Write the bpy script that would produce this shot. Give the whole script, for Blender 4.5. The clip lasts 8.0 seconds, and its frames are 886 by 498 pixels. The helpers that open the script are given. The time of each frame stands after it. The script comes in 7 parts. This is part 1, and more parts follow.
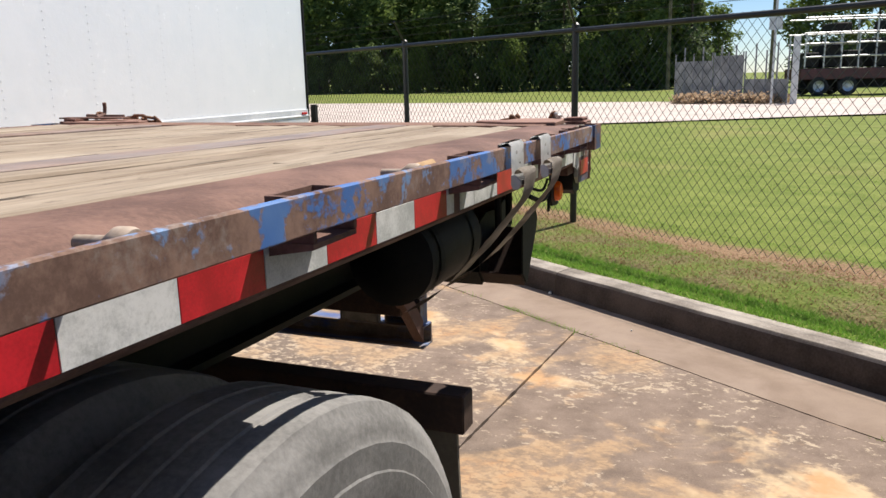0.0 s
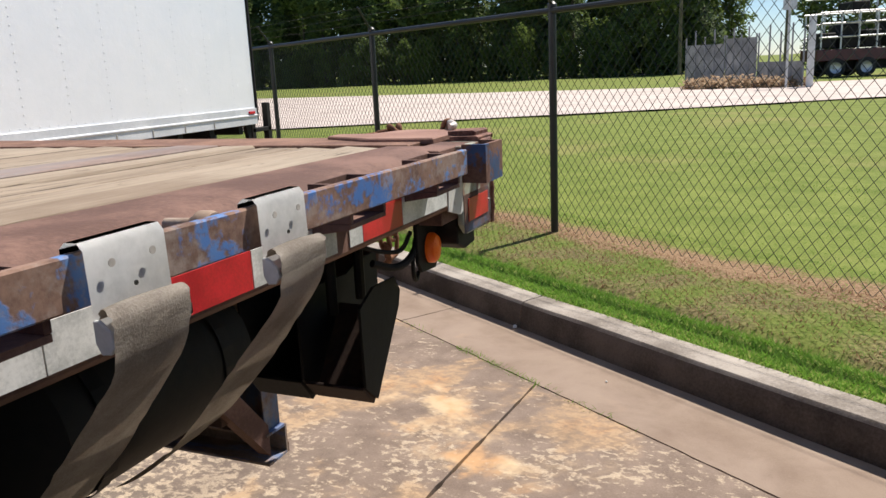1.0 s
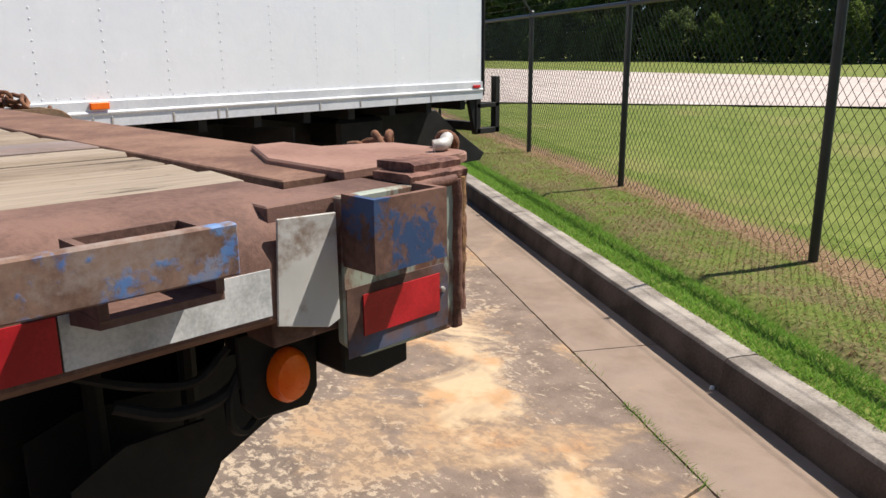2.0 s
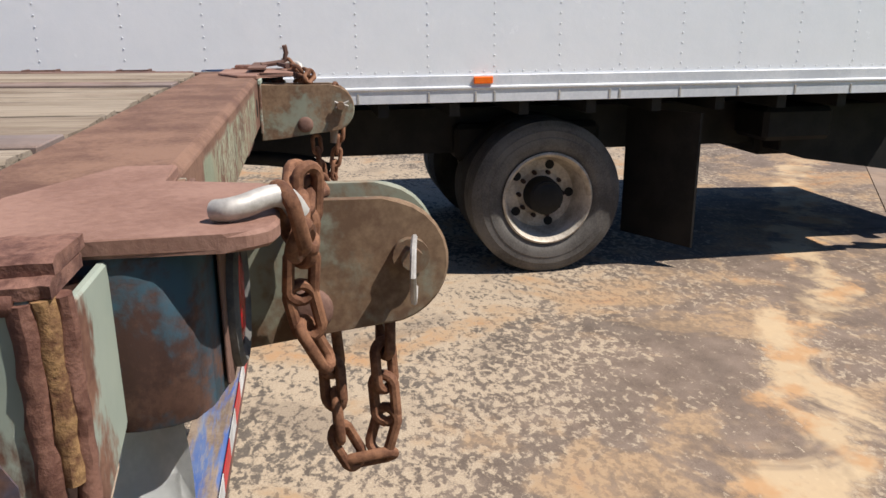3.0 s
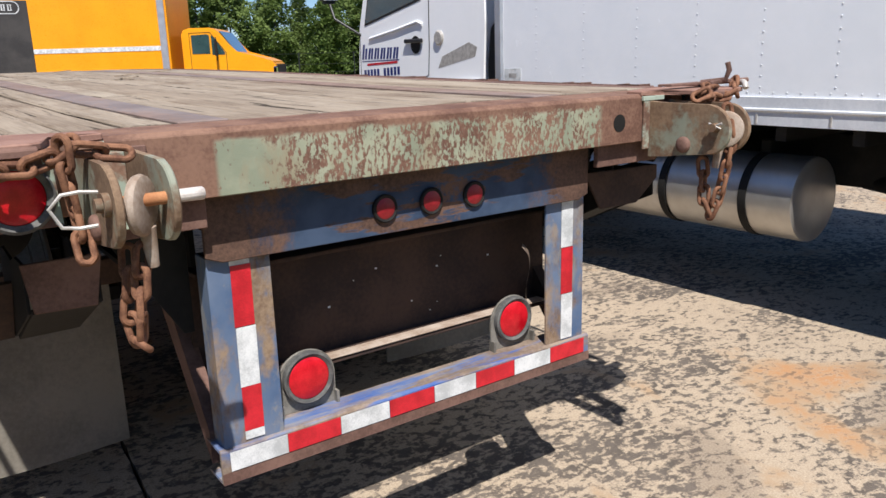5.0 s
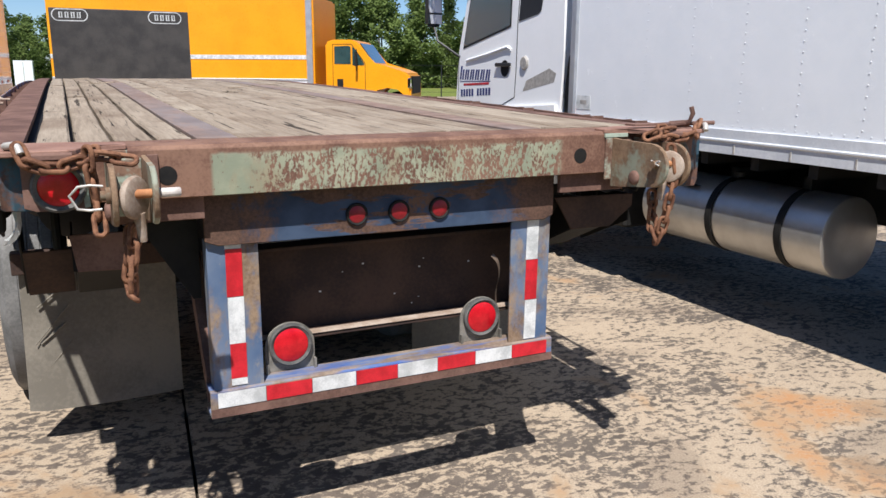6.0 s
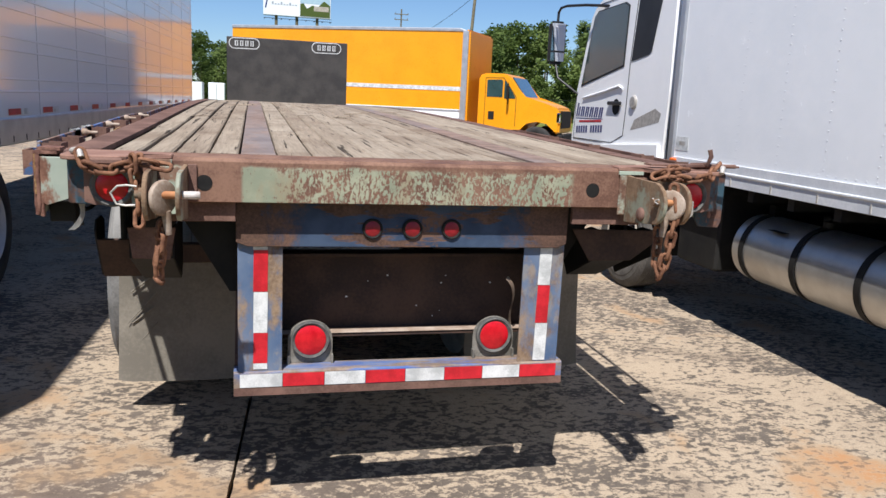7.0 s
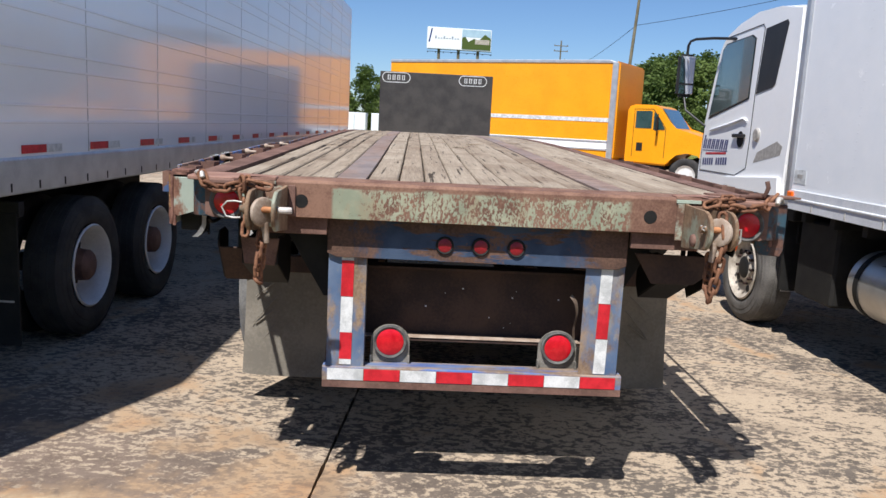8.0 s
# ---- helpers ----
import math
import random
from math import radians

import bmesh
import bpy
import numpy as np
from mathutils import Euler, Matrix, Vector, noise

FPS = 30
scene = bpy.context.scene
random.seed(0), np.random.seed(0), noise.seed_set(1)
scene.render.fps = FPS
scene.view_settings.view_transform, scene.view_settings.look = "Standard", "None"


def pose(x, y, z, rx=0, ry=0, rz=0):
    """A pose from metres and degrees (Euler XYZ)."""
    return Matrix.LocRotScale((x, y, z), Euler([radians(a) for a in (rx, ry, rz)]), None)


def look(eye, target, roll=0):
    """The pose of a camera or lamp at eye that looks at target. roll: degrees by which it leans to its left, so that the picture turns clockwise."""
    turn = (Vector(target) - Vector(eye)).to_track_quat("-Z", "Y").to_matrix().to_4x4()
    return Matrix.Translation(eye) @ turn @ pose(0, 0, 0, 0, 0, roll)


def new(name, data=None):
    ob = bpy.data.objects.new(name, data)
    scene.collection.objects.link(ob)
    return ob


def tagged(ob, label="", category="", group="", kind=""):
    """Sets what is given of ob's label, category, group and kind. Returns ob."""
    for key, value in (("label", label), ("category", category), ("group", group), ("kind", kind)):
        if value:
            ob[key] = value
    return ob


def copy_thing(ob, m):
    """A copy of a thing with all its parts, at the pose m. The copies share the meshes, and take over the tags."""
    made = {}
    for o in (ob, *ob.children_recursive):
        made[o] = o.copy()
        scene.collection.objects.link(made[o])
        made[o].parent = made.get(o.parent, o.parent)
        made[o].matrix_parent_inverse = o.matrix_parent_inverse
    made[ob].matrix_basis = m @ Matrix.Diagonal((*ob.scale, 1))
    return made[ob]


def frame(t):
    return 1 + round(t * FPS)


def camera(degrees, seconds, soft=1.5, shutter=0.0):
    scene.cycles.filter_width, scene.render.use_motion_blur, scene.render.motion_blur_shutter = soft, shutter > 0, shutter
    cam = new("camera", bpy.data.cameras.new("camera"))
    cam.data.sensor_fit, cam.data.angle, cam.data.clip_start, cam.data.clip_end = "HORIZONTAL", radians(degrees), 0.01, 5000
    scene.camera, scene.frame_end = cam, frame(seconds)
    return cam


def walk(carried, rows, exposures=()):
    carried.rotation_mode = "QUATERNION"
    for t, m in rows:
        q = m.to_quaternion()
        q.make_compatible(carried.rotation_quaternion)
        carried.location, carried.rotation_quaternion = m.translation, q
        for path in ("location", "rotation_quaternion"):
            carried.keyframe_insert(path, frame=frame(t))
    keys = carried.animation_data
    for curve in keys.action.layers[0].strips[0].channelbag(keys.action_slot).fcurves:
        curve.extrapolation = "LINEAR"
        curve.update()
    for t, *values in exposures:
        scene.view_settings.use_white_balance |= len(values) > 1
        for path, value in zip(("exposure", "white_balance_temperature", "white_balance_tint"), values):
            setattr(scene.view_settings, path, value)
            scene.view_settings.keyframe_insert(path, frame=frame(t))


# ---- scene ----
cam = camera(59.4, 8.0)
EXPOSURES = [(0.0, 0.66, 6650, 12), (1.0, 0.60, 6650, 12), (1.7, 0.60, 6650, 12), (3.0, 0.31, 6500, 12), (4.5, 0.46, 6250, 12), (8.0, 0.48, 6150, 12)]
PATH = [
    (0, (-1.77, 2.827, 1.555), (-1.041, 1.015, 1.125), -1.3),
    (0.5, (-1.81, 2.274, 1.556), (-1.081, 0.463, 1.125), -2.6),
    (1, (-1.823, 1.753, 1.549), (-1.059, -0.039, 1.096), -2.6),
    (1.5, (-1.857, 1.23, 1.536), (-0.906, -0.47, 1.083), -1.9),
    (1.7, (-1.883, 1.028, 1.546), (-0.758, -0.557, 1.076), -1.3),
    (2.8, (-1.763, 0.016, 1.528), (0.05, -0.617, 0.970), 0.25),
    (3, (-1.692, -0.147, 1.544), (0.201, -0.472, 0.986), -0.4),
    (3.5, (-1.596, -0.552, 1.51), (0.305, -0.175, 1.015), -1.9),
    (4, (-1.496, -0.954, 1.518), (0.162, 0.085, 1.104), -4.4),
    (4.5, (-1.325, -1.287, 1.498), (0.025, 0.109, 1.022), -3.3),
    (4.7, (-1.242, -1.416, 1.499), (0.023, 0.054, 1.011), -2.4),
    (5.8, (-1.026, -2.187, 1.606), (-0.155, -0.44, 1.171), -0.5),
    (6, (-0.944, -2.287, 1.595), (-0.097, -0.531, 1.149), 0.4),
    (6.5, (-0.715, -2.469, 1.602), (0.056, -0.676, 1.169), 2.4),
    (7, (-0.544, -2.696, 1.612), (-0.067, -0.79, 1.236), 2.7),
    (7.5, (-0.377, -2.931, 1.63), (-0.143, -0.973, 1.294), 3.0),
    (8, (-0.264, -3.081, 1.638), (-0.178, -1.109, 1.318), 2.9),
]
walk(cam, [(t, look(eye, target, roll)) for t, eye, target, roll in PATH], EXPOSURES)

# world, sun and exposure
SUN_DIR = Vector((0.27, 0.57, -1.0)).normalized()
world = bpy.data.worlds.new("sky")
scene.world = world
world.use_nodes = True
wn = world.node_tree
sky = wn.nodes.new("ShaderNodeTexSky")
sky.sky_type = "NISHITA"
sky.sun_disc = False
sky.sun_elevation = math.asin(-SUN_DIR.z)
sky.sun_rotation = math.atan2(-SUN_DIR.x, -SUN_DIR.y)
sky.air_density, sky.dust_density, sky.ozone_density = 0.9, 0.0, 8.0
wn.links.new(sky.outputs[0], wn.nodes["Background"].inputs[0])
wn.nodes["Background"].inputs[1].default_value = 0.075
sun = new("sun", bpy.data.lights.new("sun", "SUN"))
sun.data.energy, sun.data.angle, sun.data.color = 4.9, radians(0.6), (1.0, 0.95, 0.87)
sun.rotation_euler = SUN_DIR.to_track_quat("-Z", "Y").to_euler()


# ---- materials ----
def rgb(c):
    return (c[0], c[1], c[2], 1.0)


class Nodes:
    """A short hand for building one node material."""

    def __init__(self, name):
        self.m = bpy.data.materials.new(name)
        self.m.use_nodes = True
        self.t = self.m.node_tree
        self.b = self.t.nodes["Principled BSDF"]
        tc = self.t.nodes.new("ShaderNodeTexCoord")
        oi = self.t.nodes.new("ShaderNodeObjectInfo")
        off = self.t.nodes.new("ShaderNodeVectorMath")
        off.operation = "MULTIPLY_ADD"
        self.t.links.new(oi.outputs["Random"], off.inputs[0])
        off.inputs[1].default_value = (17.0, 29.0, 11.0)
        self.t.links.new(tc.outputs["Object"], off.inputs[2])
        self.raw, self.co, self.rand = tc.outputs["Object"], off.outputs[0], oi.outputs["Random"]

    def link(self, a, b):
        self.t.links.new(a, b)

    def stretch(self, x, y, z, source=None):
        n = self.t.nodes.new("ShaderNodeMapping")
        n.inputs["Scale"].default_value = (x, y, z)
        self.link(source or self.co, n.inputs[0])
        return n.outputs[0]

    def noise(self, scale, detail=4.0, rough=0.55, source=None, warp=0.0):
        n = self.t.nodes.new("ShaderNodeTexNoise")
        n.inputs["Scale"].default_value, n.inputs["Detail"].default_value = scale, detail
        n.inputs["Roughness"].default_value, n.inputs["Distortion"].default_value = rough, warp
        self.link(source or self.co, n.inputs["Vector"])
        return n.outputs[0]

    def steps(self, value, lo, hi):
        n = self.t.nodes.new("ShaderNodeMapRange")
        n.interpolation_type = "SMOOTHSTEP"
        n.inputs[1].default_value, n.inputs[2].default_value = lo, hi
        self.link(value, n.inputs[0])
        return n.outputs[0]

    def math(self, op, a, b):
        n = self.t.nodes.new("ShaderNodeMath")
        n.operation = op
        for i, v in enumerate((a, b)):
            if isinstance(v, (int, float)):
                n.inputs[i].default_value = v
            else:
                self.link(v, n.inputs[i])
        return n.outputs[0]

    def axis(self, which, source=None):
        n = self.t.nodes.new("ShaderNodeSeparateXYZ")
        self.link(source or self.raw, n.inputs[0])
        return n.outputs["XYZ".index(which)]

    def mix(self, fac, a, b):
        n = self.t.nodes.new("ShaderNodeMix")
        n.data_type = "RGBA"
        for sock, v in ((n.inputs[0], fac), (n.inputs[6], a), (n.inputs[7], b)):
            if isinstance(v, (int, float)):
                sock.default_value = v
            elif isinstance(v, tuple):
                sock.default_value = rgb(v)
            else:
                self.link(v, sock)
        return n.outputs[2]

    def bump(self, height, strength=0.3, depth=0.01):
        n = self.t.nodes.new("ShaderNodeBump")
        n.inputs["Strength"].default_value, n.inputs["Distance"].default_value = strength, depth
        self.link(height, n.inputs["Height"])
        self.link(n.outputs[0], self.b.inputs["Normal"])

    def done(self, colour, rough=0.6, metal=0.0, spec=0.5):
        for name, v in (("Base Color", colour), ("Roughness", rough), ("Metallic", metal), ("Specular IOR Level", spec)):
            sock = self.b.inputs[name]
            if isinstance(v, tuple):
                sock.default_value = rgb(v)
            elif isinstance(v, (int, float)):
                sock.default_value = v
            else:
                self.link(v, sock)
        return self.m


def mottled(name, c1, c2, scale=6.0, fine=60.0, rough=0.6, metal=0.0, relief=0.15, spec=0.5, depth=0.004):
    """A surface of two close tones with grain and fine relief."""
    n = Nodes(name)
    big, small = n.noise(scale), n.noise(fine, 5.0, 0.65)
    tone = n.math("ADD", n.math("MULTIPLY", big, 0.65), n.math("MULTIPLY", small, 0.35))
    n.bump(small, relief, depth)
    rr = n.math("ADD", n.math("MULTIPLY", small, 0.2), rough - 0.1)
    return n.done(n.mix(n.steps(tone, 0.36, 0.64), c1, c2), rr, metal, spec)


def chipped(name, paint, paint2, rust, rust2, cut=0.5, scale=5.0, sharp=0.03, stretch=(1, 1, 1), rough=0.6, scuff=None):
    """Old paint that has flaked away over rusty steel."""
    n = Nodes(name)
    src = n.stretch(*stretch)
    chips = n.math("ADD", n.math("MULTIPLY", n.noise(scale, 6.0, 0.6, src, 0.4), 0.8), n.math("MULTIPLY", n.noise(scale * 9, 4.0, 0.6, src), 0.2))
    mask = n.steps(chips, cut - sharp, cut + sharp)
    grain = n.noise(90.0, 5.0, 0.7)
    rusty = n.mix(n.steps(n.math("ADD", n.math("MULTIPLY", n.noise(9.0), 0.6), n.math("MULTIPLY", grain, 0.4)), 0.38, 0.62), rust, rust2)
    painted = n.mix(n.steps(n.noise(4.0, 5.0), 0.35, 0.65), paint, paint2)
    if scuff:
        rubbed = n.steps(n.math("ADD", n.math("MULTIPLY", n.noise(5.0, 5.0, 0.65, src, 0.6), 0.7), n.math("MULTIPLY", n.noise(60.0, 4.0, 0.7, src), 0.3)), 0.50, 0.62)
        rusty = n.mix(n.math("MULTIPLY", rubbed, 0.75), rusty, scuff)
        painted = n.mix(n.math("MULTIPLY", n.steps(n.noise(14.0, 6.0, 0.7, src), 0.52, 0.62), 0.55), painted, scuff)
    n.bump(n.math("ADD", n.math("MULTIPLY", mask, 0.5), n.math("MULTIPLY", grain, 0.5)), 0.22, 0.002)
    return n.done(n.mix(mask, rusty, painted), n.math("SUBTRACT", 0.85, n.math("MULTIPLY", mask, 0.85 - rough)), 0.0, 0.35)


RUST, RUST2 = (0.105, 0.057, 0.044), (0.205, 0.118, 0.091)
M_rust = mottled("rusty_steel", RUST, RUST2, 7.0, 110.0, 0.8, 0.0, 0.3, 0.3)
M_weld = mottled("red_brown_weld", (0.10, 0.042, 0.03), (0.23, 0.115, 0.082), 22.0, 160.0, 0.7, 0.0, 0.4, 0.35)
M_crust = mottled("flaking_rust_scale", (0.085, 0.038, 0.03), (0.26, 0.135, 0.10), 26.0, 170.0, 0.8, 0.0, 0.45, 0.3)
M_scale = mottled("yellow_brown_crust", (0.12, 0.055, 0.03), (0.34, 0.20, 0.09), 70.0, 200.0, 0.85, 0.0, 0.5, 0.3)
M_plate = mottled("pinkish_rusty_plate", (0.205, 0.107, 0.078), (0.32, 0.185, 0.14), 7.0, 110.0, 0.75, 0.0, 0.2, 0.35)
M_rust_pale = mottled("scuffed_pale_rust", (0.27, 0.19, 0.135), (0.44, 0.36, 0.29), 14.0, 110.0, 0.8)
M_rust_dark = mottled("dark_rusty_steel", (0.018, 0.012, 0.011), (0.05, 0.026, 0.02), 5.0, 80.0, 0.85, 0.0, 0.3, 0.3)
M_member = mottled("brown_rusty_channel", (0.04, 0.026, 0.022), (0.085, 0.05, 0.036), 5.0, 80.0, 0.8, 0.0, 0.3, 0.3)
M_rail = chipped("chipped_blue_paint", (0.055, 0.15, 0.40), (0.15, 0.27, 0.47), (0.125, 0.072, 0.054), (0.25, 0.155, 0.115), 0.535, 9.5, 0.03, (1, 0.9, 1.0), 0.6, (0.30, 0.255, 0.225))
M_strip = chipped("worn_strip_paint", (0.185, 0.15, 0.14), (0.24, 0.20, 0.185), (0.16, 0.11, 0.085), (0.27, 0.185, 0.15), 0.52, 3.0, 0.14, (1, 0.25, 1), 0.6, (0.30, 0.22, 0.18))
M_blue = chipped("worn_blue_paint", (0.045, 0.075, 0.14), (0.085, 0.125, 0.215), (0.09, 0.05, 0.038), (0.19, 0.105, 0.075), 0.475, 4.5, 0.09)
M_guard = chipped("faded_blue_guard_paint", (0.065, 0.115, 0.215), (0.145, 0.19, 0.275), (0.15, 0.09, 0.055), (0.30, 0.215, 0.14), 0.485, 4.0, 0.06, (1, 1, 0.6), 0.65, (0.30, 0.27, 0.22))
M_guard_top = chipped("bright_blue_scuffed_paint", (0.045, 0.10, 0.31), (0.15, 0.20, 0.31), (0.16, 0.115, 0.085), (0.28, 0.215, 0.16), 0.51, 5.0, 0.06, (0.4, 3, 1), 0.6, (0.30, 0.27, 0.23))
M_green = chipped("flaked_pale_green_paint", (0.30, 0.37, 0.30), (0.40, 0.46, 0.37), (0.12, 0.065, 0.045), (0.25, 0.15, 0.10), 0.5, 4.0, 0.04)
M_pale = chipped("dirty_off_white_paint", (0.44, 0.44, 0.41), (0.60, 0.60, 0.57), (0.22, 0.16, 0.12), (0.36, 0.29, 0.23), 0.45, 9.0, 0.08)
M_sideplate = chipped("rust_stained_green_plate", (0.27, 0.32, 0.27), (0.37, 0.41, 0.34), (0.13, 0.06, 0.04), (0.25, 0.13, 0.085), 0.46, 13.0, 0.06, (1, 1, 0.45))
M_pocket = chipped("bright_blue_chipped_paint", (0.035, 0.07, 0.16), (0.07, 0.125, 0.25), (0.10, 0.052, 0.038), (0.21, 0.115, 0.082), 0.50, 13.0, 0.04)
M_olive = chipped("olive_worn_steel", (0.22, 0.24, 0.18), (0.30, 0.31, 0.24), (0.15, 0.09, 0.055), (0.27, 0.18, 0.11), 0.555, 6.0, 0.07)
M_chain = mottled("rusty_chain_steel", (0.108, 0.046, 0.026), (0.275, 0.133, 0.073), 30.0, 220.0, 0.8, 0.0, 0.35, 0.3, 0.002)
M_zinc = mottled("dull_zinc", (0.36, 0.335, 0.30), (0.56, 0.53, 0.49), 30.0, 150.0, 0.55, 0.3, 0.12)
M_black = mottled("dirty_black_steel", (0.006, 0.006, 0.0065), (0.018, 0.017, 0.015), 5.0, 60.0, 0.7, 0.0, 0.2, 0.3)
M_rubber = mottled("tyre_rubber", (0.022, 0.022, 0.023), (0.055, 0.053, 0.05), 4.0, 90.0, 0.82, 0.0, 0.15, 0.3)
M_tyre = mottled("dusty_tyre", (0.065, 0.06, 0.054), (0.155, 0.145, 0.132), 4.0, 90.0, 0.85, 0.0, 0.2, 0.3)
M_tread = mottled("dusty_tyre_tread", (0.12, 0.118, 0.113), (0.235, 0.23, 0.222), 5.0, 90.0, 0.85, 0.0, 0.2, 0.3)
M_flap = mottled("dusty_rubber_flap", (0.15, 0.135, 0.11), (0.24, 0.215, 0.175), 3.0, 60.0, 0.85, 0.0, 0.15, 0.3)
M_red = mottled("red_reflective_tape", (0.40, 0.010, 0.018), (0.64, 0.02, 0.033), 16.0, 240.0, 0.4, 0.0, 0.05)
M_white_tape = mottled("white_reflective_tape", (0.44, 0.455, 0.45), (0.76, 0.77, 0.76), 16.0, 240.0, 0.4, 0.0, 0.05)
M_lens = mottled("red_plastic_lens", (0.45, 0.004, 0.012), (0.62, 0.012, 0.022), 30.0, 200.0, 0.22, 0.0, 0.1)
M_lens_dull = mottled("dull_red_lens", (0.20, 0.006, 0.012), (0.32, 0.012, 0.02), 30.0, 200.0, 0.4, 0.0, 0.1)
M_grommet = mottled("grey_rubber_grommet", (0.06, 0.06, 0.058), (0.14, 0.135, 0.125), 30.0, 150.0, 0.8)
# kerb colour darkened: the shade on the lot-facing side is painted in
M_kerbface = mottled("shaded_kerb_face", (0.05, 0.038, 0.031), (0.125, 0.098, 0.082), 3.0, 80.0, 0.9, 0.0, 0.35, 0.25, 0.006)
M_lampbox = chipped("dark_blue_grey_paint", (0.018, 0.048, 0.072), (0.04, 0.085, 0.115), (0.06, 0.03, 0.023), (0.15, 0.078, 0.055), 0.50, 11.0, 0.07)
M_amber = mottled("orange_plastic_lens", (0.95, 0.13, 0.004), (1.0, 0.20, 0.01), 30.0, 200.0, 0.3, 0.0, 0.1)
M_strap = mottled("dirty_webbing", (0.27, 0.235, 0.20), (0.45, 0.405, 0.35), 14.0, 400.0, 0.9, 0.0, 0.4, 0.2, 0.002)
M_hook = mottled("grey_painted_hook", (0.60, 0.62, 0.61), (0.80, 0.81, 0.80), 8.0, 70.0, 0.5, 0.0, 0.1)
M_tan_slip = mottled("pale_tan_surface", (0.30, 0.18, 0.085), (0.44, 0.29, 0.15), 12.0, 120.0, 0.85)
M_mount = mottled("grimy_grey_bracket", (0.13, 0.12, 0.10), (0.27, 0.25, 0.215), 14.0, 120.0, 0.6, 0.2, 0.2)
M_pin = mottled("bare_pin_tip", (0.45, 0.40, 0.36), (0.62, 0.57, 0.52), 25.0, 200.0, 0.6)
M_alu = mottled("dull_aluminium", (0.52, 0.53, 0.55), (0.66, 0.67, 0.68), 5.0, 120.0, 0.42, 0.75, 0.08)
M_white = mottled("white_truck_paint", (0.87, 0.893, 0.92), (0.91, 0.925, 0.945), 1.5, 6.0, 0.24, 0.0, 0.16, 0.7, 0.01)
M_railwhite = mottled("dull_white_rail", (0.62, 0.64, 0.67), (0.78, 0.79, 0.81), 4.0, 60.0, 0.4, 0.1, 0.05)
M_cabwhite = mottled("glossy_white_cab_paint", (0.91, 0.92, 0.925), (0.94, 0.945, 0.95), 2.0, 20.0, 0.2, 0.0, 0.01)
M_yellow = mottled("yellow_truck_paint", (0.80, 0.31, 0.002), (0.85, 0.35, 0.004), 1.5, 25.0, 0.3, 0.0, 0.02)
M_rim = mottled("scuffed_white_rim", (0.34, 0.29, 0.23), (0.62, 0.56, 0.47), 9.0, 60.0, 0.55, 0.2, 0.12)
M_steelrim = mottled("pale_steel_rim", (0.62, 0.61, 0.58), (0.75, 0.74, 0.71), 6.0, 60.0, 0.5, 0.1, 0.1)
M_board = mottled("black_headboard_paint", (0.03, 0.028, 0.027), (0.06, 0.055, 0.05), 3.5, 50.0, 0.6, 0.0, 0.2)
M_fence = mottled("black_vinyl_fence", (0.012, 0.014, 0.013), (0.022, 0.024, 0.022), 3.0, 60.0, 0.45, 0.0, 0.03)
M_pole = mottled("weathered_pole_wood", (0.12, 0.10, 0.06), (0.20, 0.17, 0.11), 2.0, 30.0, 0.85)
M_bark = mottled("tree_bark", (0.055, 0.042, 0.03), (0.12, 0.095, 0.07), 3.0, 20.0, 0.9)
M_maroon = mottled("maroon_truck_paint", (0.06, 0.012, 0.016), (0.10, 0.02, 0.026), 2.0, 20.0, 0.35)
M_navy = mottled("navy_lettering", (0.01, 0.022, 0.13), (0.016, 0.03, 0.17), 5.0, 50.0, 0.4, 0.0, 0.0)
M_dark_glass_frame = mottled("black_trim_plastic", (0.012, 0.012, 0.013), (0.022, 0.022, 0.023), 6.0, 60.0, 0.5)
M_orange_rust = mottled("bright_rusty_pin", (0.34, 0.135, 0.05), (0.46, 0.21, 0.09), 25.0, 200.0, 0.8)


def brushed_tank():
    n = Nodes("brushed_tank_aluminium")
    g = n.noise(60.0, 5.0, 0.7, n.stretch(0.4, 3.0, 0.4))
    b = n.noise(2.5, 4.0, 0.6)
    n.bump(g, 0.08, 0.002)
    return n.done(n.mix(n.steps(b, 0.3, 0.7), (0.50, 0.48, 0.45), (0.66, 0.65, 0.62)), n.math("ADD", 0.32, n.math("MULTIPLY", g, 0.2)), 0.85)


M_tank = brushed_tank()
# teal base colour stands in for part of the sky's reflection
M_cabglass = mottled("dark_cab_glass", (0.026, 0.06, 0.06), (0.045, 0.09, 0.09), 1.0, 5.0, 0.12, 0.0, 0.0, 1.0)
M_cabglass.node_tree.nodes["Principled BSDF"].inputs["Coat Weight"].default_value = 1.0
M_cabglass.node_tree.nodes["Principled BSDF"].inputs["Coat IOR"].default_value = 1.7
M_screen = mottled("grey_screen_fabric", (0.20, 0.21, 0.22), (0.34, 0.35, 0.36), 2.0, 20.0, 0.9)
M_gatepost = mottled("grey_gate_pipe", (0.20, 0.21, 0.22), (0.32, 0.33, 0.34), 4.0, 40.0, 0.6)
M_sky = mottled("poster_blue", (0.35, 0.50, 0.62), (0.45, 0.60, 0.70), 0.5, 3.0, 0.5)
M_vanside = mottled("glossy_white_van_sheet", (0.90, 0.92, 0.955), (0.93, 0.95, 0.975), 0.8, 2.5, 0.35, 0.0, 0.10, 0.5, 0.01)
M_vanside.node_tree.nodes["Principled BSDF"].inputs["Sheen Weight"].default_value = 0.6
M_vanside.node_tree.nodes["Principled BSDF"].inputs["Sheen Roughness"].default_value = 0.5
M_vanside.node_tree.nodes["Principled BSDF"].inputs["Coat Weight"].default_value = 1.0
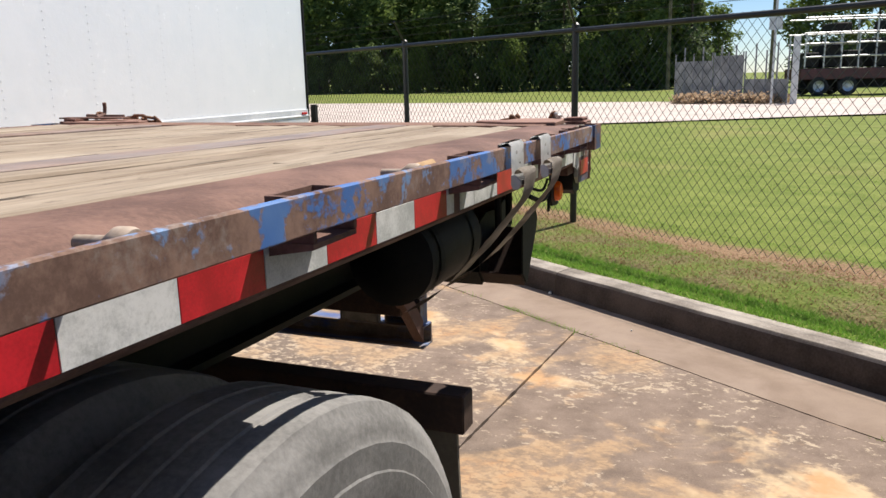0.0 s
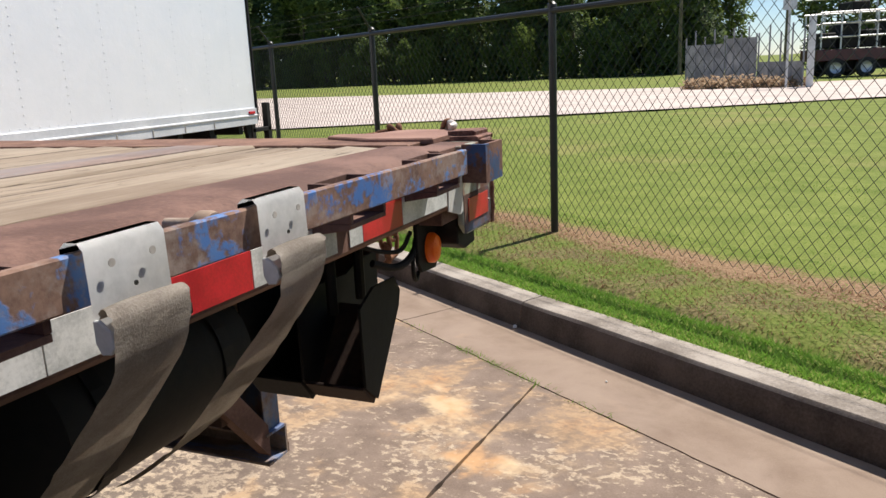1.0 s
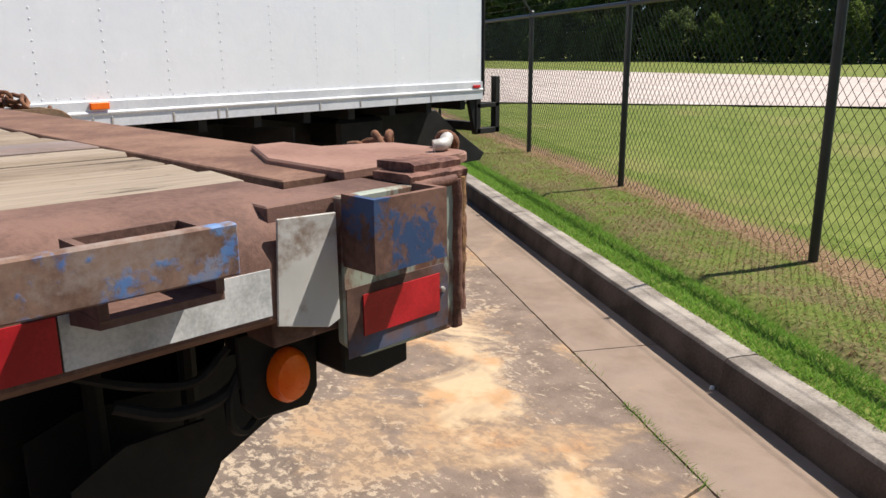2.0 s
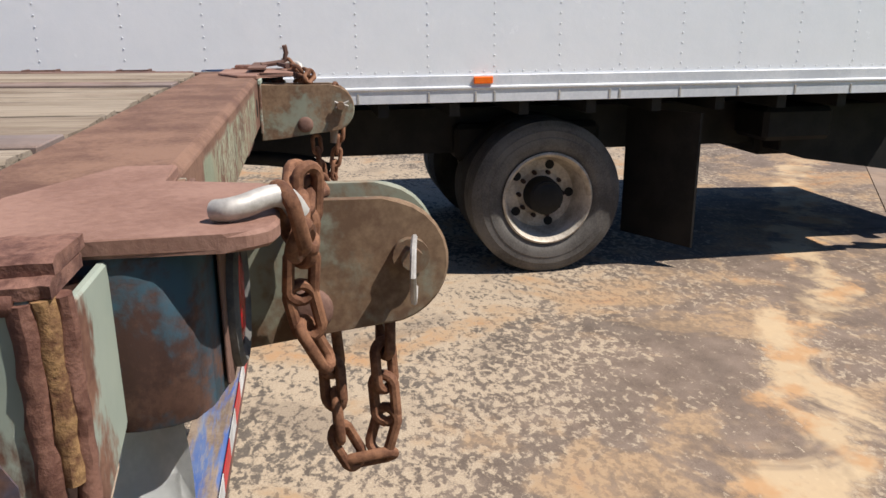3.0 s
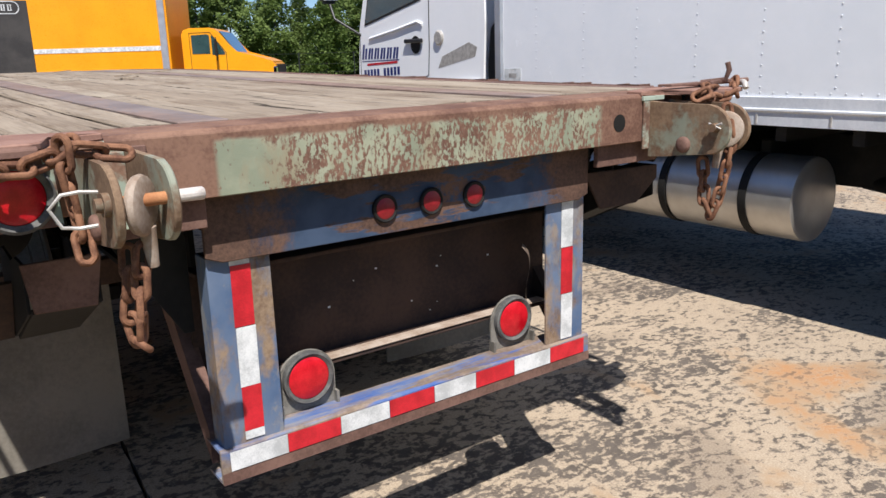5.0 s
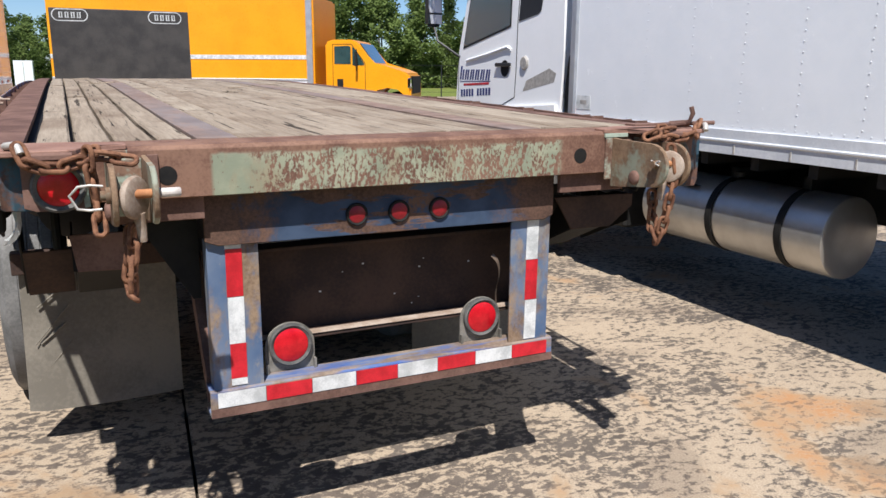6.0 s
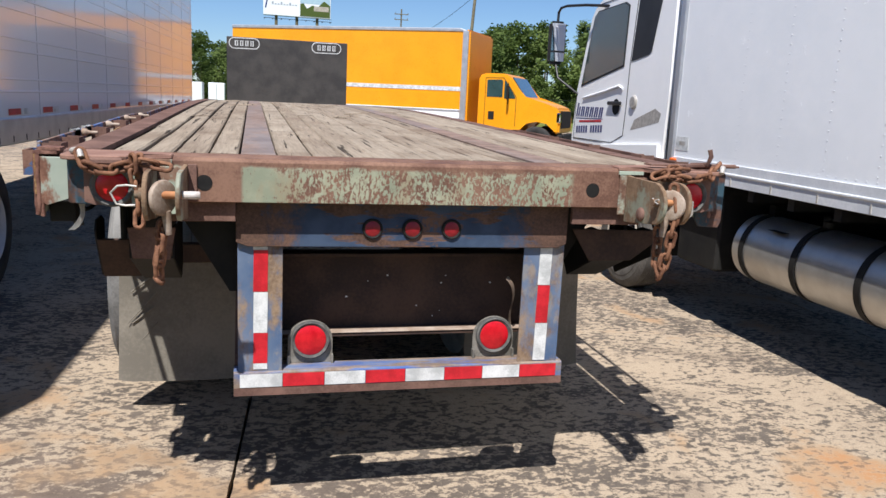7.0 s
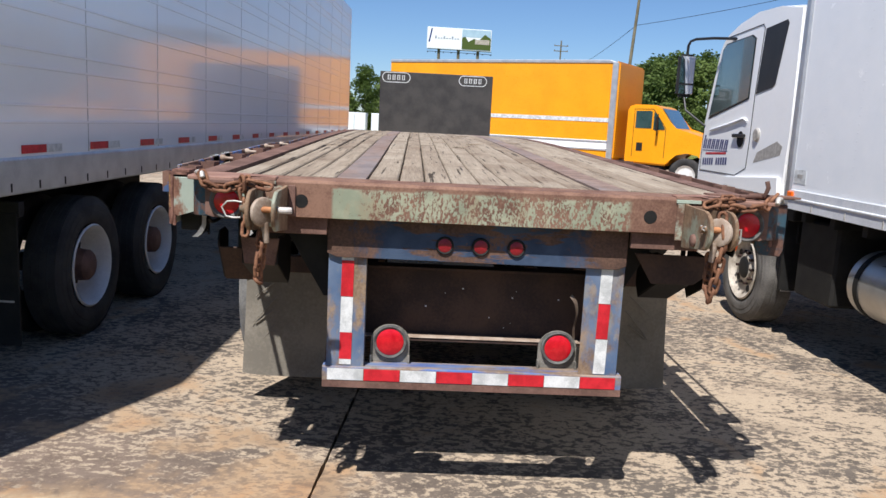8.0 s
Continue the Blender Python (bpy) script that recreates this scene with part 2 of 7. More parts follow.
M_vanside.node_tree.nodes["Principled BSDF"].inputs["Coat Roughness"].default_value = 0.09
M_vanside.node_tree.nodes["Principled BSDF"].inputs["Coat IOR"].default_value = 1.6


def mirror_material():
    n = Nodes("mirror_glass")
    return n.done((0.8, 0.82, 0.84), 0.03, 1.0)


M_mirror = mirror_material()


def header_material():
    """Rusty header beam with a long patch of pale green paint, worn through in upright streaks."""
    n = Nodes("rear_header_paint")
    x = n.axis("X")
    face = n.math("SUBTRACT", 1.0, n.steps(n.axis("Y"), 0.004, 0.009))
    inside = n.math("MULTIPLY", n.steps(x, -0.585, -0.57), n.math("SUBTRACT", 1.0, n.steps(x, 0.60, 0.63)))
    solid = n.math("SUBTRACT", 1.0, n.steps(n.math("ADD", x, n.math("MULTIPLY", n.math("SUBTRACT", n.noise(16.0, 6.0, 0.65), 0.5), 0.30)), -0.46, -0.42))
    streak = n.noise(20.0, 7.0, 0.72, n.stretch(2.2, 1, 0.9))
    spots = n.noise(110.0, 5.0, 0.7, n.stretch(1.0, 1, 0.55))
    worn = n.math("ADD", n.math("MULTIPLY", streak, 0.38), n.math("MULTIPLY", spots, 0.62))
    flakes = n.steps(n.math("ADD", worn, n.math("MULTIPLY", n.math("SUBTRACT", n.noise(4.0, 4.0, 0.6), 0.5), 0.16)), 0.475, 0.515)
    few = n.steps(worn, 0.38, 0.41)
    cover = n.math("MAXIMUM", flakes, n.math("MULTIPLY", solid, few))
    mask = n.math("MULTIPLY", inside, cover)
    elsewhere = n.math("MULTIPLY", n.steps(n.noise(6.0, 5.0, 0.6), 0.60, 0.66), n.steps(n.math("ABSOLUTE", x, 0), 0.68, 0.74))
    rim = n.math("SUBTRACT", 1.0, n.steps(n.math("ADD", n.axis("Z"), n.math("MULTIPLY", n.noise(14.0, 4.0), 0.03)), 1.368, 1.382))
    mask = n.math("MULTIPLY", n.math("MULTIPLY", n.math("MAXIMUM", mask, elsewhere), face), rim)
    grain = n.noise(110.0, 5.0, 0.7)
    rusty = n.mix(n.steps(n.math("ADD", n.math("MULTIPLY", n.noise(7.0), 0.6), n.math("MULTIPLY", grain, 0.4)), 0.38, 0.62), (0.13, 0.066, 0.046), (0.25, 0.142, 0.096))
    green = n.mix(n.steps(n.noise(9.0, 5.0), 0.35, 0.65), (0.245, 0.27, 0.19), (0.35, 0.36, 0.255))
    green = n.mix(n.math("MULTIPLY", n.steps(n.noise(7.0, 5.0, 0.65, n.stretch(1.5, 1, 0.6)), 0.5, 0.66), 0.6), green, (0.30, 0.24, 0.15))
    n.bump(n.math("ADD", mask, n.math("MULTIPLY", grain, 0.7)), 0.35, 0.003)
    return n.done(n.mix(mask, rusty, green), 0.75, 0.0, 0.3)


M_header = header_material()


def cross_plate_material():
    """Dull blue plate, rusted brown towards both ends and in long runs along its foot."""
    n = Nodes("rusting_blue_plate")
    x, z = n.axis("X"), n.axis("Z")
    blot = n.math("ADD", n.math("MULTIPLY", n.noise(5.0, 6.0, 0.65, None, 0.5), 0.7), n.math("MULTIPLY", n.noise(40.0, 5.0, 0.7), 0.3))
    ends = n.steps(n.math("ADD", n.math("ABSOLUTE", n.math("SUBTRACT", x, 0.02), 0), n.math("MULTIPLY", n.math("SUBTRACT", blot, 0.5), 0.8)), 0.36, 0.52)
    runs = n.steps(n.noise(9.0, 5.0, 0.65, n.stretch(0.35, 1, 1.6)), 0.535, 0.60)
    rust = n.math("MAXIMUM", ends, n.math("MAXIMUM", runs, n.steps(blot, 0.60, 0.66)))
    grain = n.noise(90.0, 5.0, 0.7)
    brown = n.mix(n.steps(n.math("ADD", n.math("MULTIPLY", blot, 0.6), n.math("MULTIPLY", grain, 0.4)), 0.38, 0.62), (0.06, 0.035, 0.027), (0.15, 0.085, 0.058))
    blue = n.mix(n.steps(n.noise(7.0, 5.0), 0.35, 0.65), (0.028, 0.048, 0.09), (0.055, 0.084, 0.14))
    n.bump(n.math("ADD", n.math("MULTIPLY", rust, -0.4), n.math("MULTIPLY", grain, 0.5)), 0.35, 0.003)
    return n.done(n.mix(rust, blue, brown), 0.7, 0.0, 0.3)


M_cross = cross_plate_material()


def wood_material():
    """Weathered deck boards with grain along y, splits and grey bleaching."""
    n = Nodes("weathered_deck_wood")
    grain = n.noise(85.0, 7.0, 0.72, n.stretch(1.0, 0.04, 1.0), 0.4)
    broad = n.noise(8.0, 4.0, 0.6, n.stretch(1.0, 0.18, 1.0))
    crack = n.noise(38.0, 5.0, 0.7, n.stretch(1.0, 0.028, 1.0), 0.3)
    fibre = n.noise(210.0, 3.0, 0.6, n.stretch(1.0, 0.02, 1.0))
    tone = n.math("ADD", n.math("MULTIPLY", grain, 0.5), n.math("ADD", n.math("MULTIPLY", broad, 0.35), n.math("MULTIPLY", fibre, 0.15)))
    col = n.mix(n.steps(tone, 0.36, 0.64), (0.135, 0.100, 0.072), (0.42, 0.352, 0.272))
    own = n.mix(n.rand, (0.24, 0.185, 0.135), (0.41, 0.350, 0.275))
    col = n.mix(0.45, col, own)
    split = n.steps(crack, 0.415, 0.365)
    col = n.mix(n.math("MULTIPLY", split, 0.9), col, (0.03, 0.022, 0.016))
    col = n.mix(n.math("MULTIPLY", n.steps(n.noise(1.8, 5.0, 0.62), 0.50, 0.68), 0.55), col, (0.165, 0.115, 0.08))
    col = n.mix(n.math("MULTIPLY", n.steps(n.noise(26.0, 4.0, 0.7, n.stretch(1.0, 0.5, 1.0)), 0.62, 0.70), 0.5), col, (0.09, 0.062, 0.045))
    n.bump(n.math("ADD", n.math("MULTIPLY", grain, 0.7), n.math("MULTIPLY", n.steps(crack, 0.345, 0.385), 0.8)), 0.6, 0.006)
    return n.done(col, 0.88, 0.0, 0.2)


M_wood = wood_material()


def kerb_distance(n):
    """How far a point lies beyond the foot of the kerb (negative on the lot)."""
    d = n.t.nodes.new("ShaderNodeVectorMath")
    d.operation = "DOT_PRODUCT"
    d.inputs[1].default_value = (-0.5548, -0.832, 0.0)
    n.link(n.raw, d.inputs[0])
    return n.math("SUBTRACT", d.outputs["Value"], 2.368)


def concrete_material(name, speckled):
    """Old lot concrete: grey-brown weathering with sandy speckles and orange clay stains."""
    n = Nodes(name)
    co = n.raw
    flat = n.stretch(1.0, 1.0, 0.0, co)
    turned = n.t.nodes.new("ShaderNodeMapping")
    turned.inputs["Rotation"].default_value = (0, 0, radians(33))
    turned.inputs["Scale"].default_value = (1.0, 1.5, 0.0)
    n.link(co, turned.inputs[0])
    speck = n.math("ADD", n.math("MULTIPLY", n.noise(16.5, 5.0, 0.62, turned.outputs[0], 0.4), 0.70), n.math("MULTIPLY", n.noise(47.0, 4.0, 0.6, flat), 0.30))
    fine = n.noise(130.0, 4.0, 0.7, flat)
    broad = n.noise(0.5, 4.0, 0.6, flat)
    mid = n.noise(2.4, 5.0, 0.62, flat, 0.6)
    grime = n.math("ADD", n.math("MULTIPLY", n.noise(6.0, 5.0, 0.65, flat), 0.6), n.math("MULTIPLY", fine, 0.4))
    dark = n.mix(n.steps(grime, 0.34, 0.66), (0.105, 0.087, 0.071), (0.19, 0.157, 0.127))
    brown = n.mix(n.steps(grime, 0.34, 0.66), (0.175, 0.128, 0.098), (0.29, 0.218, 0.17))
    sand = n.mix(n.steps(fine, 0.28, 0.72), (0.38, 0.29, 0.20), (0.60, 0.49, 0.36))
    near = n.steps(n.math("ADD", kerb_distance(n), n.math("MULTIPLY", mid, 1.6)), -2.4, -0.6)
    thick = n.math("ADD", n.math("MULTIPLY", broad, 0.30), n.math("MULTIPLY", mid, 0.34))
    level = n.math("SUBTRACT", n.math("ADD", n.math("MULTIPLY", speck, 0.9), thick), n.math("MULTIPLY", near, 0.10))
    mask = n.steps(level, 0.70, 0.79)
    col = n.mix(mask, n.mix(near, dark, brown), sand)
    stain = n.math("ADD", n.math("MULTIPLY", n.noise(0.8, 5.0, 0.6, n.stretch(1.0, 0.8, 0.0, co), 1.2), 0.62), n.math("MULTIPLY", mid, 0.38))
    clay = n.steps(n.math("ADD", stain, n.math("MULTIPLY", near, 0.035)), 0.535, 0.60)
    clay_col = n.mix(n.steps(stain, 0.57, 0.68), (0.46, 0.31, 0.18), (0.50, 0.245, 0.095))
    broken = n.math("MULTIPLY", clay, n.math("ADD", 0.35, n.math("MULTIPLY", n.steps(speck, 0.40, 0.56), 0.5)))
    col = n.mix(broken, col, clay_col)
    # sandy silt washed into a broken line along the gutter's lot side
    wander = n.math("MULTIPLY", n.math("SUBTRACT", n.noise(1.5, 5.0, 0.6, flat, 0.5), 0.5), 1.5)
    off = n.math("ABSOLUTE", n.math("ADD", n.math("ADD", kerb_distance(n), wander), 1.13), 0.0)
    silt = n.math("SUBTRACT", 1.0, n.steps(n.math("ADD", off, n.math("MULTIPLY", n.math("SUBTRACT", speck, 0.5), 0.45)), 0.07, 0.24))
    silt = n.math("MULTIPLY", silt, n.steps(n.noise(1.1, 5.0, 0.65, flat, 0.8), 0.42, 0.52))
    tone = n.mix(n.steps(n.noise(3.3, 4.0, 0.6, flat), 0.45, 0.62), (0.66, 0.49, 0.30), (0.62, 0.36, 0.17))
    col = n.mix(n.math("MULTIPLY", silt, 0.85), col, tone)
    col = n.mix(n.math("MULTIPLY", n.steps(n.noise(1.3, 5.0, 0.6, flat, 0.5), 0.54, 0.66), 0.35), col, (0.13, 0.10, 0.08))
    n.bump(n.math("ADD", n.math("MULTIPLY", fine, 0.5), n.math("MULTIPLY", speck, 0.5)), 0.35, 0.006)
    if not speckled:
        col = n.mix(n.steps(mid, 0.3, 0.7), (0.235, 0.168, 0.124), (0.325, 0.245, 0.19))
        col = n.mix(n.math("MULTIPLY", n.steps(grime, 0.35, 0.65), 0.45), col, (0.37, 0.285, 0.215))
        col = n.mix(n.math("MULTIPLY", n.steps(stain, 0.56, 0.64), 0.5), col, (0.44, 0.30, 0.20))
    shade = n.t.nodes.new("ShaderNodeHueSaturation")
    shade.inputs["Value"].default_value, shade.inputs["Saturation"].default_value = 0.82, 0.98
    n.link(col, shade.inputs["Color"])
    return n.done(shade.outputs[0], 0.9, 0.0, 0.25)


M_gutter = concrete_material("brown_gutter_concrete", False)
M_concrete = concrete_material("stained_concrete", True)

M_kerb = mottled("weathered_kerb_concrete", (0.17, 0.145, 0.12), (0.36, 0.32, 0.275), 4.0, 90.0, 0.9, 0.0, 0.35, 0.25, 0.006)
M_soil = mottled("joint_dirt", (0.03, 0.024, 0.018), (0.07, 0.055, 0.04), 9.0, 120.0, 0.95)
M_road = mottled("pale_road_concrete", (0.45, 0.385, 0.34), (0.56, 0.485, 0.43), 0.6, 25.0, 0.9, 0.0, 0.15, 0.25)


def lawn_material():
    n = Nodes("mown_lawn")
    flat = n.stretch(1.0, 1.0, 0.0, n.raw)
    broad, mid, fine = n.noise(0.35, 4.0, 0.6, flat), n.noise(2.2, 5.0, 0.6, flat), n.noise(38.0, 4.0, 0.7, flat)
    tone = n.math("ADD", n.math("MULTIPLY", mid, 0.5), n.math("MULTIPLY", fine, 0.5))
    green = n.mix(n.steps(tone, 0.35, 0.65), (0.105, 0.142, 0.026), (0.188, 0.222, 0.053))
    dry = n.mix(n.steps(fine, 0.35, 0.65), (0.20, 0.17, 0.06), (0.30, 0.27, 0.11))
    col = n.mix(n.math("MULTIPLY", n.steps(broad, 0.5, 0.68), 0.55), green, dry)
    away = n.math("ADD", kerb_distance(n), n.math("MULTIPLY", n.math("SUBTRACT", mid, 0.5), 0.7))
    strip = n.math("MULTIPLY", n.steps(away, 1.28, 1.46), n.math("SUBTRACT", 1.0, n.steps(away, 1.72, 1.90)))
    col = n.mix(n.math("MULTIPLY", strip, 0.9), col, n.mix(n.steps(fine, 0.3, 0.7), (0.13, 0.07, 0.04), (0.37, 0.24, 0.155)))
    tired = n.math("MULTIPLY", n.steps(away, 0.52, 0.62), n.math("SUBTRACT", 1.0, n.steps(away, 1.25, 1.4)))
    col = n.mix(n.math("MULTIPLY", tired, n.steps(mid, 0.38, 0.60)), col, n.mix(n.steps(fine, 0.3, 0.7), (0.085, 0.078, 0.028), (0.24, 0.19, 0.095)))
    n.bump(n.math("ADD", n.math("MULTIPLY", fine, 0.7), n.math("MULTIPLY", mid, 0.5)), 0.5, 0.02)
    return n.done(col, 0.95, 0.0, 0.15)


M_lawn = lawn_material()


def leaf_material(name, c1, c2, thin=0.4):
    """Leaves that let part of the light through."""
    n = Nodes(name)
    g = n.t.nodes.new("ShaderNodeNewGeometry")
    tone = n.math("ADD", n.math("MULTIPLY", g.outputs["Random Per Island"], 0.7), n.math("MULTIPLY", n.rand, 0.3))
    col = n.mix(tone, c1, c2)
    m = n.done(col, 0.7, 0.0, 0.2)
    glow = n.t.nodes.new("ShaderNodeBsdfTranslucent")
    both = n.t.nodes.new("ShaderNodeMixShader")
    both.inputs[0].default_value = thin
    n.link(col, glow.inputs["Color"])
    n.link(n.b.outputs[0], both.inputs[1])
    n.link(glow.outputs[0], both.inputs[2])
    n.link(both.outputs[0], n.t.nodes["Material Output"].inputs["Surface"])
    return m


M_leaf = leaf_material("pine_foliage", (0.05, 0.09, 0.03), (0.17, 0.23, 0.075))
M_leaf2 = leaf_material("broadleaf_foliage", (0.07, 0.115, 0.028), (0.20, 0.265, 0.075))
M_blade = leaf_material("grass_blades", (0.105, 0.20, 0.024), (0.215, 0.335, 0.055))
M_fresh = leaf_material("fresh_verge_grass", (0.13, 0.27, 0.03), (0.24, 0.42, 0.07))
M_weed = leaf_material("bleached_weeds", (0.36, 0.255, 0.165), (0.58, 0.45, 0.31))
M_blade_dry = leaf_material("dry_grass_blades", (0.19, 0.095, 0.05), (0.44, 0.27, 0.155))


# ---- building helpers ----
def box(bm, x0, x1, y0, y1, z0, z1):
    vs = [bm.verts.new((x, y, z)) for x in (x0, x1) for y in (y0, y1) for z in (z0, z1)]
    fs = []
    for q in ((0, 1, 3, 2), (4, 6, 7, 5), (0, 4, 5, 1), (2, 3, 7, 6), (0, 2, 6, 4), (1, 5, 7, 3)):
        fs.append(bm.faces.new([vs[i] for i in q]))
    return vs


def rod(bm, a, b, r, seg=14, r2=None):
    """A capped cylinder or cone between two points."""
    a, b = Vector(a), Vector(b)
    r2 = r if r2 is None else r2
    q = (b - a).to_track_quat("Z", "Y")
    rings = []
    for p, rad in ((a, r), (b, r2)):
        rings.append([bm.verts.new(p + q @ Vector((rad * math.cos(2 * math.pi * i / seg), rad * math.sin(2 * math.pi * i / seg), 0))) for i in range(seg)])
    for i in range(seg):
        j = (i + 1) % seg
        bm.faces.new((rings[0][i], rings[0][j], rings[1][j], rings[1][i]))
    bm.faces.new(rings[0][::-1])
    bm.faces.new(rings[1])


def tube(bm, pts, r, seg=8, closed=False):
    """A round tube along a line of points."""
    pts = [Vector(p) for p in pts]
    n = len(pts)
    rings, side = [], None
    for i, p in enumerate(pts):
        a = pts[(i - 1) % n] if closed or i else p
        b = pts[(i + 1) % n] if closed or i < n - 1 else p
        d = (b - a).normalized()
        if side is None:
            side = d.orthogonal().normalized()
        side = (side - d * side.dot(d)).normalized()
        up = d.cross(side)
        rings.append([bm.verts.new(p + r * (math.cos(2 * math.pi * k / seg) * side + math.sin(2 * math.pi * k / seg) * up)) for k in range(seg)])
    for i in range(n if closed else n - 1):
        j = (i + 1) % n
        for k in range(seg):
            m = (k + 1) % seg
            bm.faces.new((rings[i][k], rings[i][m], rings[j][m], rings[j][k]))
    if not closed:
        bm.faces.new(rings[0][::-1])
        bm.faces.new(rings[-1])


def prism(bm, poly, axis, a, b):
    """A polygon pulled out along an axis. poly: pairs in the other two axes, in order (x, y), (x, z) or (y, z)."""
    put = {"x": lambda u, v, w: (w, u, v), "y": lambda u, v, w: (u, w, v), "z": lambda u, v, w: (u, v, w)}[axis]
    lo = [bm.verts.new(put(u, v, a)) for u, v in poly]
    hi = [bm.verts.new(put(u, v, b)) for u, v in poly]
    bm.faces.new(lo)
    bm.faces.new(hi[::-1])
    for i in range(len(poly)):
        j = (i + 1) % len(poly)
        bm.faces.new((lo[j], lo[i], hi[i], hi[j]))


def lathe(bm, profile, axis, centre, seg=32):
    """A profile of (along, radius) turned round an axis through centre."""
    put = {"x": lambda a, c, s: (a, c, s), "y": lambda a, c, s: (c, a, s), "z": lambda a, c, s: (c, s, a)}[axis]
    rings = []
    for along, rad in profile:
        rings.append([bm.verts.new(Vector(centre) + Vector(put(along, rad * math.cos(2 * math.pi * i / seg), rad * math.sin(2 * math.pi * i / seg)))) for i in range(seg)])
    for r0, r1 in zip(rings, rings[1:]):
        for i in range(seg):
            j = (i + 1) % seg
            bm.faces.new((r0[i], r0[j], r1[j], r1[i]))
    if profile[0][1] < 0.035:
        bm.faces.new(rings[0][::-1])
    if profile[-1][1] < 0.035:
        bm.faces.new(rings[-1])


def sweep(bm, profile, ys, lift, closed=True):
    """A cross-section of (x, z) pairs run along y, raised by lift(y)."""
    rings = [[bm.verts.new((x, y, z + lift(y))) for x, z in profile] for y in ys]
    n = len(profile)
    for r0, r1 in zip(rings, rings[1:]):
        for i in range(n if closed else n - 1):
            j = (i + 1) % n
            bm.faces.new((r0[i], r0[j], r1[j], r1[i]))
    if closed:
        bm.faces.new(rings[0][::-1])
        bm.faces.new(rings[-1])


def mesh_of(name, bm, material, bevel=0.0, smooth=False, segments=1):
    if bevel:
        bmesh.ops.bevel(bm, geom=list(bm.edges), offset=bevel, segments=segments, affect="EDGES", clamp_overlap=True)
    bmesh.ops.recalc_face_normals(bm, faces=list(bm.faces))
    me = bpy.data.meshes.new(name)
    bm.to_mesh(me)
    bm.free()
    me.materials.append(material)
    if smooth:
        me.shade_smooth()
        me.set_sharp_from_angle(angle=radians(40))
    return me


def part(name, bm, material, parent=None, label="", bevel=0.0, smooth=False, at=None, segments=1):
    """Links a bmesh as one mesh object under a thing or a part."""
    ob = new(name, mesh_of(name, bm, material, bevel, smooth, segments))
    ob.parent = parent
    if at is not None:
        ob.matrix_basis = at
    return tagged(ob, label)


def piece(name, me, parent, at=None, label=""):
    ob = new(name, me)
    ob.parent = parent
    if at is not None:
        ob.matrix_basis = at
    return tagged(ob, label)


def thing(name, label, category, at=None, group="", kind=""):
    ob = new(name)
    ob.empty_display_size = 0.1
    if at is not None:
        ob.matrix_basis = at
    return tagged(ob, label, category, group, kind)


def one(name, bm, material, label, category, group="", kind="", bevel=0.0, smooth=False, at=None):
    """A thing that is a single mesh."""
    return tagged(part(name, bm, material, None, "", bevel, smooth, at), label, category, group, kind)


def B():
    return bmesh.new()


def bar(name, parent, material, x0, x1, y0, y1, z0, z1, bevel=0.004, label=""):
    bm = B()
    box(bm, x0, x1, y0, y1, z0, z1)
    return part(name, bm, material, parent, label, bevel)


def smooth_line(pts, n=4):
    """A rounded line through the points."""
    p = [Vector(q) for q in pts]
    p = [2 * p[0] - p[1]] + p + [2 * p[-1] - p[-2]]
    out = []
    for i in range(1, len(p) - 2):
        for k in range(n):
            u = k / n
            out.append(0.5 * (2 * p[i] + (p[i + 1] - p[i - 1]) * u + (2 * p[i - 1] - 5 * p[i] + 4 * p[i + 1] - p[i + 2]) * u * u + (3 * p[i] - p[i - 1] - 3 * p[i + 1] + p[i + 2]) * u ** 3))
    return out + [p[-2]]


# ---- the ground: lot, kerb, lawn, road ----
KD = Vector((0.832, -0.5548, 0.0))        # along the kerb
KN = Vector((-0.5548, -0.832, 0.0))       # from the lot to the lawn
K0 = Vector((-0.494, -2.517, 0.0))          # a point at the foot of the kerb


def along(s, n, z=0.0):
    """A point s metres along the kerb and n metres beyond its foot."""
    p = K0 + KD * s + KN * n
    return Vector((p.x, p.y, z))


bm = B()
bm.faces.new([bm.verts.new(p) for p in ((-900, -900, -0.08), (900, -900, -0.08), (900, 900, -0.08), (-900, 900, -0.08))])
tagged(part("ground", bm, M_lawn), "grassy open ground reaching to the horizon", "ground", "", "structure")

bm = B()
bm.faces.new([bm.verts.new(along(s, n, -0.045)) for s, n in ((-40, 0.1), (60, 0.1), (60, -45), (-40, -45))])
pavement = tagged(part("pavement", bm, M_soil), "weathered concrete truck lot with sandy clay stains", "pavement", "", "structure")


def ragged(poly):
    """The outline with its stretches near the trailer broken into short, slightly crumbled pieces."""
    out = []
    for (ax, ay), (bx, by) in zip(poly, poly[1:] + poly[:1]):
        a, b = Vector((ax, ay, 0)), Vector((bx, by, 0))
        ln = (b - a).length
        side = Vector((a.y - b.y, b.x - a.x, 0)).normalized()
        out.append((ax, ay))
        d = 0.05
        while d < ln - 0.04:
            p = a.lerp(b, d / ln)
            near = p.length < 7.0
            if near:
                w = 0.0045 * noise.noise(p * 9.0) + 0.004 * noise.noise(p * 31.0)
                q = p + side * (abs(w) if ln < 0.6 else w + 0.002)
                out.append((q.x, q.y))
            d += 0.045 if near else 0.5
    return out


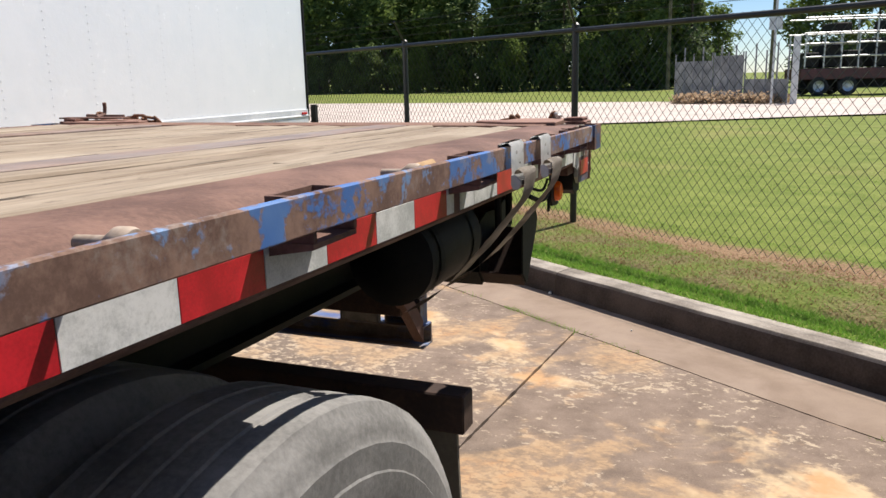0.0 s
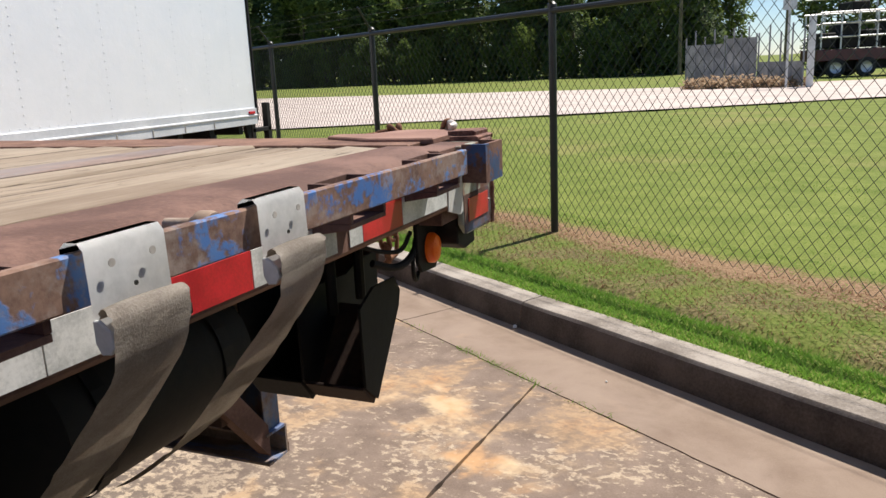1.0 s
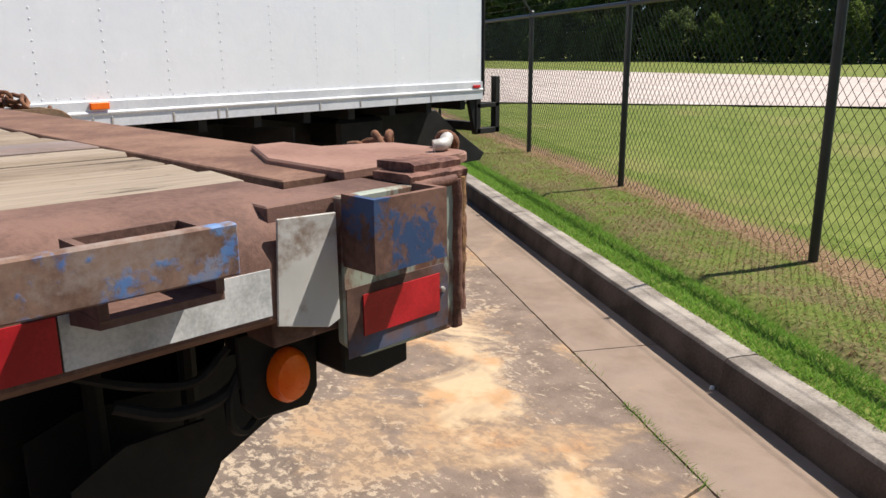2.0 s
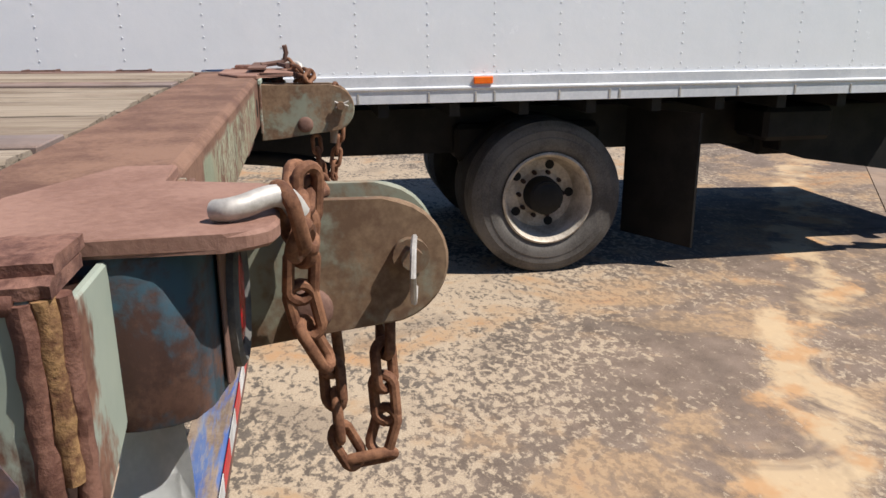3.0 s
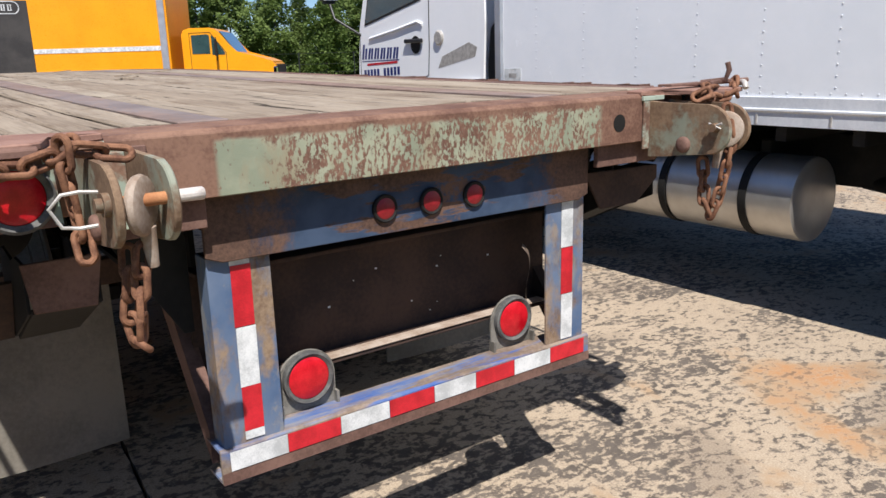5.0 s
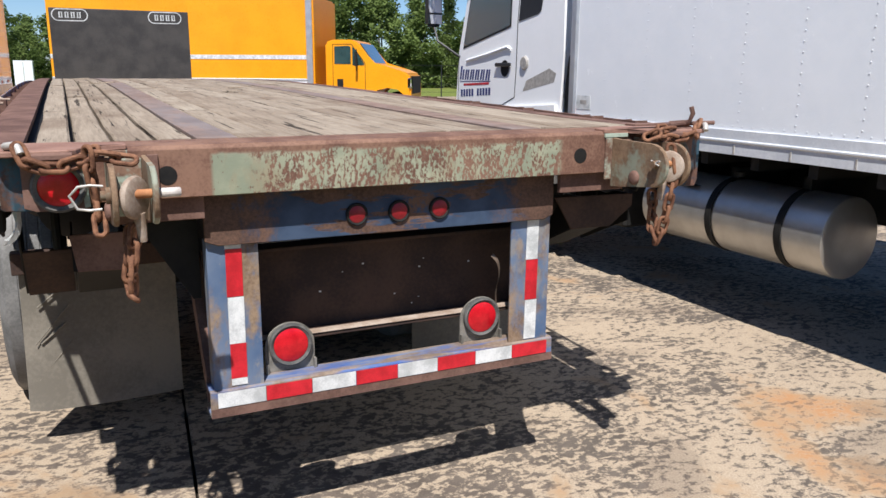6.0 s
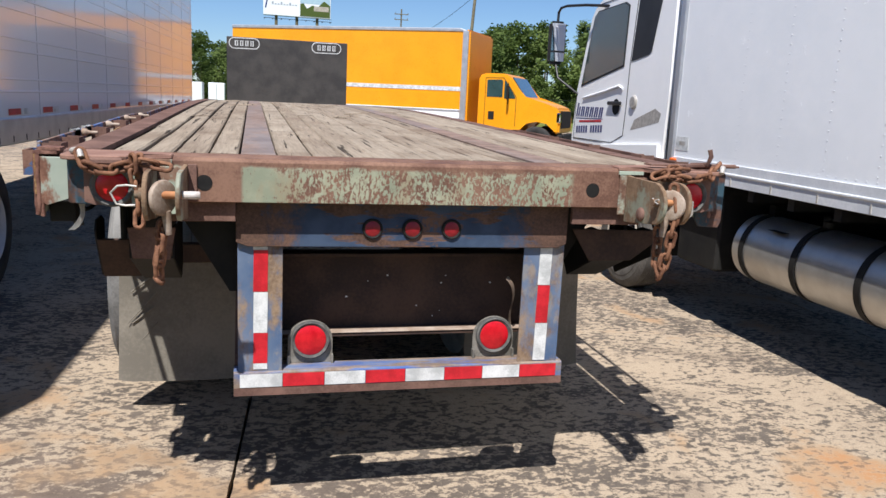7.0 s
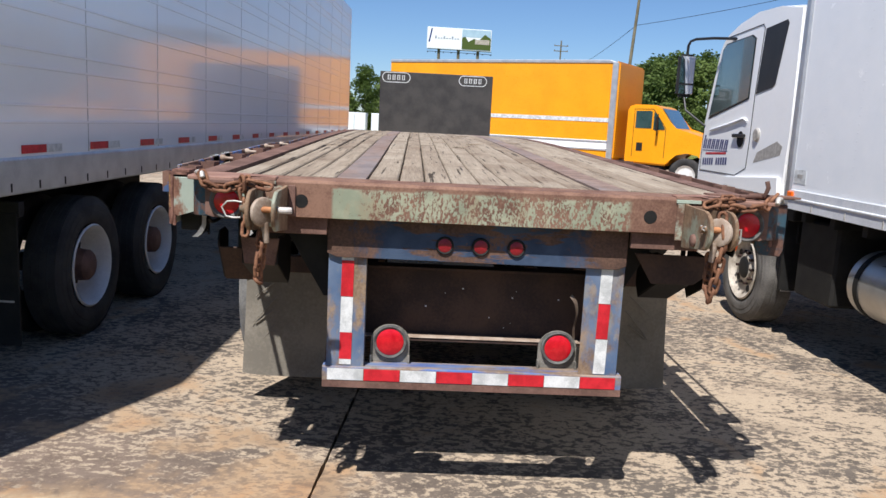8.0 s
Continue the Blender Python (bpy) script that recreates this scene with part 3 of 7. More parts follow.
def slab(poly, material, name="slab"):
    poly = ragged(poly)
    bm = B()
    lo = [bm.verts.new((x, y, -0.04)) for x, y in poly]
    hi = [bm.verts.new((x, y, 0.0)) for x, y in poly]
    bm.faces.new(hi)
    for i in range(len(poly)):
        j = (i + 1) % len(poly)
        bm.faces.new((lo[i], lo[j], hi[j], hi[i]))
    part(name, bm, material, pavement)


def on_lot(s, n):
    p = along(s, n)
    return (p.x, p.y)


# joints: one along the gutter, one running forward under the trailer and others far to its sides
JX = 0.478                                 # the gutter joint lies this far from the kerb's foot
gap = 0.005
for s0, s1 in ((-40.0, -4.3), (-4.3, 0.62), (0.62, 5.5), (5.5, 60.0)):
    slab([on_lot(s0 + gap, -0.002), on_lot(s0 + gap, -JX + gap), on_lot(s1 - gap, -JX + gap), on_lot(s1 - gap, -0.002)], M_gutter)


def joint_x(y, x0):
    return x0 + (y - 1.49) * 0.082


def lot_field(xa, xb):
    """A long slab between two forward joints; its near end follows the gutter joint."""
    def near(x0):
        # where the line x = joint_x(y, x0) meets the gutter joint
        q = along(0, -JX - gap)
        d = KD
        t = (joint_x(q.y, x0) - q.x) / (d.x - 0.082 * d.y)
        p = q + d * t
        return (p.x, p.y)
    a, b = near(xa), near(xb)
    far = 44.0
    slab([a, b, (joint_x(far, xb), far), (joint_x(far, xa), far)], M_concrete)


xs = [-18.4, -13.9, -9.4, -4.95, -0.54, 3.95, 8.45, 12.95, 17.45, 21.95]
for xa, xb in zip(xs, xs[1:]):
    lot_field(xa + gap, xb - gap)

# kerb, cast in lengths
kerb = thing("kerb", "weathered grey concrete kerb edging the lawn", "kerb", kind="structure")
prof = [(0.0, -0.05), (0.0, 0.02), (0.012, 0.10), (0.022, 0.143), (0.036, 0.160), (0.10, 0.165), (0.19, 0.166), (0.205, 0.155), (0.205, -0.05)]
for k, (s0, s1) in enumerate(((-30, -6.6), (-6.6, -3.3), (-3.3, 0.02), (0.02, 3.35), (3.35, 6.7), (6.7, 10.1), (10.1, 45))):
    bm = B()
    n = max(2, int((s1 - s0) / 0.25))
    rows = []
    for i in range(n + 1):
        s = s0 + 0.005 + (s1 - s0 - 0.01) * i / n
        rows.append([bm.verts.new(along(s, u + 0.006 * noise.noise(Vector((s * 2, u * 9, k))), v + 0.005 * noise.noise(Vector((s * 3, v * 9, 7.0))))) for u, v in prof])
    for r0, r1 in zip(rows, rows[1:]):
        for i in range(len(prof) - 1):
            bm.faces.new((r0[i], r0[i + 1], r1[i + 1], r1[i]))
    bm.faces.new(rows[0])
    bm.faces.new(rows[-1][::-1])
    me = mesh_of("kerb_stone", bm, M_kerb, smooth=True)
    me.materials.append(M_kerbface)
    # quads below the lip facing the lot get the painted-shade colour
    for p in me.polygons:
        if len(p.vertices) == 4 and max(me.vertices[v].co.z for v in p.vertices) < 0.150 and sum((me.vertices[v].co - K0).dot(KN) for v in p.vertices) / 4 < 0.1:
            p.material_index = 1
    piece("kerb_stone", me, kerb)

# lawn behind the kerb, a sheet with small undulations that reaches far out
def lawn_z(s, u):
    """Height of the lawn: gently uneven, with a furrow where the mower turns along the kerb."""
    p = along(s, u)
    near = min(1.0, max(0.0, (u - 0.3) / 0.4))
    furrow = 0.045 * math.exp(-((u - 0.57 - 0.05 * noise.noise(Vector((s * 1.3, 0, 2.0)))) / 0.055) ** 2)
    return 0.156 + near * 0.03 * noise.noise(Vector((p.x * 0.9, p.y * 0.9, 0.3))) - furrow


bm = B()
ss = [-60 + 2.0 * i for i in range(0, 24)] + [-12 + 0.25 * i for i in range(101)] + [14 + 4.0 * i for i in range(40)]
ns = [0.20 + 0.04 * i for i in range(16)] + [0.84 + 0.14 * i for i in range(20)] + [3.7 + 0.8 * i for i in range(20)] + [20 + 6.0 * i for i in range(22)]
grid = []
for s in ss:
    row = []
    for u in ns:
        row.append(bm.verts.new(along(s, u, lawn_z(s, u))))
    grid.append(row)
for r0, r1 in zip(grid, grid[1:]):
    for i in range(len(ns) - 1):
        bm.faces.new((r0[i], r0[i + 1], r1[i + 1], r1[i]))
lawn = tagged(part("lawn", bm, M_lawn, smooth=True), "bright green mown lawn with dry patches", "lawn", "", "structure")

bm = B()
road_pts = [(-70, -62), (-12, -28.4), (-4.5, -23.9), (0.5, -20.6), (8.3, -16.4), (20, -10.0), (60, -18), (60, -44), (20, -38.5), (2, -36.5), (-6, -39), (-30, -52), (-70, -78)]
bm.faces.new([bm.verts.new((x, y, 0.20)) for x, y in road_pts])
tagged(part("road", bm, M_road), "pale sunlit concrete service road", "road", "", "structure")
bm = B()
bm.faces.new([bm.verts.new(p) for p in ((-6, -66, 0.205), (90, -86, 0.205), (90, -90, 0.205), (-6, -69, 0.205))])
tagged(part("footpath", bm, M_road), "narrow pale path beyond the lawn", "path", "", "structure")


# ---- chain-link fence ----
def fence_run(n_off, s0, s1, posts, top, wires_from):
    f = thing("chain_link_fence", "black vinyl-coated chain-link fence with round posts", "fence", kind="structure")
    for s in posts:
        bm = B()
        rod(bm, along(s, n_off, 0.1), along(s, n_off, top + 0.03), 0.032, 14)
        post = part("post", bm, M_fence, f, smooth=True)
        bm = B()
        lathe(bm, [(0.0, 0.038), (0.03, 0.038), (0.05, 0.02), (0.055, 0.004)], "z", along(s, n_off, top + 0.01), 14)
        part("cap", bm, M_fence, post, smooth=True)
        bm = B()
        a, b = along(s, n_off, top + 0.02), along(s - 0.12, n_off - 0.22, top + 0.26)
        tube(bm, [a, a.lerp(b, 0.5), b], 0.014, 6)
        part("arm", bm, M_fence, post)
    bm = B()
    tube(bm, [along(s0 + (s1 - s0) * i / 30, n_off - 0.01, top - 0.01) for i in range(31)], 0.024, 8)
    part("top_rail", bm, M_fence, f, smooth=True)
    # the woven mesh: slanting wires both ways, clipped to the panel
    z0, z1, pitch = 0.17, top + 0.02, 0.084
    h = z1 - z0
    run = h * 0.83
    verts, faces = [], []
    r = 0.003
    k = 0
    s = wires_from - run
    while s < s1:
        for sign in (1, -1):
            a_s, b_s = (s, s + run) if sign > 0 else (s + run, s)
            u0, u1 = 0.0, 1.0
            lo, hi = wires_from, s1
            for lim, keep in ((lo, 1), (hi, -1)):
                fa, fb = (a_s - lim) * keep, (b_s - lim) * keep
                if fa < 0 and fb < 0:
                    u1 = -1
                elif fa < 0:
                    u0 = max(u0, fa / (fa - fb))
                elif fb < 0:
                    u1 = min(u1, fa / (fa - fb))
            if u1 <= u0:
                continue
            base = len(verts)
            off = 0.002 * sign
            for u in (u0, u1):
                c = along(a_s + (b_s - a_s) * u, n_off + 0.036 + off, z0 + h * u)
                for ang in (90, 210, 330):
                    verts.append(c + KN * (r * math.cos(radians(ang))) + Vector((0, 0, r * math.sin(radians(ang)))))
            for i in range(3):
                j = (i + 1) % 3
                faces.append((base + i, base + j, base + 3 + j, base + 3 + i))
        s += pitch
        k += 1
    me = bpy.data.meshes.new("wire_mesh")
    me.from_pydata(verts, [], faces)
    me.materials.append(M_fence)
    w = piece("wire_mesh", me, f)
    tagged(w, "woven diamond wire mesh", kind="stuff")
    bm = B()
    for k in range(3):
        tube(bm, [along(s0 + (s1 - s0) * i / 12, n_off - 0.08 - 0.07 * k, top + 0.10 + 0.075 * k) for i in range(13)], 0.0025, 4)
    part("barbed_wire", bm, M_fence, f)
    return f


FN = 1.50
fence_run(FN, -9.0, 44.0, [-8.4, -5.4, -2.4] + [1.38 + 2.98 * k for k in range(15)], 1.965, -9.0)


# ---- the flatbed trailer ----
LEN = 13.9


def camber(y):
    """The deck's upward bow along its length."""
    return 0.10 * max(0.0, math.sin(math.pi * min(1.0, max(0.0, y / LEN)))) ** 1.4


def rail_lift(y):
    """The rub rail follows the deck, but hangs a little lower ahead of the wheels."""
    u = min(1.0, max(0.0, (y - 2.3) / 1.4))
    return camber(y) - 0.034 * u * u * (3 - 2 * u)


YS = [LEN * i / 40 for i in range(41)]
trailer = thing("flatbed_trailer", "old flatbed semi-trailer with weathered wooden deck and rusty steel frame", "trailer")

# side rails: rounded channel with a top flange, mirrored
for side in (-1, 1):
    bm = B()
    wide = 0.0 if side < 0 else 0.045
    top, out = 1.388, 1.22
    prof = [(1.058, top), (1.15, top), (1.178, top - 0.005), (1.200, top - 0.017), (1.214, top - 0.036), (out, top - 0.06), (out, 1.268), (out - 0.012, 1.258), (1.10, 1.258), (1.10, 1.266), (out - 0.02, 1.272), (out - 0.02, top - 0.075), (1.15, top - 0.02), (1.058, top - 0.02)]
    sweep(bm, [(side * (x + wide), z) for x, z in prof], [0.24] + YS[1:], camber)
    part("side_rail", bm, M_rust, trailer, "rusty steel side channel", smooth=True)
    bm = B()
    prof = [(1.288, 1.349), (1.300, 1.349), (1.300, 1.396), (1.288, 1.396)]
    sweep(bm, [(side * (x + wide), z - (0.014 if side > 0 else 0.0)) for x, z in prof], [0.39] + YS[2:], rail_lift)
    part("rub_rail", bm, M_rail if side < 0 else M_rust, trailer, "flat rub rail with flaking blue paint" if side < 0 else "flat rusty rub rail", bevel=0.002)
    # stake pockets between channel and rub rail, and a round spool midway between them
    stakes = [0.455] + [0.765 + 0.61 * k for k in range(21)]
    for y in stakes:
        bm = B()
        c = rail_lift(y)
        w = 0.055
        z_top = (1.389 if y < 2.6 else 1.374) + c
        prism(bm, [(side * (u + wide), y + v) for u, v in ((1.221, -w), (1.287, -w), (1.287, 0.008 - w), (1.227, 0.008 - w), (1.227, w - 0.008), (1.287, w - 0.008), (1.287, w), (1.221, w))], "z", 1.333 + c, z_top)
        pocket = part("stake_pocket", bm, M_rust, trailer)
        bm = B()
        prism(bm, [(side * (1.2225 + wide), 1.332 + c), (side * (1.286 + wide), 1.332 + c), (side * (1.286 + wide), 1.325 + c), (side * (1.2225 + wide), 1.314 + c)], "y", y - w, y + w)
        part("pocket_foot", bm, M_rust, pocket)
        if side < 0 and 0.5 < y < 2.6:
            bm = B()
            ys = y + 0.34
            zs = 1.383 + rail_lift(ys)
            lathe(bm, [(-1.221, 0.007), (-1.255, 0.008), (-1.263, 0.013), (-1.268, 0.0165), (-1.282, 0.017), (-1.2872, 0.015), (-1.2872, 0.004)], "x", (0, ys, zs), 22)
            part("spool", bm, M_rust_pale, trailer, "scuffed pipe spool", smooth=True)

# a thin pale tan slip set on the channel's shoulder
bm = B()
box(bm, -0.013, 0.013, -0.062, 0.062, 0.0, 0.006)
part("wood_scrap", bm, M_tan_slip, trailer, "thin pale tan slip on the side channel", bevel=0.002, at=pose(-1.199, 1.50, 1.391, 0, -45, 0))

# reflective tape along the side, red and white by turns
def tape_mesh(name, a, b, flat, material):
    bm = B()
    if flat == "x":
        box(bm, -0.0015, 0.0, 0, a, 0, b)
    else:
        box(bm, 0, a, -0.0015, 0.0, 0, b)
    return mesh_of(name, bm, material)


SEG = 0.1535


def side_tape(y0, y1, material):
    bm = B()
    rows = []
    for y in (y0 + 0.001, (y0 + y1) / 2, y1 - 0.001):
        c = camber(y)
        rows.append([bm.verts.new((x, y, z + c)) for x, z in ((-1.2220, 1.273), (-1.2220, 1.323), (-1.2204, 1.323), (-1.2204, 1.273))])
    for r0, r1 in zip(rows, rows[1:]):
        for i in range(4):
            bm.faces.new((r0[i], r0[(i + 1) % 4], r1[(i + 1) % 4], r1[i]))
    bm.faces.new(rows[0][::-1])
    bm.faces.new(rows[-1])
    part("tape", bm, material, trailer)


for y0, y1, red in ((0.31, 0.52, 0), (0.52, 0.67, 1), (0.67, 0.714, 0), (0.752, 0.965, 0), (0.965, 1.12, 1), (1.12, 1.28, 0), (1.28, 1.365, 0), (1.40, 1.44, 0), (1.44, 1.595, 1), (1.595, 1.745, 0), (1.745, 1.90, 1), (1.90, 2.05, 0), (2.05, 2.205, 1), (2.205, 2.36, 0)):
    side_tape(y0, y1, M_red if red else M_white_tape)
y, k = 2.36, 0
while y < LEN - SEG:
    side_tape(y, y + SEG, M_red if k % 2 == 0 else M_white_tape)
    y += SEG
    k += 1

# corner plates at the rear end of the sides
def crust(name, side, x0, x1, y0, y1, z0, z1, seed, label):
    """A layered strip of scale with a broken, lumpy edge."""
    bm = B()
    n = 16
    rows = []
    for i in range(n + 1):
        y = y0 + (y1 - y0) * i / n
        w = [0.004 * noise.noise(Vector((y * 90, seed, k * 3.1))) for k in range(4)]
        rows.append([bm.verts.new((side * (x1 + w[0]), y, z0)), bm.verts.new((side * (x1 + w[0] * 0.7 + 0.001), y, z1 - 0.003 + 0.4 * w[1])), bm.verts.new((side * (x1 - 0.006 + w[2]), y, z1 + 0.5 * w[1])), bm.verts.new((side * x0, y, z1 - 0.002 + 0.5 * w[3])), bm.verts.new((side * x0, y, z0))])
    for r0, r1 in zip(rows, rows[1:]):
        for k in range(5):
            bm.faces.new((r0[k], r0[(k + 1) % 5], r1[(k + 1) % 5], r1[k]))
    bm.faces.new(rows[0])
    bm.faces.new(rows[-1][::-1])
    bmesh.ops.recalc_face_normals(bm, faces=list(bm.faces))
    part(name, bm, M_crust, trailer, label, smooth=True)


def bead(side, x, y, z0, z1, r, seed, material, label):
    """An upright, lumpy weld bead."""
    wob = random.Random(seed)
    bm = B()
    n = max(4, int(abs(z1 - z0) / 0.011))
    tube(bm, [(side * (x + wob.uniform(-0.0014, 0.0014)), y + wob.uniform(-0.0011, 0.0011), z0 + (z1 - z0) * i / n) for i in range(n + 1)], r, 10)
    for v in bm.verts:
        v.co += Vector((side * 0.0022 * noise.noise(v.co * 120), 0.0016 * noise.noise(v.co * 95 + Vector((3, 1, 0))), 0))
    part("weld", bm, material, trailer, label, smooth=True)


for side in (-1, 1):
    bm = B()
    prism(bm, [(0.024, 1.386), (0.215, 1.386), (0.215, 1.215), (0.19, 1.192), (0.040, 1.188), (0.024, 1.195)], "x", side * 1.205, side * 1.219)
    part("corner_plate", bm, M_sideplate, trailer, "pale green plate stained with rust", bevel=0.002)
    bead(side, 1.217, 0.0285, 1.188, 1.384, 0.0085, 9, M_weld, "rusty weld bead down the corner")
    bead(side, 1.213, 0.0165, 1.258, 1.386, 0.0075, 4, M_scale, "pitted yellowish crust beside the weld")
    bead(side, 1.206, 0.0085, 1.205, 1.386, 0.0075, 6, M_weld, "rusty corner edge")
    bead(side, 1.197, 0.012, 1.186, 1.262, 0.0075, 15, M_weld, "drooping rusty weld end")
    wob = random.Random(12)
    bm = B()
    tube(bm, [(side * (1.218 + wob.uniform(-0.0012, 0.0012)), 0.104 - 0.009 * i, 1.383 + wob.uniform(-0.001, 0.001)) for i in range(9)], 0.0075, 10)
    part("weld", bm, M_weld, trailer, "rusty weld along the plate's top", smooth=True)
    crust("scale_strip", side, 1.150, 1.219, 0.010, 0.108, 1.3865, 1.398, 1.0, "layered rusty scale strip")
    crust("scale_strip", side, 1.140, 1.207, 0.010, 0.092, 1.3975, 1.409, 5.0, "layered rusty scale strip with broken edge")
    # a curl of torn pale sheet behind the pocket
    bm = B()
    prism(bm, [(0.104, 1.372), (0.094, 1.366), (0.091, 1.350), (0.093, 1.335), (0.088, 1.318), (0.086, 1.312), (0.103, 1.300)], "x", *sorted((side * 1.2195, side * 1.2235)))
    part("torn_sliver", bm, M_hook, trailer, "torn sliver of pale sheet", bevel=0.001)
    bm = B()
    for x0, x1, y0, y1 in ((1.2195, 1.274, 0.206, 0.214), (1.2240, 1.274, 0.104, 0.112), (1.266, 1.274, 0.112, 0.206)):
        box(bm, side * x0, side * x1, y0, y1, 1.308, 1.390)
    part("end_pocket", bm, M_pocket, trailer, "open end pocket with chipped blue outer face")
    # filler between the side rail's end and the corner
    bar("side_filler", trailer, M_rust, *sorted((side * 1.128, side * 1.2035)), 0.11, 0.30, 1.23, 1.386, 0.002)
bm = B()
prism(bm, [(0.224, 1.372), (0.300, 1.376), (0.306, 1.262), (0.240, 1.244), (0.224, 1.25)], "x", -1.2232, -1.2204)
part("end_patch", bm, M_pale, trailer, "dirty off-white patch at the end of the side", bevel=0.001)
bm = B()
prism(bm, [(0.10, 1.228), (0.205, 1.228), (0.205, 1.17), (0.16, 1.150), (0.10, 1.155)], "x", -1.20, -1.12)
part("marker_bracket", bm, M_black, trailer, "black bracket beside the marker lamp", bevel=0.003)
tape_plate = tape_mesh("corner_tape", 0.125, 0.05, "x", M_red)
piece("corner_tape", tape_plate, trailer, pose(-1.2208, 0.064, 1.219))
bm = B()
prism(bm, [(0.212, 1.196), (0.212, 1.280), (0.056, 1.280), (0.047, 1.262), (0.047, 1.196)], "x", -1.2204, -1.2192)
part("tape_backing", bm, M_blue, trailer, "blue-grey painted patch under the tape")
bm = B()
lathe(bm, [(0.0, 0.004), (-0.003, 0.0035), (-0.004, 0.001)], "x", (-1.2206, 0.058, 1.246), 10)
part("tape_rivet", bm, M_zinc, trailer, "small bright rivet", smooth=True)

# header beam across the rear
bm = B()
prism(bm, [(0.0, 1.24), (0.0, 1.378), (0.012, 1.388), (0.20, 1.388), (0.20, 1.376), (0.02, 1.37), (0.02, 1.24)], "x", -1.088, 1.088)
part("header", bm, M_header, trailer, "rusty header beam with worn pale green paint", bevel=0.002)
for x in (-0.70, 0.70):
    bm = B()
    lathe(bm, [(-0.0012, 0.003), (-0.0012, 0.027), (-0.0006, 0.027)], "y", (x, 0, 1.305), 20)
    part("hole", bm, M_black, trailer, "dark round hole")

# rear corner blocks: top plate, lamp box and clevis; the two sides differ a little
def rear_corner(side, near, far, lamp_x, out):
    """near, far: inner faces of the two clevis plates; out: how much further the corner reaches."""
    bm = B()
    poly = [(0.80, -0.002), (0.90, -0.002), (0.925, -0.098), (0.945, -0.116), (1.085 + out, -0.121), (1.105 + out, -0.115), (1.117 + out, -0.10), (1.120 + out, -0.08), (1.118 + out, 0.13), (0.95, 0.13), (0.80, 0.06)]
    prism(bm, [(side * x, y) for x, y in poly], "z", 1.381, 1.396)
    part("corner_top_plate", bm, M_plate, trailer, "thick rusty top plate", bevel=0.003)
    bm = B()
    prism(bm, [(-0.125, 1.372), (-0.125, 1.386), (-0.117, 1.392), (-0.110, 1.386), (-0.110, 1.372)], "x", *sorted((side * 0.935, side * (1.035 + out))))
    part("plate_lip", bm, M_rust, trailer, "turned rusty lip along the plate", bevel=0.002)
    bm = B()
    lo, hi = lamp_x - 0.073, lamp_x + 0.14
    poly = [(lo, -0.001), (lo, -0.066), (hi - 0.075, -0.066), (hi - 0.035, -0.060), (hi - 0.012, -0.048), (hi - 0.002, -0.03), (hi, -0.005), (hi - 0.006, 0.10), (hi - 0.02, 0.10), (hi - 0.02, -0.001)]
    prism(bm, [(side * x, y) for x, y in poly], "z", 1.238, 1.3805)
    part("lamp_box", bm, M_lampbox, trailer, "rounded dark blue lamp housing with rusty foot", bevel=0.003, smooth=True)
    bm = B()
    prism(bm, [(side * (lamp_x - 0.068), 1.236), (side * (lamp_x + 0.055), 1.236), (side * (lamp_x + 0.083), 1.246), (side * (lamp_x + 0.083), 1.374), (side * (lamp_x - 0.068), 1.374)], "y", -0.0695, -0.0665)
    part("lamp_face", bm, M_rust, trailer, "brown rusted lamp panel", bevel=0.001)
    bm = B()
    prism(bm, [(side * (lamp_x - 0.072), 1.242), (side * (lamp_x - 0.058), 1.240), (side * (lamp_x - 0.050), 1.372), (side * (lamp_x - 0.066), 1.372)], "y", -0.0715, -0.0696)
    part("paint_patch", bm, M_green, trailer, "flaking strip of pale green paint")
    bm = B()
    if side < 0:
        prism(bm, [(-1.200, 1.378), (-1.200, 1.235), (-1.185, 1.222), (-1.12, 1.245), (-1.098, 1.255), (-1.098, 1.378)], "y", 0.004, 0.012)
        part("corner_gusset", bm, M_sideplate, trailer, "rust-stained pale green gusset", bevel=0.002)
    else:
        prism(bm, [(1.135, 1.378), (1.262, 1.378), (1.262, 1.19), (1.25, 1.165), (1.165, 1.17), (1.145, 1.20)], "y", 0.004, 0.018)
        part("corner_gusset", bm, M_lampbox, trailer, "dark green rust-stained gusset", bevel=0.003)
    lx = side * lamp_x
    bm = B()
    lathe(bm, [(0.0, 0.066), (-0.006, 0.066), (-0.010, 0.060), (-0.005, 0.050)], "y", (lx, -0.0697, 1.297), 40)
    ring = part("lamp_grommet", bm, M_grommet, trailer, "scuffed grey rubber grommet", smooth=True)
    bm = B()
    lathe(bm, [(0.0, 0.050), (-0.003, 0.049), (-0.006, 0.041), (-0.0075, 0.02), (-0.0075, 0.001)], "y", (lx, -0.0697, 1.297), 40)
    part("stop_lamp", bm, M_lens, ring, "round red stop lamp lens", smooth=True)
    # clevis: two rounded plates on a green backing, with a worn eye on the pin between them
    for x0 in (near, far):
        bm = B()
        pts = [(-0.001, 1.366), (-0.06, 1.362), (-0.222, 1.360)]
        for i in range(1, 13):
            a = math.pi / 2 + radians(165) * i / 12
            pts.append((-0.222 + 0.075 * math.cos(a), 1.286 + 0.074 * math.sin(a)))
        pts += [(-0.145, 1.205), (-0.06, 1.194), (-0.001, 1.188)]
        prism(bm, pts, "x", *sorted((side * x0, side * (x0 + 0.014))))
        part("clevis_plate", bm, M_olive, trailer, "rounded olive-brown clevis plate with worn bright rim", bevel=0.003)
    bm = B()
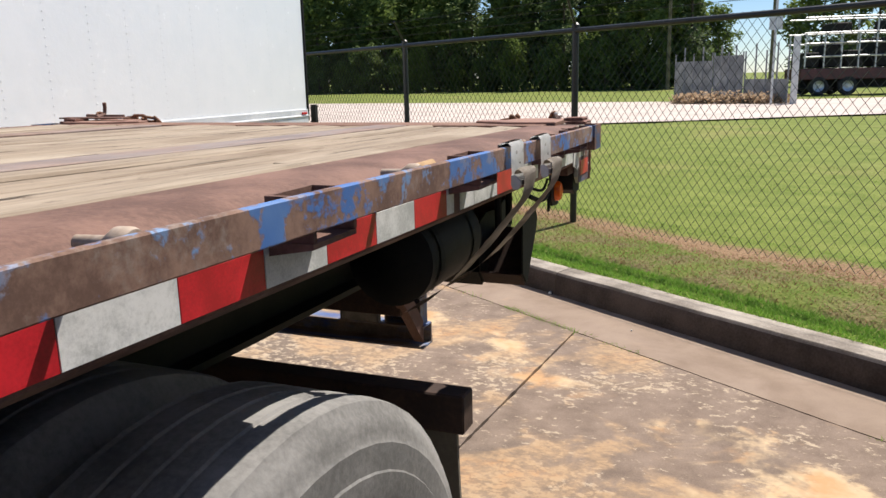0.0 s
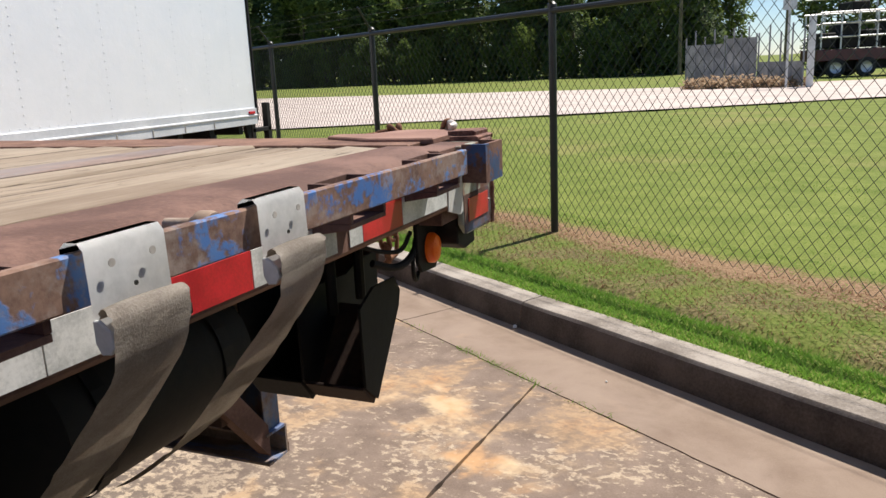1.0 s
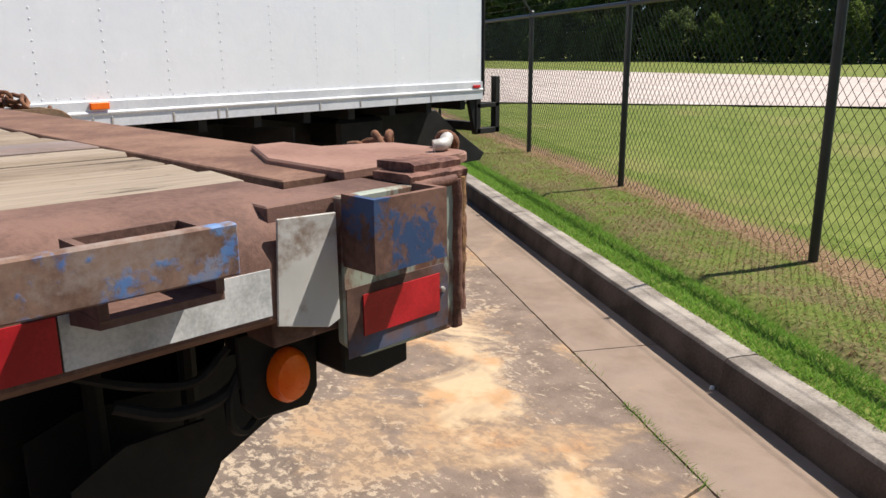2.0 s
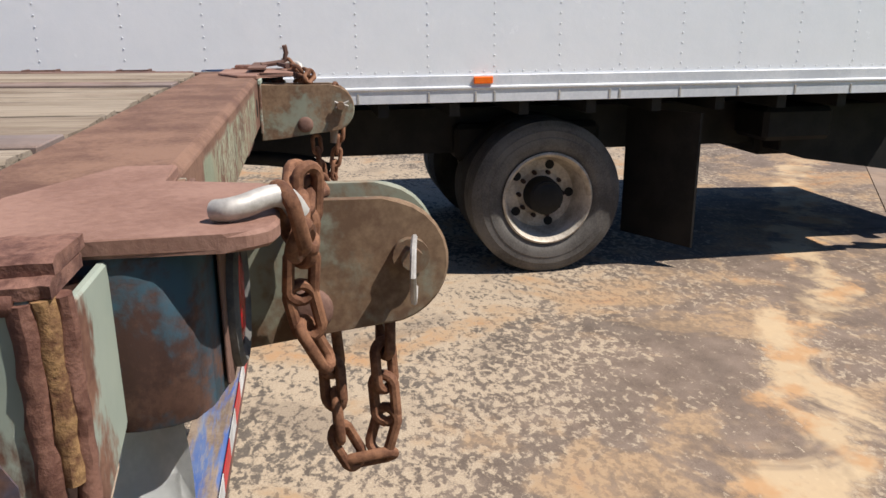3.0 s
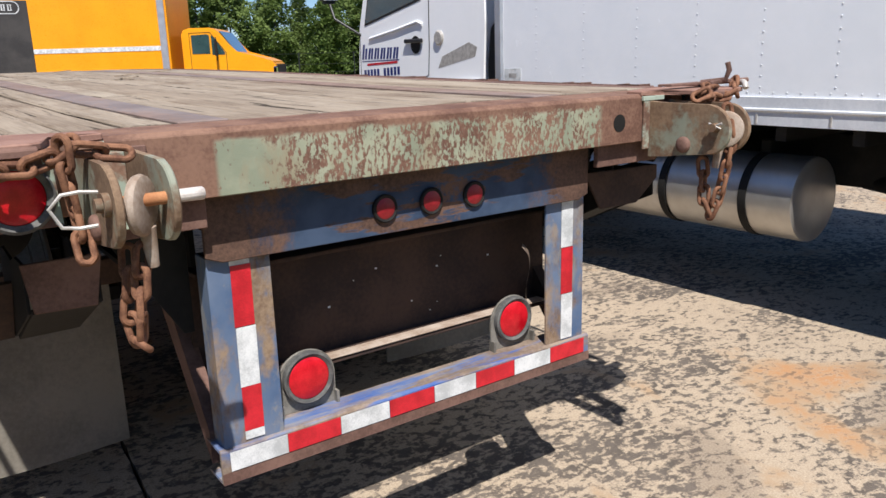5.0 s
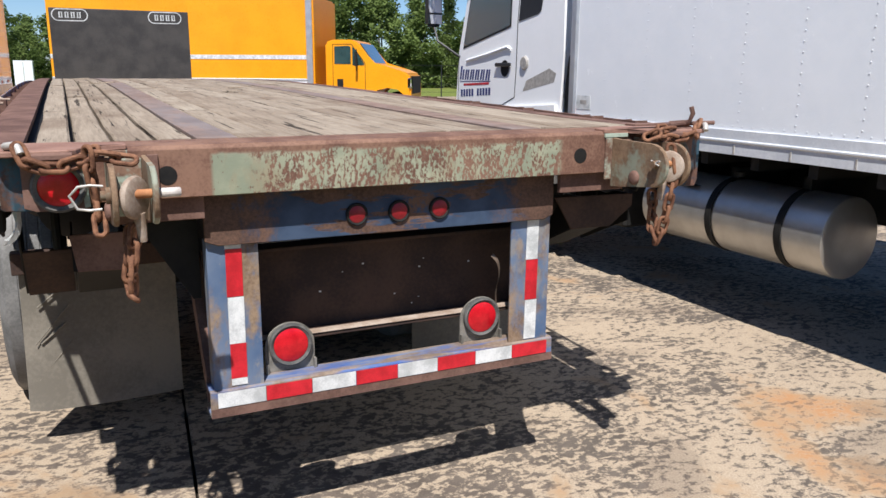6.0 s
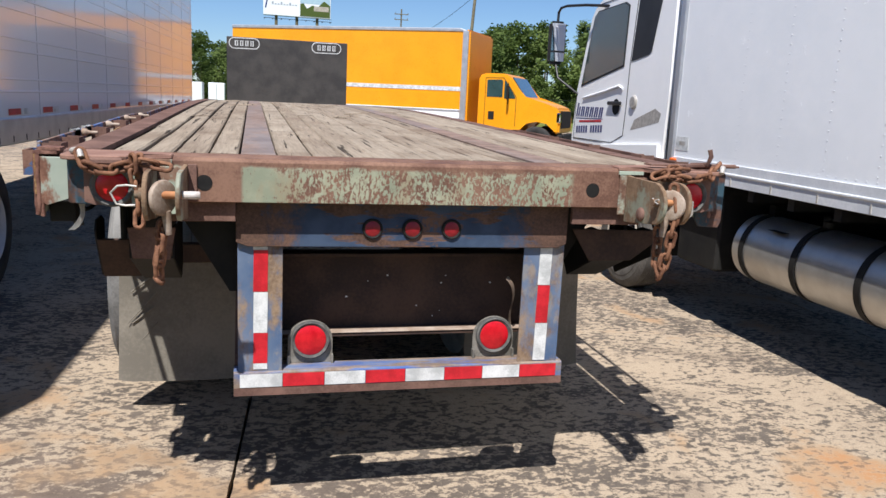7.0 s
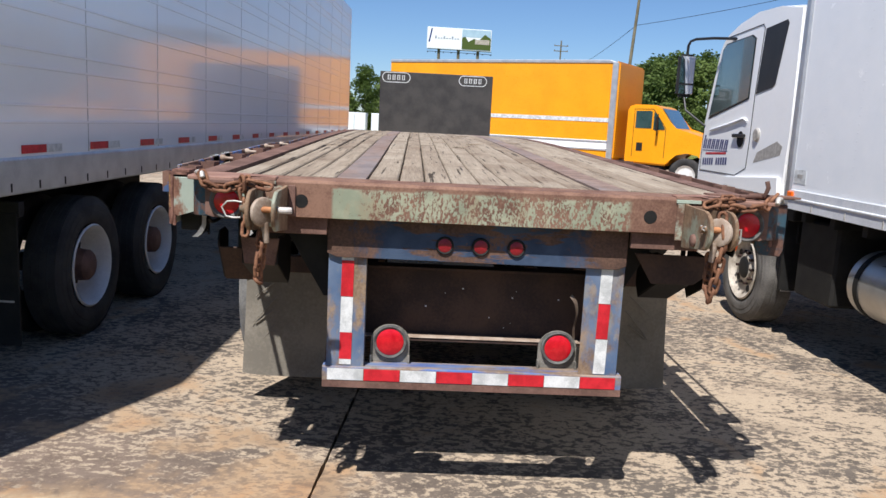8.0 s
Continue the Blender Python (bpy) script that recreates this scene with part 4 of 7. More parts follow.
    box(bm, *sorted((side * (near + 0.0145), side * (far - 0.0005))), -0.014, -0.0012, 1.20, 1.358)
    part("clevis_back", bm, M_green, trailer, "pale green backing plate of the clevis", bevel=0.002)
    bm = B()
    box(bm, *sorted((side * (near - 0.030), side * (near - 0.0005))), -0.009, -0.0012, 1.215 if side > 0 else 1.245, 1.366)
    part("clevis_tab", bm, M_green if side > 0 else M_rust, trailer, "welded tab beside the clevis", bevel=0.002)
    bm = B()
    box(bm, *sorted((side * 0.80, side * 0.90)), -0.010, -0.0012, 1.367, 1.3805)
    part("header_strip", bm, M_green, trailer, "strip of flaking green paint over the clevis", bevel=0.001)
    mid = (near + far + 0.014) / 2
    bm = B()
    lathe(bm, [(-0.0115, 0.016), (-0.0115, 0.045), (-0.008, 0.052), (0.0, 0.055), (0.008, 0.052), (0.0115, 0.045), (0.0115, 0.016)], "x", (0, 0, 0), 28)
    rod(bm, (0, 0.012, -0.04), (0, 0.022, -0.115), 0.016, 12, 0.010)
    part("chain_eye", bm, M_rust_pale, trailer, "worn pale steel eye on the pin", smooth=True, at=pose(side * mid, -0.243, 1.285, 0, 0, side * 38))
    py, pz = -0.252, 1.295
    bm = B()
    rod(bm, (side * (near - 0.008), py, pz), (side * (far + 0.016), py, pz), 0.0115, 14)
    pin = part("pin", bm, M_orange_rust, trailer, "rusty clevis pin", smooth=True)
    head = (lambda d: side * (far + 0.014 + d)) if side < 0 else (lambda d: near - d)
    bm = B()
    rod(bm, (head(0.0005), py, pz), (head(0.012), py, pz), 0.021 if side < 0 else 0.014, 14)
    rod(bm, (head(0.011), py, pz), (head(0.024), py, pz), 0.0125, 12)
    part("pin_head", bm, M_olive, pin, smooth=True)
    bm = B()
    if side < 0:
        c = [(0.016, 0.024), (0.045, 0.027), (0.072, 0.024), (0.092, 0.002), (0.076, -0.030), (0.05, -0.034), (0.022, -0.032)]
        tube(bm, [(head(a), py - 0.006 + 0.16 * a, pz + b) for a, b in c], 0.0034, 7)
    else:
        tube(bm, [(near - 0.012, py + 0.018, pz + 0.012), (near - 0.018, py - 0.004, pz + 0.004), (near - 0.014, py - 0.026, pz + 0.014)], 0.0035, 6)
        part("safety_clip", bm, M_zinc, pin, "bent wire lock clip", smooth=True)
        bm = B()
        tube(bm, [(near - 0.012, py + 0.016, pz - 0.006), (near - 0.020, py - 0.006, pz + 0.006), (near - 0.014, py - 0.024, pz - 0.002)], 0.003, 6)
        part("safety_clip", bm, M_zinc, pin, "bent wire lock clip", smooth=True)
        bm = B()
        tube(bm, [(far + 0.016, py, pz + 0.004), (far + 0.034, py - 0.01, pz + 0.006), (far + 0.034, py - 0.012, pz - 0.04), (far + 0.018, py - 0.006, pz - 0.058)], 0.0034, 6)
    part("safety_clip", bm, M_zinc, pin, "bent wire lock clip", smooth=True)
    if side < 0:
        bm = B()
        rod(bm, (side * (near - 0.055), py, pz), (side * (near - 0.0005), py, pz), 0.0125, 14)
        part("pin_tip", bm, M_pin, pin, "bare pale pin tip", smooth=True, bevel=0.003)
    face = side * (far + 0.0142) if side < 0 else near - 0.0002
    bm = B()
    lathe(bm, [(0.0, 0.025), (-0.006, 0.025), (-0.011, 0.021), (-0.014, 0.012), (-0.014, 0.001)], "x", (face, -0.139, 1.237), 20)
    part("bolt", bm, M_rust, trailer, "domed rusty bolt head", smooth=True)


rear_corner(-1, 0.752, 0.846, 0.975, 0.0)
rear_corner(1, 0.835, 0.930, 1.070, 0.06)

# torn sheet hanging under the lamp housing
bm = B()
rows = []
for z, dx, ya, yb in ((1.252, 0.0, 0.012, -0.030), (1.225, -0.004, 0.014, -0.031), (1.200, -0.004, 0.020, -0.033), (1.180, -0.010, 0.026, -0.036), (1.163, -0.020, 0.030, -0.038), (1.150, -0.034, 0.030, -0.046)):
    rows.append([bm.verts.new((-1.070 + dx - (0.014 if k == 0 else 0.008 * (k == 5)) + 0.004 * math.sin(k * 2.1 + z * 60), ya + (yb - ya) * k / 5, z - 0.006 * (k in (2, 3)))) for k in range(6)])
for r0, r1 in zip(rows, rows[1:]):
    for k in range(5):
        bm.faces.new((r0[k], r0[k + 1], r1[k + 1], r1[k]))
bmesh.ops.solidify(bm, geom=list(bm.faces), thickness=0.003)
part("torn_sheet", bm, M_hook, trailer, "bent pale torn sheet under the housing", smooth=True)

# cross plate with the three marker lamps
bm = B()
prism(bm, [(-0.60, 1.24), (0.64, 1.24), (0.64, 1.085), (0.60, 1.07), (-0.56, 1.075), (-0.60, 1.09)], "y", 0.07, 0.082)
part("cross_plate", bm, M_cross, trailer, "rust-stained blue cross plate", bevel=0.002)
for x in (-0.12, 0.028, 0.176):
    bm = B()
    lathe(bm, [(0.0, 0.0375), (-0.006, 0.0375), (-0.009, 0.034), (-0.007, 0.031)], "y", (x, 0.069, 1.142), 28)
    ring = part("marker_grommet", bm, M_black, trailer, "black rubber grommet", smooth=True)
    bm = B()
    lathe(bm, [(0.0, 0.031), (-0.006, 0.030), (-0.010, 0.022), (-0.012, 0.001)], "y", (x, 0.069, 1.142), 28)
    part("marker_lamp", bm, M_lens_dull, ring, "small round red marker lamp", smooth=True)
bar("side_cross_plate", trailer, M_rust, -0.84, -0.60, 0.03, 0.05, 1.17, 1.24, 0.002)
bar("side_cross_plate", trailer, M_rust, 0.64, 0.92, 0.03, 0.05, 1.17, 1.24, 0.002)

# under-ride guard
for x0, x1 in ((-0.595, -0.438), (0.478, 0.642)):
    bm = B()
    if x0 < 0:
        prism(bm, [(x0, 0.09), (x1, 0.09), (x1, 0.16), (x1 - 0.006, 0.16), (x1 - 0.006, 0.098), (x0 + 0.006, 0.098), (x0 + 0.006, 0.16), (x0, 0.16)], "z", 0.60, 1.085)
    else:
        prism(bm, [(x0, 0.09), (x1, 0.09), (x1, 0.16), (x1 - 0.006, 0.16), (x1 - 0.006, 0.098), (x0, 0.098)], "z", 0.60, 1.085)
    part("guard_post", bm, M_guard, trailer, "faded blue channel post", bevel=0.001)
    bm = B()
    xm = x0 + 0.008 if x0 < 0 else x1 - 0.008
    prism(bm, [(0.16, 0.54), (0.16, 0.63), (0.46, 1.0), (0.55, 1.0)], "x", xm - 0.02, xm + 0.02)
    part("guard_brace", bm, M_rust if x0 < 0 else M_rust_dark, trailer, "rusty diagonal brace")
bm = B()
prism(bm, [(0.082, 0.515), (0.082, 0.60), (0.09, 0.606), (0.175, 0.606), (0.175, 0.60), (0.09, 0.598), (0.09, 0.523), (0.175, 0.523), (0.175, 0.515)], "x", -0.61, 0.665)
part("guard_bar", bm, M_guard_top, trailer, "scuffed blue bumper channel", bevel=0.001)
bm = B()
box(bm, -0.61, 0.665, 0.0795, 0.0815, 0.515, 0.545)
part("guard_lip", bm, M_rust, trailer, "rusty bumper edge")
h_red, h_white = tape_mesh("guard_tape_red", SEG - 0.002, 0.05, "y", M_red), tape_mesh("guard_tape_white", SEG - 0.002, 0.05, "y", M_white_tape)
x, k = 0.64 - 8 * SEG, 0
for k in range(8):
    piece("guard_tape", h_white if k % 2 == 0 else h_red, trailer, pose(0.64 - (8 - k) * SEG, 0.0788, 0.548))
v_red, v_white = tape_mesh("post_tape_red", 0.05, SEG - 0.002, "y", M_red), tape_mesh("post_tape_white", 0.05, SEG - 0.002, "y", M_white_tape)
v_short = tape_mesh("post_tape_short", 0.05, 0.115, "y", M_red)
v_tip = tape_mesh("post_tape_tip", 0.05, 0.022, "y", M_white_tape)
for z, me in ((0.622, v_tip), (0.645, v_short), (0.761, v_white), (0.915, v_red), (1.068, v_tip)):
    piece("post_tape", me, trailer, pose(-0.538 - 0.003, 0.0888, z - 0.008, 0, 0.6, 0))
for z, me in ((0.612, v_white), (0.766, v_red), (0.920, v_white)):
    piece("post_tape", me, trailer, pose(0.541, 0.0888, z, 0, 0.8, 0))
for x in (-0.33, 0.396):
    bm = B()
    arch = [(x + 0.084 * math.cos(a), 0.696 + 0.078 * math.sin(a)) for a in [math.pi * i / 14 for i in range(15)]]
    prism(bm, [(x - 0.084, 0.606), (x + 0.084, 0.606)] + arch, "y", 0.165, 0.172)
    mount = part("lamp_mount", bm, M_mount, trailer, "dull grey arched lamp bracket", bevel=0.001)
    for x0 in (x - 0.086, x + 0.078):
        bar("mount_flange", mount, M_mount, x0, x0 + 0.008, 0.148, 0.172, 0.606, 0.64, 0.0)
    bm = B()
    lathe(bm, [(0.0, 0.073), (-0.016, 0.073), (-0.02, 0.068), (-0.014, 0.059)], "y", (x, 0.164, 0.699), 36)
    part("grommet", bm, M_grommet, mount, "grey rubber grommet", smooth=True)
    bm = B()
    lathe(bm, [(0.0, 0.059), (-0.014, 0.058), (-0.018, 0.05), (-0.02, 0.001)], "y", (x, 0.164, 0.699), 36)
    part("tail_lamp", bm, M_lens, mount, "round red tail lamp lens", smooth=True)

# torn pale strip curling beside the tail lamp
bm = B()
strip = smooth_line([(0.462, 0.165, 0.70), (0.455, 0.16, 0.78), (0.462, 0.15, 0.85), (0.452, 0.145, 0.90), (0.43, 0.15, 0.93)], 4)
lo = [bm.verts.new((p.x, p.y, p.z)) for p in strip]
hi = [bm.verts.new((p.x + 0.013, p.y + 0.012, p.z + 0.009)) for p in strip]
for i in range(len(strip) - 1):
    bm.faces.new((lo[i], lo[i + 1], hi[i + 1], hi[i]))
bmesh.ops.solidify(bm, geom=list(bm.faces), thickness=0.002)
part("torn_strip", bm, M_rust_pale, trailer, "curled strip of torn rusty sheet", smooth=True)

# frame seen through the guard: rear cross member, lower pipe, main beams, cross members
bm = B()
prism(bm, [(0.222, 1.018), (0.312, 1.018), (0.312, 0.688), (0.222, 0.688), (0.222, 0.699), (0.300, 0.704), (0.300, 1.003), (0.222, 1.007)], "x", -0.58, 0.66)
part("rear_cross_member", bm, M_member, trailer, "dark rusty channel cross member", bevel=0.002)
bar("lower_flange", trailer, M_rust_pale, -0.56, 0.60, 0.217, 0.262, 0.7035, 0.7075, 0.001, "pale strip along the lower flange")
rnd_s = random.Random(5)
for k in range(9):
    x, z, q = rnd_s.uniform(-0.2, 0.45), rnd_s.uniform(0.74, 0.93), rnd_s.uniform(0.0015, 0.004)
    bar("paint_fleck", trailer, M_hook, x - q, x + q, 0.2985, 0.2998, z - q * 0.7, z + q * 0.7, 0.0)
for x in (-0.50, 0.50):
    bm = B()
    sweep(bm, [(x - 0.07, 1.20), (x + 0.07, 1.20), (x + 0.07, 1.18), (x + 0.008, 1.18), (x + 0.008, 0.88), (x + 0.07, 0.88), (x + 0.07, 0.862), (x - 0.07, 0.862), (x - 0.07, 0.88), (x - 0.008, 0.88), (x - 0.008, 1.18), (x - 0.07, 1.18)], [0.475] + YS[2:], camber)
    part("main_beam", bm, M_black, trailer, "black steel main beam")
y = 0.75
while y < LEN:
    bar("cross_member", trailer, M_black, -1.09, 1.09, y - 0.03, y + 0.03, 1.22 + camber(y), 1.33 + camber(y), 0.0)
    y += 0.61
# closed underside, so that no light falls through the boards
bm = B()
sweep(bm, [(-1.1, 1.336), (1.1, 1.336), (1.1, 1.342), (-1.1, 1.342)], [0.06] + YS[1:], camber)
part("deck_underlay", bm, M_black, trailer)

# hopper-shaped hangers behind the wheels
for side in (-1, 1):
    bm = B()
    prism(bm, [(-0.805, 1.13), (-0.965, 1.13), (-0.950, 1.02), (-0.825, 1.015)] if side < 0 else [(0.69, 1.135), (1.055, 1.13), (1.055, 1.083), (0.95, 1.006), (0.77, 1.006)], "y", 0.132, 0.142)
    part("hanger_face", bm, M_rust if side < 0 else M_member, trailer, "brown bracket face", bevel=0.002)
    bm = B()
    prism(bm, [(0.143, 1.018), (0.143, 1.028), (0.445, 0.888), (0.487, 0.935), (0.492, 0.93), (0.45, 0.876)], "x", *sorted((side * 0.815, side * (0.953 if side < 0 else 0.96))))
    part("hanger_floor", bm, M_black, trailer, "black sloping hanger floor", bevel=0.001)
    if side < 0:
        bm = B()
        prism(bm, [(0.335, 1.125), (0.312, 1.09), (0.322, 1.058), (0.44, 0.893), (0.487, 0.935), (0.49, 1.10), (0.43, 1.128)], "x", -1.104, -1.098)
        part("hanger_cheek", bm, M_black, trailer, "black bracket cheek")
    for x in (0.812, 0.955 if side < 0 else 1.045):
        bm = B()
        prism(bm, [(0.144, 1.02), (0.144, 1.13), (0.235, 1.128), (0.29, 1.11), (0.43, 1.118), (0.49, 1.10), (0.49, 0.936), (0.448, 0.886)], "x", *sorted((side * x, side * (x + 0.006))))
        part("hanger_cheek", bm, M_black, trailer, "black bracket cheek")
    if side < 0:
        bm = B()
        prism(bm, [(0.322, 1.050), (0.330, 1.056), (0.445, 0.896), (0.487, 0.935), (0.492, 0.93), (0.446, 0.884)], "x", -1.0975, -0.962)
        part("hanger_floor", bm, M_member, trailer, "brown sloping hanger floor", bevel=0.001)
    bm = B()
    prism(bm, [(side * 0.80, 1.175), (side * 0.60, 1.175), (side * 0.60, 0.88), (side * 0.625, 0.88)], "y", 0.205, 0.213)
    part("corner_brace", bm, M_black, trailer, "black triangular brace plate", bevel=0.001)
    bm = B()
    for yy in (0.30, 0.42):
        rod(bm, (side * 1.0, yy, 1.06), (side * 1.0, yy, 1.27), 0.012, 8)
    part("hanger_rod", bm, M_black, trailer)
    bm = B()
    tube(bm, [(side * 0.74, 0.55, 1.20), (side * 0.71, 0.50, 1.12), (side * 0.68, 0.52, 1.08), (side * 0.66, 0.60, 1.10)], 0.004, 6)
    tube(bm, [(side * 0.78, 0.60, 1.22), (side * 0.80, 0.52, 1.13), (side * 0.77, 0.50, 1.10), (side * 0.73, 0.58, 1.15)], 0.003, 6)
    part("brake_hose", bm, M_grommet, trailer, "thin grey air hoses", smooth=True)

# mud flaps
for side in (-1, 1):
    bm = B()
    cols, rowsn = 10, 14
    vs = []
    for j in range(rowsn + 1):
        v = j / rowsn
        z = 0.825 - 0.655 * v
        row = []
        for i in range(cols + 1):
            u = i / cols
            x = side * ((1.178 if side < 0 else 1.245) - (0.616 if side < 0 else 0.65) * u + 0.012 * v * (1 - u))
            yy = 1.27 - 0.05 * v * v * (1.0 - u) - 0.02 * math.sin(3 * u) * v + 0.02 * max(0.0, 0.08 - u) / 0.08
            row.append(bm.verts.new((x, yy, z - 0.02 * u * v)))
        vs.append(row)
    for j in range(rowsn):
        for i in range(cols):
            bm.faces.new((vs[j][i], vs[j][i + 1], vs[j + 1][i + 1], vs[j + 1][i]))
    geom = bmesh.ops.extrude_face_region(bm, geom=list(bm.faces))
    bmesh.ops.translate(bm, vec=(0, 0.01, 0), verts=[g for g in geom["geom"] if isinstance(g, bmesh.types.BMVert)])
    flap = part("mud_flap", bm, M_flap, trailer, "dusty grey-brown rubber mud flap", smooth=True)
    bm = B()
    for zz in (0.62, 0.46):
        tube(bm, [(side * 1.12, 1.256 - 0.03 * (0.83 - zz), zz), (side * 1.02, 1.256 - 0.02 * (0.83 - zz), zz + 0.08)], 0.004, 5)
        tube(bm, [(side * 1.14, 1.243, zz - 0.16), (side * 1.0, 1.248, zz)], 0.003, 5)
    part("flap_rib", bm, M_flap, flap)
    bm = B()
    box(bm, *sorted((side * (1.20 if side < 0 else 1.26), side * 0.4)), 1.245, 1.31, 0.765, 0.858)
    part("flap_hanger", bm, M_member, trailer, "brown flap hanger beam", bevel=0.004)


def tyre(bm, c, r=0.5, w=0.27, rim=0.30):
    """A tyre turned round the x axis, with shoulder grooves."""
    h = w / 2
    flank = [(0.02, rim), (0.0, rim + 0.03), (-0.006, r - 0.14), (-0.004, r - 0.105), (-0.001, r - 0.102), (0.002, r - 0.062), (0.006, r - 0.058), (0.010, r - 0.045), (0.018, r - 0.024), (0.023, r - 0.020), (0.033, r - 0.004)]
    prof = [(d - h, q) for d, q in flank]
    g = -h + 0.05
    while g < h - 0.06:
        prof += [(g, r), (g + 0.034, r), (g + 0.038, r - 0.004), (g + 0.042, r - 0.004), (g + 0.045, r)]
        g += 0.05
    prof += [(h - d, q) for d, q in reversed(flank)]
    lathe(bm, prof, "x", c, 56)


def rim_disc(bm, c, out, rim=0.30, dish=0.11):
    """A dished steel wheel. out: +1 or -1, the side it shows."""
    o = out
    lathe(bm, [(o * 0.13, rim), (o * 0.14, rim - 0.012), (o * 0.12, rim - 0.03), (o * (0.12 - dish * 0.7), rim - 0.045), (o * (0.12 - dish), rim - 0.07), (o * (0.12 - dish), 0.15), (o * (0.14 - dish), 0.13), (o * (0.15 - dish), 0.11), (o * (0.15 - dish), 0.085), (o * 0.12, 0.075), (o * 0.125, 0.02), (o * 0.125, 0.001)], "x", c, 48)


def small_rod(name, half, r, seg, material):
    bm = B()
    rod(bm, (-half, 0, 0), (half, 0, 0), r, seg)
    return mesh_of(name, bm, material)


NUT = small_rod("wheel_nut", 0.032, 0.014, 6, M_rust_dark)
HAND_HOLE = small_rod("hand_hole", 0.004, 0.03, 12, M_black)


def wheel_parts(parent, c, out, rim_mat, hub_mat, tyre_mat, rr=0.5, width=0.27, holes=8, dish=0.11):
    bm = B()
    tyre(bm, c, rr, width, rr * 0.6)
    w = part("wheel", bm, tyre_mat, parent, "dusty truck tyre", smooth=True)
    bm = B()
    rim_disc(bm, c, out, rr * 0.6, dish)
    part("rim", bm, rim_mat, w, "", smooth=True)
    bm = B()
    lathe(bm, [(out * (0.13 - dish), 0.12), (out * 0.10, 0.11), (out * 0.12, 0.09), (out * 0.128, 0.05), (out * 0.128, 0.001)], "x", c, 24)
    part("hub", bm, hub_mat, w, "", smooth=True)
    for k in range(10):
        a = 2 * math.pi * k / 10
        piece("wheel_nut", NUT, w, pose(c[0] + out * (0.13 - dish), c[1] + 0.145 * math.cos(a), c[2] + 0.145 * math.sin(a)))
    for k in range(holes):
        a = 2 * math.pi * (k + 0.5) / holes
        piece("hand_hole", HAND_HOLE, w, pose(c[0] + out * (0.122 - dish), c[1] + 0.195 * math.cos(a), c[2] + 0.195 * math.sin(a)))
    return w


for side in (-1, 1):
    for wy in (2.06, 3.31):
        wheel_parts(trailer, (side * 1.15, wy, 0.562), side, M_steelrim, M_black, M_tread, rr=0.564)
        bm = B()
        tyre(bm, (side * 0.81, wy, 0.562), 0.564, 0.27, 0.33)
        part("inner_wheel", bm, M_tread, trailer, smooth=True)
for wy in (2.06, 3.31):
    bm = B()
    rod(bm, (-1.0, wy, 0.56), (1.0, wy, 0.56), 0.065, 16)
    part("axle", bm, M_black, trailer, smooth=True)
    for x in (-0.5, 0.5):
        bm = B()
        box(bm, x - 0.05, x + 0.05, wy - 0.45, wy + 0.45, 0.60, 0.66)
        box(bm, x - 0.06, x + 0.06, wy - 0.1, wy + 0.1, 0.48, 0.80)
        part("spring_pack", bm, M_black, trailer, bevel=0.004)
for x in (-0.95, 0.95):
    bm = B()
    lathe(bm, [(0.74, 0.02), (0.755, 0.08), (0.78, 0.115), (1.14, 0.115), (1.165, 0.08), (1.18, 0.02)], "y", (x, 0, 1.115), 28)
    tank = part("air_tank", bm, M_black, trailer, "black air tank", smooth=True)
    for yy in (0.84, 1.08):
        bm = B()
        lathe(bm, [(-0.012, 0.119), (0.012, 0.119)], "y", (x, yy, 1.115), 24)
        box(bm, x - 0.02, x + 0.02, yy - 0.012, yy + 0.012, 1.20, 1.345)
        part("tank_band", bm, M_black, tank)

# amber side marker on its bracket with a drooping cable
for side in (-1, 1):
    bm = B()
    prism(bm, [(0.205, 1.235), (0.315, 1.235), (0.312, 1.15), (0.295, 1.126), (0.222, 1.120), (0.208, 1.14)], "x", *sorted((side * 1.143, side * 1.152)))
    mk = part("side_marker", bm, M_black, trailer, "black marker lamp plate", bevel=0.002)
    bm = B()
    lathe(bm, [(side * 0.0, 0.027), (side * 0.010, 0.0265), (side * 0.018, 0.022), (side * 0.022, 0.010), (side * 0.023, 0.001)], "x", (side * 1.153, 0.254, 1.172), 24)
    for v in bm.verts:
        v.co.z = 1.172 + (v.co.z - 1.172) * 1.25
    part("amber_lens", bm, M_amber, mk, "oval orange marker lens", smooth=True)
    bm = B()
    tube(bm, smooth_line([(side * 1.14, 0.29, 1.185), (side * 1.14, 0.34, 1.163), (side * 1.13, 0.39, 1.160), (side * 1.11, 0.44, 1.180)]), 0.008, 8)
    tube(bm, smooth_line([(side * 1.14, 0.30, 1.20), (side * 1.145, 0.325, 1.165), (side * 1.145, 0.325, 1.128), (side * 1.14, 0.305, 1.112), (side * 1.138, 0.285, 1.125)]), 0.005, 6)
    tube(bm, smooth_line([(side * 1.14, 0.32, 1.22), (side * 1.135, 0.36, 1.19), (side * 1.12, 0.42, 1.20), (side * 1.10, 0.48, 1.225)]), 0.005, 6)
    part("cable", bm, M_black, mk, "drooping black cables", smooth=True)

